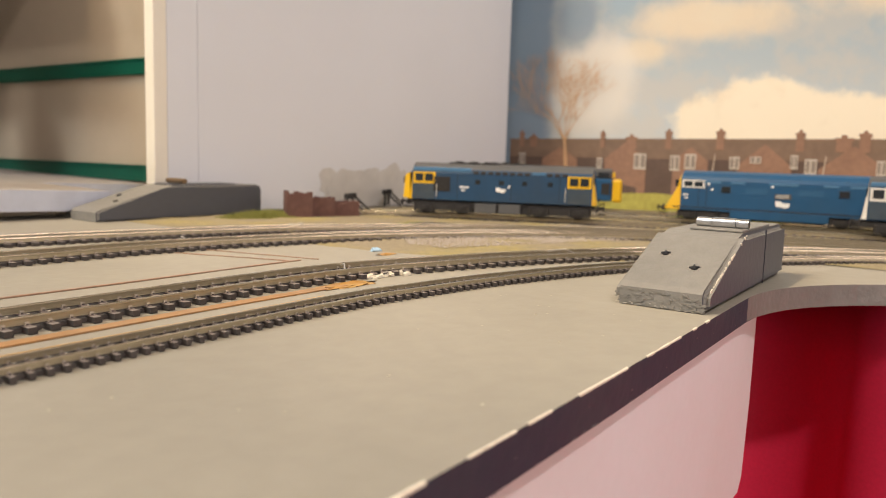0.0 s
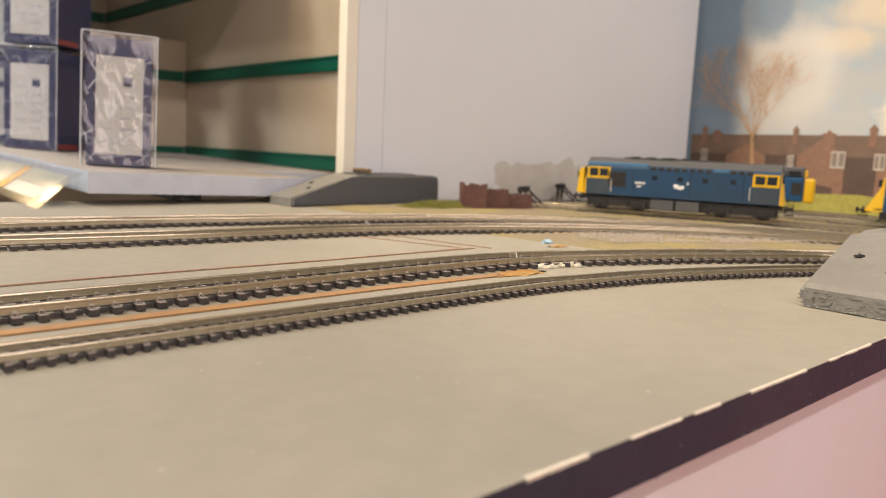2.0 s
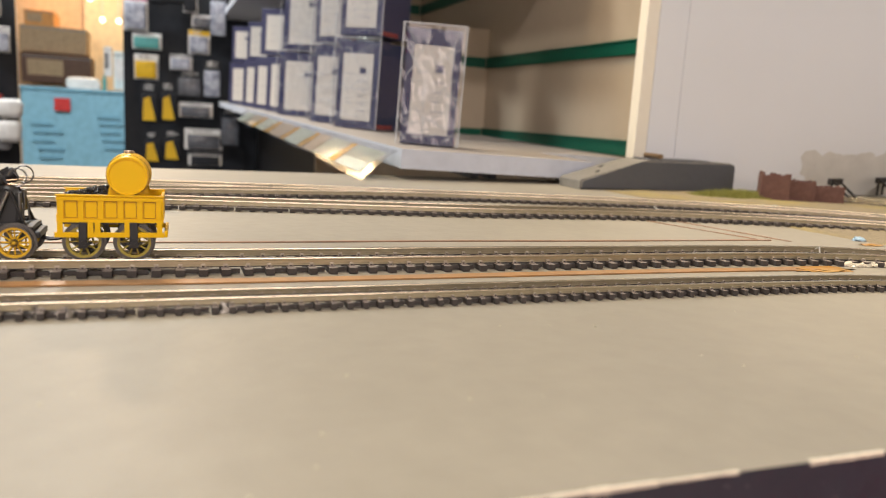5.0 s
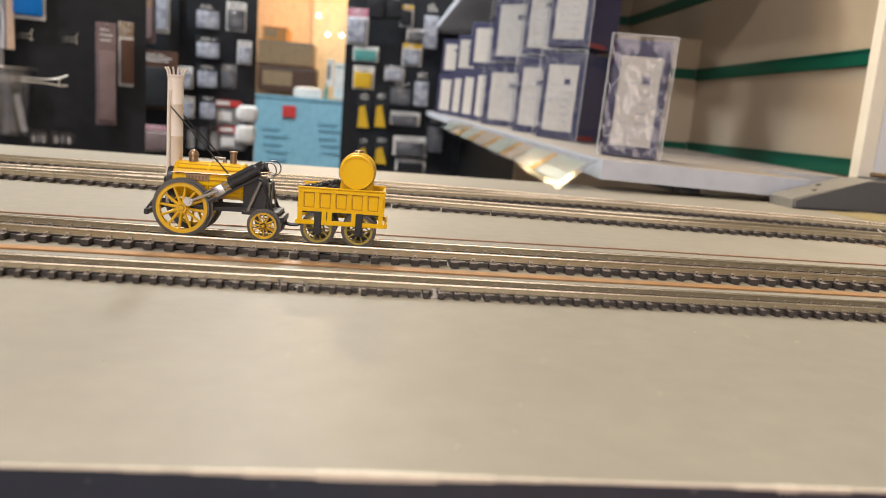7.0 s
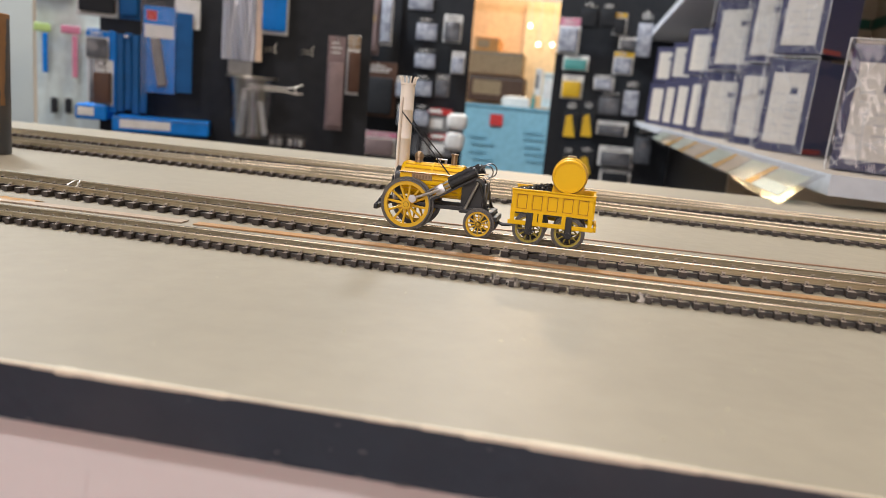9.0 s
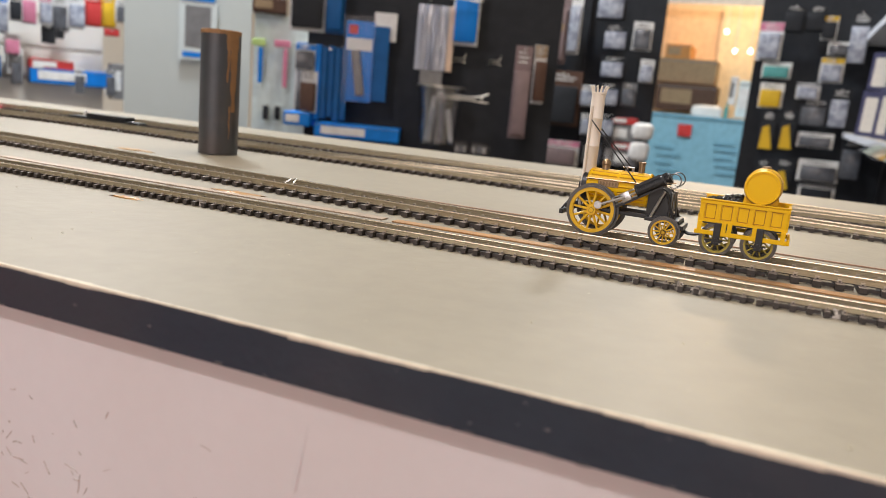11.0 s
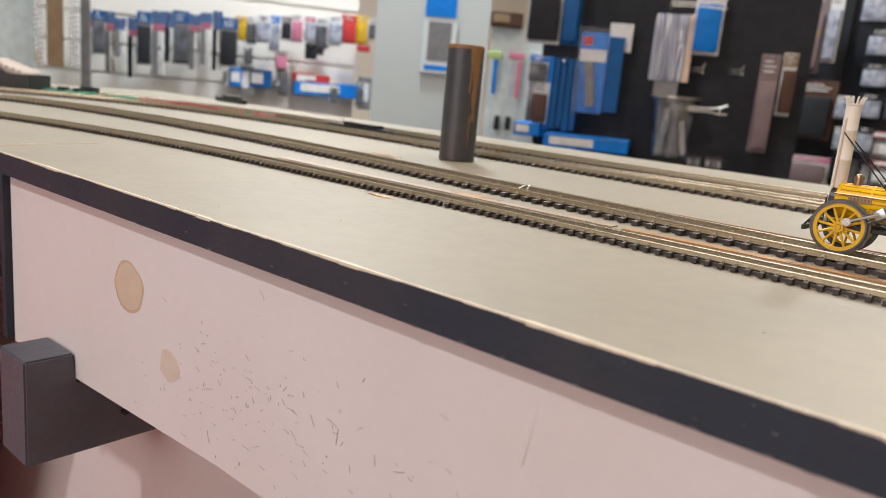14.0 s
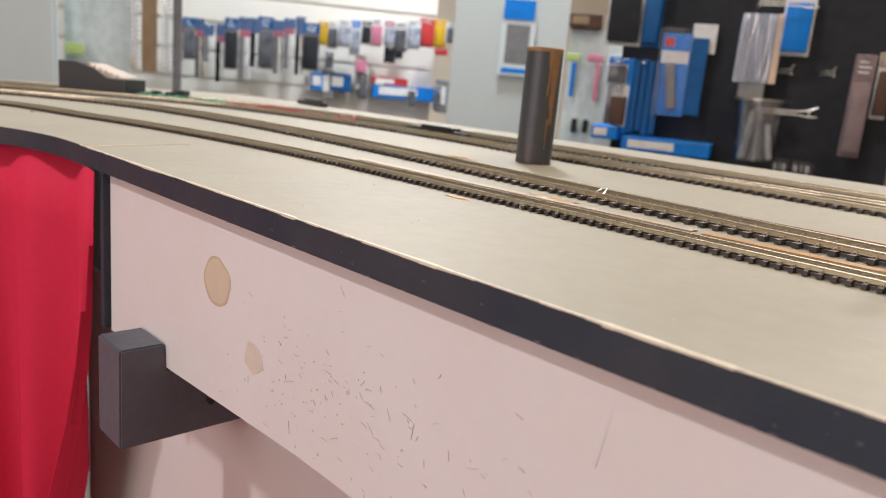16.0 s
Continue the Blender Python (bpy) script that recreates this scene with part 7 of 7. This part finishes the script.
def panel(x, y, z, w, h, deg, mat):
    kind = "display_panel" if max(w, h) > 0.25 else "printed_sign"
    name = {"display_panel": "plain display panel in the shop", "printed_sign": "small plain printed sign in the shop"}[kind]
    low = FLOOR_Z - z if kind == "display_panel" and mat in (BLACKC, PILLAR, LBLUE, WARMWALL, WARMBRIGHT) else -h / 2
    ob = solid(kind, box(-w / 2, 0, low, w / 2, 0.008, h / 2, bevel=0.001), mat, name, "panel" if kind == "display_panel" else "sign", turned(x, y, z, deg), kind="structure" if kind == "display_panel" else "")
    return ob


def notice(x, y, z, w, h, deg, mat):
    ob = solid("notice", box(-w / 2, 0, -h / 2, w / 2, 0.002, h / 2), M_NOTICE if mat is GREYC else mat, "pale blue notice sheet on the pillar", "notice", turned(x, y, z, deg))
    if mat is GREYC:
        part("grey_square", box(-w * 0.34, -0.0008, -h * 0.28, w * 0.34, -0.0001, h * 0.42), GREYC, ob)
        part("print_mark", box(-w * 0.4, -0.0008, -h * 0.45, w * 0.4, -0.0001, -h * 0.36), BLUE, ob)


def pouch(x, y, z, w, h, deg, mat):
    b = bmesh.new()
    bmesh.ops.create_uvsphere(b, u_segments=20, v_segments=14, radius=1)
    for v in b.verts:
        k = 1 + 0.12 * noise.noise(v.co * 3 + Vector((x, y, z)))
        q = [math.copysign(abs(c) ** 0.55, c) for c in v.co]
        v.co = Vector((q[0] * w / 2 * k, q[1] * 0.02, q[2] * h / 2 * k))
    solid("pouch", b, mat, "crumpled shiny pouch on the display" if mat is SILVER else "pale bundle in the shop", "pouch", turned(x, y, z, deg), smooth=True)


def clear_bin(x, y, z, w, h, deg):
    film = film_material("clear_plastic", 0.12, 0.12, 0.3, 12)
    root = thing("clear_bin", "clear plastic bin with pale contents", "bin", turned(x, y, z, deg))
    t = 0.002
    for name, a in (("wall", (-w / 2, 0, -h / 2, w / 2, t, h / 2)), ("wall", (-w / 2, 0.08, -h / 2, w / 2, 0.08 + t, h / 2)), ("wall", (-w / 2, t, -h / 2, -w / 2 + t, 0.08, h / 2)), ("wall", (w / 2 - t, t, -h / 2, w / 2, 0.08, h / 2))):
        part(name, box(*a), film, root)
    for k in range(3):
        xx = -w * 0.3 + k * w * 0.28
        part("contents", box(xx - w * 0.08, 0.02, -h / 2, xx + w * 0.09, 0.05, h * (0.1 + 0.12 * (k % 2)), bevel=0.002), CLEARC if k % 2 else PALE, root)


def clear_jar(x, y, z, w, h, deg):
    """A flared clear jar with a thick rim and a few pale goods in it."""
    root = thing("clear_jar", "clear flared plastic jar with pale goods inside", "jar", turned(x, y, z, deg) @ Matrix.Translation((0, 0.04, 0)))
    r0, r1 = w * 0.38, w * 0.50
    jar = part("jar", lathe([(r0, -h / 2), (r0 + (r1 - r0) * 0.5, 0), (r1, h * 0.48), (r1 + 0.002, h / 2), (r1 - 0.002, h / 2), (r1 - 0.002, h * 0.47), (r0 - 0.002, -h / 2 + 0.003)], n=36), film_material("clear_jar", 0.22, 0.2, 0.4, 9), root, "clear plastic wall", True)
    jar.visible_shadow = False
    part("rim", lathe([(r1 - 0.001, h * 0.49), (r1 + 0.0028, h * 0.49), (r1 + 0.0028, h * 0.515), (r1 - 0.001, h * 0.515)], n=36), M_HOOK, root, "bright rim", True)
    for k in range(4):
        a = 1.3 * k
        part("contents", box(-w * 0.05, -0.004, -h * 0.46, w * 0.06, 0.004, h * (0.12 + 0.1 * (k % 3)), bevel=0.002, m=Matrix.Translation((w * 0.2 * math.cos(a), w * 0.2 * math.sin(a), 0)) @ Matrix.Rotation(0.12 * (k - 1.5), 4, "Y")), CLEARC if k % 2 else PALE, root)


def hook(x, y, z, w, h, deg):
    b = bmesh.new()
    for k in (-0.003, 0.003):
        add_tube(b, [(-w * 0.5, 0.06, k), (-w * 0.46, 0.0, k), (-w * 0.2, -0.006, k), (w * 0.22, -0.008, k), (w * 0.42, -0.012, k * 2), (w * 0.55, -0.015, k * 3 + 0.004)], max(0.0010, w * 0.014), 7)
    add_tube(b, [(w * 0.42, -0.012, -0.008), (w * 0.42, -0.012, 0.010)], max(0.0008, w * 0.012), 7)
    solid("display_hook", b, M_HOOK, "bright double wire display hook", "hook", turned(x, y, z, deg), smooth=True)


def bottle(x, y, z, w, h, deg):
    solid("bottle", lathe([(w / 2, -h / 2), (w / 2, h * 0.15), (w * 0.2, h * 0.3), (w * 0.2, h / 2)], None, 16), TEAL, "small green bottle on the counter", "bottle", turned(x, y, z, deg), smooth=True)


def bulb(x, y, z, w, h, deg):
    m = bpy.data.materials.new("lamp_glow")
    m.use_nodes = True
    p = m.node_tree.nodes["Principled BSDF"]
    p.inputs["Emission Color"].default_value, p.inputs["Emission Strength"].default_value = (1, 0.9, 0.75, 1), 6
    b = bmesh.new()
    bmesh.ops.create_uvsphere(b, u_segments=14, v_segments=10, radius=w / 2)
    root = thing("pendant_lamp", "small glowing warm pendant lamp", "lamp", turned(x, y, z, deg))
    part("bulb", b, m, root, smooth=True)
    part("cord", rod((0, 0, w / 2), (0, 0, CEIL_Z - z), 0.003, n=6), PALE, root)


def counter(x, y, z, w, h, deg):
    root = thing("shop_counter", "light blue shop counter with printed front", "counter", turned(x, y, z, deg))
    part("front", box(-w / 2, 0, -h / 2, w / 2, 0.02, h / 2, bevel=0.002), M_COUNTER, root)
    part("top", box(-w / 2 - 0.01, -0.01, h / 2, w / 2 + 0.01, 0.5, h / 2 + 0.02, bevel=0.003), DULLBLUE, root)
    for k in (-1, 1):
        part("side", box(k * w / 2 - 0.01, 0.02, -h / 2, k * w / 2 + 0.01, 0.48, h / 2), M_COUNTER, root)
    part("base", box(-w / 2, 0.02, FLOOR_Z - z, w / 2, 0.46, -h / 2), BLACKC, root)


def slatwall(x, y, z, w, h, deg):
    root = solid("slatwall", box(-w / 2, 0.01, FLOOR_Z - z, w / 2, 0.03, h / 2), M_SLATW, "white slatwall hung with packets", "slatwall", turned(x, y, z, deg), kind="structure")
    n = int(h / 0.09)
    for k in range(n):
        zz = -h / 2 + h * k / n
        part("slat", box(-w / 2, 0, zz + 0.004, w / 2, 0.0098, zz + h / n - 0.006, bevel=0.002), M_SLATW, root)


pack(-2.386, 0.831, 0.116, 0.042, 0.134, 58, SBLUE, GREYC)
pack(-2.347, 0.845, 0.126, 0.035, 0.130, 58, NAVY, GREYC)
pack(-2.340, 0.877, 0.099, 0.035, 0.184, 58, SRED, CLEARC)
pack(-2.305, 0.891, 0.116, 0.042, 0.118, 58, SBLUE, CLEARC)
pack(-2.325, 0.942, 0.089, 0.036, 0.184, 58, SBLUE, GREYC)
pack(-2.270, 0.951, 0.121, 0.042, 0.161, 58, NAVY, BLACKC)
pack(-2.251, 0.989, 0.109, 0.050, 0.198, 58, SRED, NAVY)
pack(-2.243, 1.023, 0.132, 0.043, 0.155, 58, SBLUE, GREYC)
pack(-2.233, 1.054, 0.135, 0.051, 0.165, 58, NAVY, GREYC)
pack(-2.212, 1.091, 0.125, 0.044, 0.172, 58, SRED, CLEARC)
pack(-2.171, 1.105, 0.138, 0.043, 0.161, 58, SBLUE, CLEARC)
pack(-2.177, 1.150, 0.136, 0.037, 0.187, 58, SBLUE, GREYC)
pack(-2.126, 1.160, 0.135, 0.055, 0.151, 58, NAVY, BLACKC)
pack(-2.142, 1.214, 0.184, 0.033, 0.076, 58, YEL, YEL)
pack(-2.131, 1.247, 0.182, 0.034, 0.091, 58, PALE, GREYC)
pack(-2.074, 1.254, 0.188, 0.048, 0.088, 58, PALE, PALE)
pack(-2.082, 1.304, 0.180, 0.034, 0.113, 58, BLUE, PALE)
pack(-2.046, 1.323, 0.199, 0.034, 0.076, 58, GREYC, BLACKC)
pack(-2.053, 1.370, 0.204, 0.042, 0.092, 58, PALE, PINK)
pack(-2.007, 1.389, 0.203, 0.034, 0.084, 58, PINK, PALE)
pack(-2.006, 1.439, 0.198, 0.050, 0.102, 58, PALE, CLEARC)
pack(-1.962, 1.458, 0.208, 0.050, 0.097, 58, PALE, PALE)
pack(-1.952, 1.510, 0.219, 0.051, 0.093, 58, REDC, REDC)
pack(-1.940, 1.559, 0.223, 0.044, 0.095, 58, YEL, YEL)
pack(-1.900, 1.577, 0.227, 0.043, 0.067, 58, PALE, GREYC)
pack(-2.125, 1.234, 0.098, 0.028, 0.055, 58, GREYC, CLEARC)
pack(-2.068, 1.325, 0.095, 0.042, 0.060, 58, PALE, PINK)
pack(-2.062, 1.334, 0.023, 0.031, 0.085, 58, GREYC, GREYC)
pack(-2.017, 1.407, 0.134, 0.039, 0.052, 58, BLACKC, BLACKC)
pack(-2.001, 1.433, 0.142, 0.023, 0.034, 58, GREYC, BLACKC)
pack(-1.923, 1.557, 0.162, 0.044, 0.023, 58, REDC, REDC)
pack(-1.925, 1.554, 0.007, 0.030, 0.087, 58, GREYC, CLEARC)
pack(-1.973, 1.478, 0.004, 0.030, 0.077, 58, PALE, CLEARC)
carton(-2.140, 1.209, 0.027, 0.056, 0.060, 58, BLUE, 0.06)
carton(-2.102, 1.270, 0.029, 0.072, 0.060, 58, NAVY, 0.06)
carton(-2.161, 1.176, 0.020, 0.015, 0.052, 58, PALE, 0.06)
carton(-2.012, 1.414, 0.046, 0.121, 0.027, 58, REDC, 0.06)
carton(-1.975, 1.473, 0.013, 0.257, 0.048, 58, BLUE, 0.06)
carton(-1.911, 1.577, 0.012, 0.048, 0.112, 58, GREYC, 0.06)
carton(-2.064, 1.331, 0.047, 0.042, 0.075, 58, PALE, 0.06)
carton(-2.027, 1.390, 0.043, 0.056, 0.039, 58, REDC, 0.06)
carton(-2.125, 1.234, 0.019, 0.041, 0.096, 58, GREYC, 0.06)
carton(-2.600, 0.663, -0.085, 0.423, 0.020, 58, PALE, 0.3)
panel(-1.929, 0.418, 0.192, 0.150, 0.384, 62, LBLUE)
carton(-1.925, 0.362, 0.059, 0.042, 0.026, 62, LIME, 0.01)
carton(-1.863, 0.479, 0.040, 0.013, 0.032, 62, YEL, 0.01)
notice(-1.535, 1.503, 0.291, 0.093, 0.058, 40, BLUE)
notice(-1.535, 1.506, 0.179, 0.104, 0.165, 40, GREYC)
panel(-1.223, 1.491, 0.088, 0.160, 0.288, 34, LBLUE)
carton(-1.261, 1.429, 0.156, 0.036, 0.019, 34, LIME, 0.01)
carton(-1.256, 1.432, 0.097, 0.012, 0.093, 34, BLUE, 0.01)
carton(-1.210, 1.463, 0.157, 0.042, 0.018, 34, PINK, 0.01)
carton(-1.202, 1.468, 0.094, 0.012, 0.101, 34, PINK, 0.01)
carton(-1.242, 1.442, 0.253, 0.087, 0.038, 34, BROWN, 0.08)
carton(-1.241, 1.443, -0.027, 0.015, 0.038, 34, BLACKC, 0.02)
carton(-1.215, 1.460, -0.026, 0.015, 0.037, 34, BLACKC, 0.02)
pack(-1.154, 1.501, 0.067, 0.063, 0.201, 34, BLUE, GREYC)
pack(-0.893, 1.105, 0.231, 0.073, 0.135, 24, GREYC, BLACKC)
pack(-0.840, 1.128, 0.232, 0.037, 0.137, 24, NAVY, NAVY)
strip_bundle(-0.843, 1.127, 0.062, 0.070, 0.154, 24)
pack(-0.893, 1.105, 0.111, 0.042, 0.053, 24, BLUE, GREYC)
pack(-0.883, 1.110, 0.041, 0.035, 0.087, 24, PALE, BROWN)
panel(-0.755, 1.188, 0.188, 0.047, 0.057, 24, PALE)
tool_bag(-0.792, 1.150, 0.112, 0.058, 0.163, 24)
carton(-0.887, 1.075, -0.015, 0.055, 0.028, 24, BLUE, 0.1)
carton(-0.772, 1.126, -0.033, 0.177, 0.029, 24, BLUE, 0.1)
foil_pouch(-0.657, 1.210, 0.174, 0.064, 0.131, 24)
pack(-0.595, 1.238, 0.231, 0.055, 0.133, 24, PALE, BLUE)
clear_jar(-0.606, 1.167, 0.018, 0.095, 0.118, 24)
hook(-0.599, 1.181, 0.252, 0.100, 0.006, 24)
hook(-0.573, 1.193, 0.058, 0.102, 0.006, 24)
hook(-0.600, 1.235, 0.135, 0.022, 0.017, 24)
hook(-0.533, 1.265, 0.137, 0.021, 0.017, 24)
pack(-0.478, 1.288, 0.080, 0.036, 0.190, 24, MAUVE, MAUVE)
pack(-0.446, 1.302, 0.120, 0.026, 0.120, 24, TAN, BROWN)
clear_bin(-0.559, 1.188, -0.042, 0.029, 0.021, 24)
clear_bin(-0.524, 1.204, -0.042, 0.038, 0.021, 24)
pack(-0.755, 2.092, 0.122, 0.065, 0.455, 6, GREYC, GREYC)
pack(-0.690, 2.099, 0.067, 0.050, 0.339, 6, TAN, TAN)
pack(-0.650, 2.103, 0.307, 0.076, 0.228, 6, MAUVE, MAUVE)
pack(-0.592, 2.109, 0.324, 0.037, 0.199, 6, PALE, PALE)
pack(-0.607, 2.107, 0.089, 0.119, 0.169, 6, BROWN, BLACKC)
pack(-0.599, 2.108, -0.081, 0.134, 0.078, 6, PINK, MAUVE)
pack(-0.490, 2.120, 0.380, 0.089, 0.094, 6, BLACKC, PALE)
pack(-0.466, 2.122, 0.283, 0.076, 0.075, 6, BLACKC, PALE)
pack(-0.463, 2.122, 0.195, 0.076, 0.066, 6, BLACKC, PALE)
pack(-0.528, 2.116, 0.103, 0.044, 0.065, 6, PALE, PALE)
pack(-0.463, 2.122, 0.112, 0.067, 0.071, 6, BLACKC, PALE)
pack(-0.519, 2.117, 0.017, 0.038, 0.065, 6, PALE, PALE)
pack(-0.460, 2.123, 0.020, 0.054, 0.072, 6, BLACKC, PALE)
pack(-0.404, 2.129, 0.117, 0.044, 0.070, 6, GREYC, GREYC)
pack(-0.387, 2.130, 0.292, 0.058, 0.084, 6, PALE, GREYC)
pack(-0.361, 2.133, 0.191, 0.042, 0.069, 6, PALE, PALE)
pack(-0.636, 2.104, 0.305, 0.035, 0.033, 6, TAN, TAN)
carton(-0.407, 2.128, 0.037, 0.076, 0.020, 6, REDC, 0.12)
carton(-0.401, 2.129, -0.002, 0.076, 0.051, 6, GREYC, 0.12)
carton(-0.395, 2.130, -0.041, 0.076, 0.020, 6, REDC, 0.12)
carton(-0.390, 2.130, -0.078, 0.076, 0.048, 6, GREYC, 0.12)
pouch(-0.348, 2.135, 0.011, 0.065, 0.050, 6, PALE)
pouch(-0.351, 2.134, -0.051, 0.062, 0.058, 6, PALE)
clear_bin(-0.476, 2.121, -0.059, 0.122, 0.093, 6)
# counter
counter(-0.324, 4.360, -0.252, 0.644, 0.649, 0)
panel(-0.453, 4.340, 0.003, 0.078, 0.069, 0, REDC)
panel(-0.059, 4.330, -0.024, 0.050, 0.115, 0, REDC)
panel(-0.555, 4.348, -0.104, 0.105, 0.016, 0, DULLBLUE)
panel(-0.525, 4.348, -0.146, 0.139, 0.016, 0, DULLBLUE)
panel(-0.547, 4.348, -0.195, 0.106, 0.016, 0, DULLBLUE)
panel(-0.515, 4.348, -0.237, 0.130, 0.016, 0, DULLBLUE)
panel(-0.517, 4.348, -0.283, 0.112, 0.016, 0, DULLBLUE)
panel(-0.228, 4.348, -0.054, 0.116, 0.015, 0, DULLBLUE)
panel(-0.217, 4.348, -0.091, 0.124, 0.016, 0, DULLBLUE)
panel(-0.222, 4.348, -0.136, 0.101, 0.016, 0, DULLBLUE)
panel(-0.200, 4.348, -0.178, 0.130, 0.016, 0, DULLBLUE)
panel(-0.197, 4.348, -0.222, 0.104, 0.016, 0, DULLBLUE)
pouch(-0.358, 4.460, 0.116, 0.172, 0.082, 0, PALE)
bottle(-0.251, 4.460, 0.136, 0.024, 0.088, 0)
carton(-0.233, 4.480, 0.252, 0.041, 0.162, 0, PALE, 0.05)
carton(-0.151, 4.460, 0.207, 0.103, 0.210, 0, LBLUE, 0.1)
panel(-0.614, 5.360, 0.239, 0.390, 1.226, 0, WARMWALL)
panel(-0.221, 5.340, 0.270, 0.391, 1.180, 0, WARMBRIGHT)
panel(-0.487, 5.160, 0.849, 0.823, 0.049, 0, PALE)
panel(0.000, 5.160, 0.294, 0.057, 1.146, 0, PALE)
panel(-0.809, 5.160, 0.229, 0.052, 1.235, 0, PALE)
carton(-0.643, 5.060, 0.504, 0.160, 0.093, 0, ORANGEB, 0.3)
carton(-0.569, 5.060, 0.382, 0.366, 0.157, 0, TAN, 0.4)
carton(-0.550, 5.010, 0.208, 0.378, 0.171, 0, BROWN, 0.4)
bulb(-0.373, 5.260, 0.667, 0.027, 0.029, 0)
bulb(-0.304, 5.260, 0.545, 0.027, 0.029, 0)
bulb(-0.206, 5.260, 0.547, 0.027, 0.028, 0)
pack(-0.037, 2.481, 0.332, 0.075, 0.121, -6, PINK, PALE)
pack(-0.004, 2.477, 0.242, 0.090, 0.052, -6, PALE, TEAL)
pack(-0.007, 2.478, 0.161, 0.075, 0.081, -6, PALE, YEL)
pack(0.003, 2.477, 0.045, 0.056, 0.135, -6, BLACKC, YEL)
pack(0.061, 2.471, 0.051, 0.054, 0.134, -6, BLACKC, YEL)
pack(0.011, 2.476, -0.099, 0.056, 0.105, -6, BLACKC, YEL)
pack(0.071, 2.470, -0.091, 0.058, 0.104, -6, BLACKC, YEL)
pack(0.025, 2.474, 0.404, 0.063, 0.088, -6, BLACKC, BLACKC)
pack(0.088, 2.468, 0.406, 0.058, 0.080, -6, BLACKC, BLACKC)
pack(0.129, 2.463, 0.380, 0.045, 0.073, -6, YEL, BLACKC)
pack(0.156, 2.461, 0.252, 0.068, 0.077, -6, YEL, PALE)
pack(0.100, 2.466, 0.183, 0.070, 0.051, -6, GREYC, PALE)
pack(0.127, 2.464, 0.115, 0.085, 0.086, -6, BLACKC, GREYC)
pack(0.146, 2.462, 0.031, 0.108, 0.048, -6, PALE, GREYC)
pack(0.171, 2.459, -0.065, 0.122, 0.070, -6, PALE, GREYC)
pack(0.176, 2.459, -0.131, 0.108, 0.044, -6, GREYC, BLACKC)
pack(0.163, 2.460, 0.319, 0.059, 0.041, -6, PALE, GREYC)
pack(0.197, 2.456, 0.135, 0.060, 0.127, -6, BLACKC, PALE)
pack(0.258, 2.450, -0.018, 0.066, 0.136, -6, BLACKC, GREYC)
pack(0.216, 2.454, 0.350, 0.058, 0.163, -6, BLACKC, PALE)
# backing
slatwall(-2.664, 0.522, 0.050, 2.521, 1.203, 58)
panel(-1.562, 1.500, 0.125, 0.347, 1.042, 40, PILLAR)
panel(-0.677, 1.267, 0.146, 0.540, 0.684, 24, BLACKC)
panel(-0.701, 2.198, 0.162, 0.261, 1.039, 6, BLACKC)
panel(-0.460, 2.243, 0.182, 0.233, 1.009, 6, BLACKC)
panel(0.158, 2.581, 0.249, 0.479, 1.016, -6, BLACKC)

# things at the far end of the board
root = thing("grey_cabinet", "plain grey cabinet beyond the board end", "cabinet", turned(-1.985, -0.02, 0, 75))
part("body", box(-0.35, 0.02, -0.95, 0.35, 0.4, 0.6, bevel=0.006), PILLAR, root)
door = part("door", box(-0.34, 0, -0.85, 0.34, 0.0198, 0.59, bevel=0.004), PILLAR, root)
part("handle", box(-0.30, -0.02, -0.4, -0.28, -0.0004, -0.25, bevel=0.004), M_STEEL, door, "steel bar handle")
M_SPRING = material("bright_plated_spring", (0.9, 0.92, 0.95), 0.25, 0.7)
root = thing("spring_rack", "grey rack post with bright coil springs and a tan strip", "display rack", turned(-1.835, 0.531, 0, 62))
part("post", box(0.030, 0.004, -0.95, 0.05, 0.03, 0.5, bevel=0.003), GREYC, root)
part("arm", box(-0.14, -0.004, 0.215, 0.16, 0.012, 0.227, bevel=0.002), GREYC, root)
for k, xx in enumerate((-0.055, 0.017)):
    b = bmesh.new()
    add_tube(b, [(xx + 0.010 * math.cos(i * 0.9), -0.012 + 0.010 * math.sin(i * 0.9), 0.025 + i * 0.0016) for i in range(124)], 0.0024, 5)
    part("coil_spring", b, M_SPRING, root, "bright hanging coil spring", True)
part("strip", box(-0.040, -0.012, 0.02, -0.005, -0.005, 0.214, bevel=0.002), TAN, root, "tan card strip")
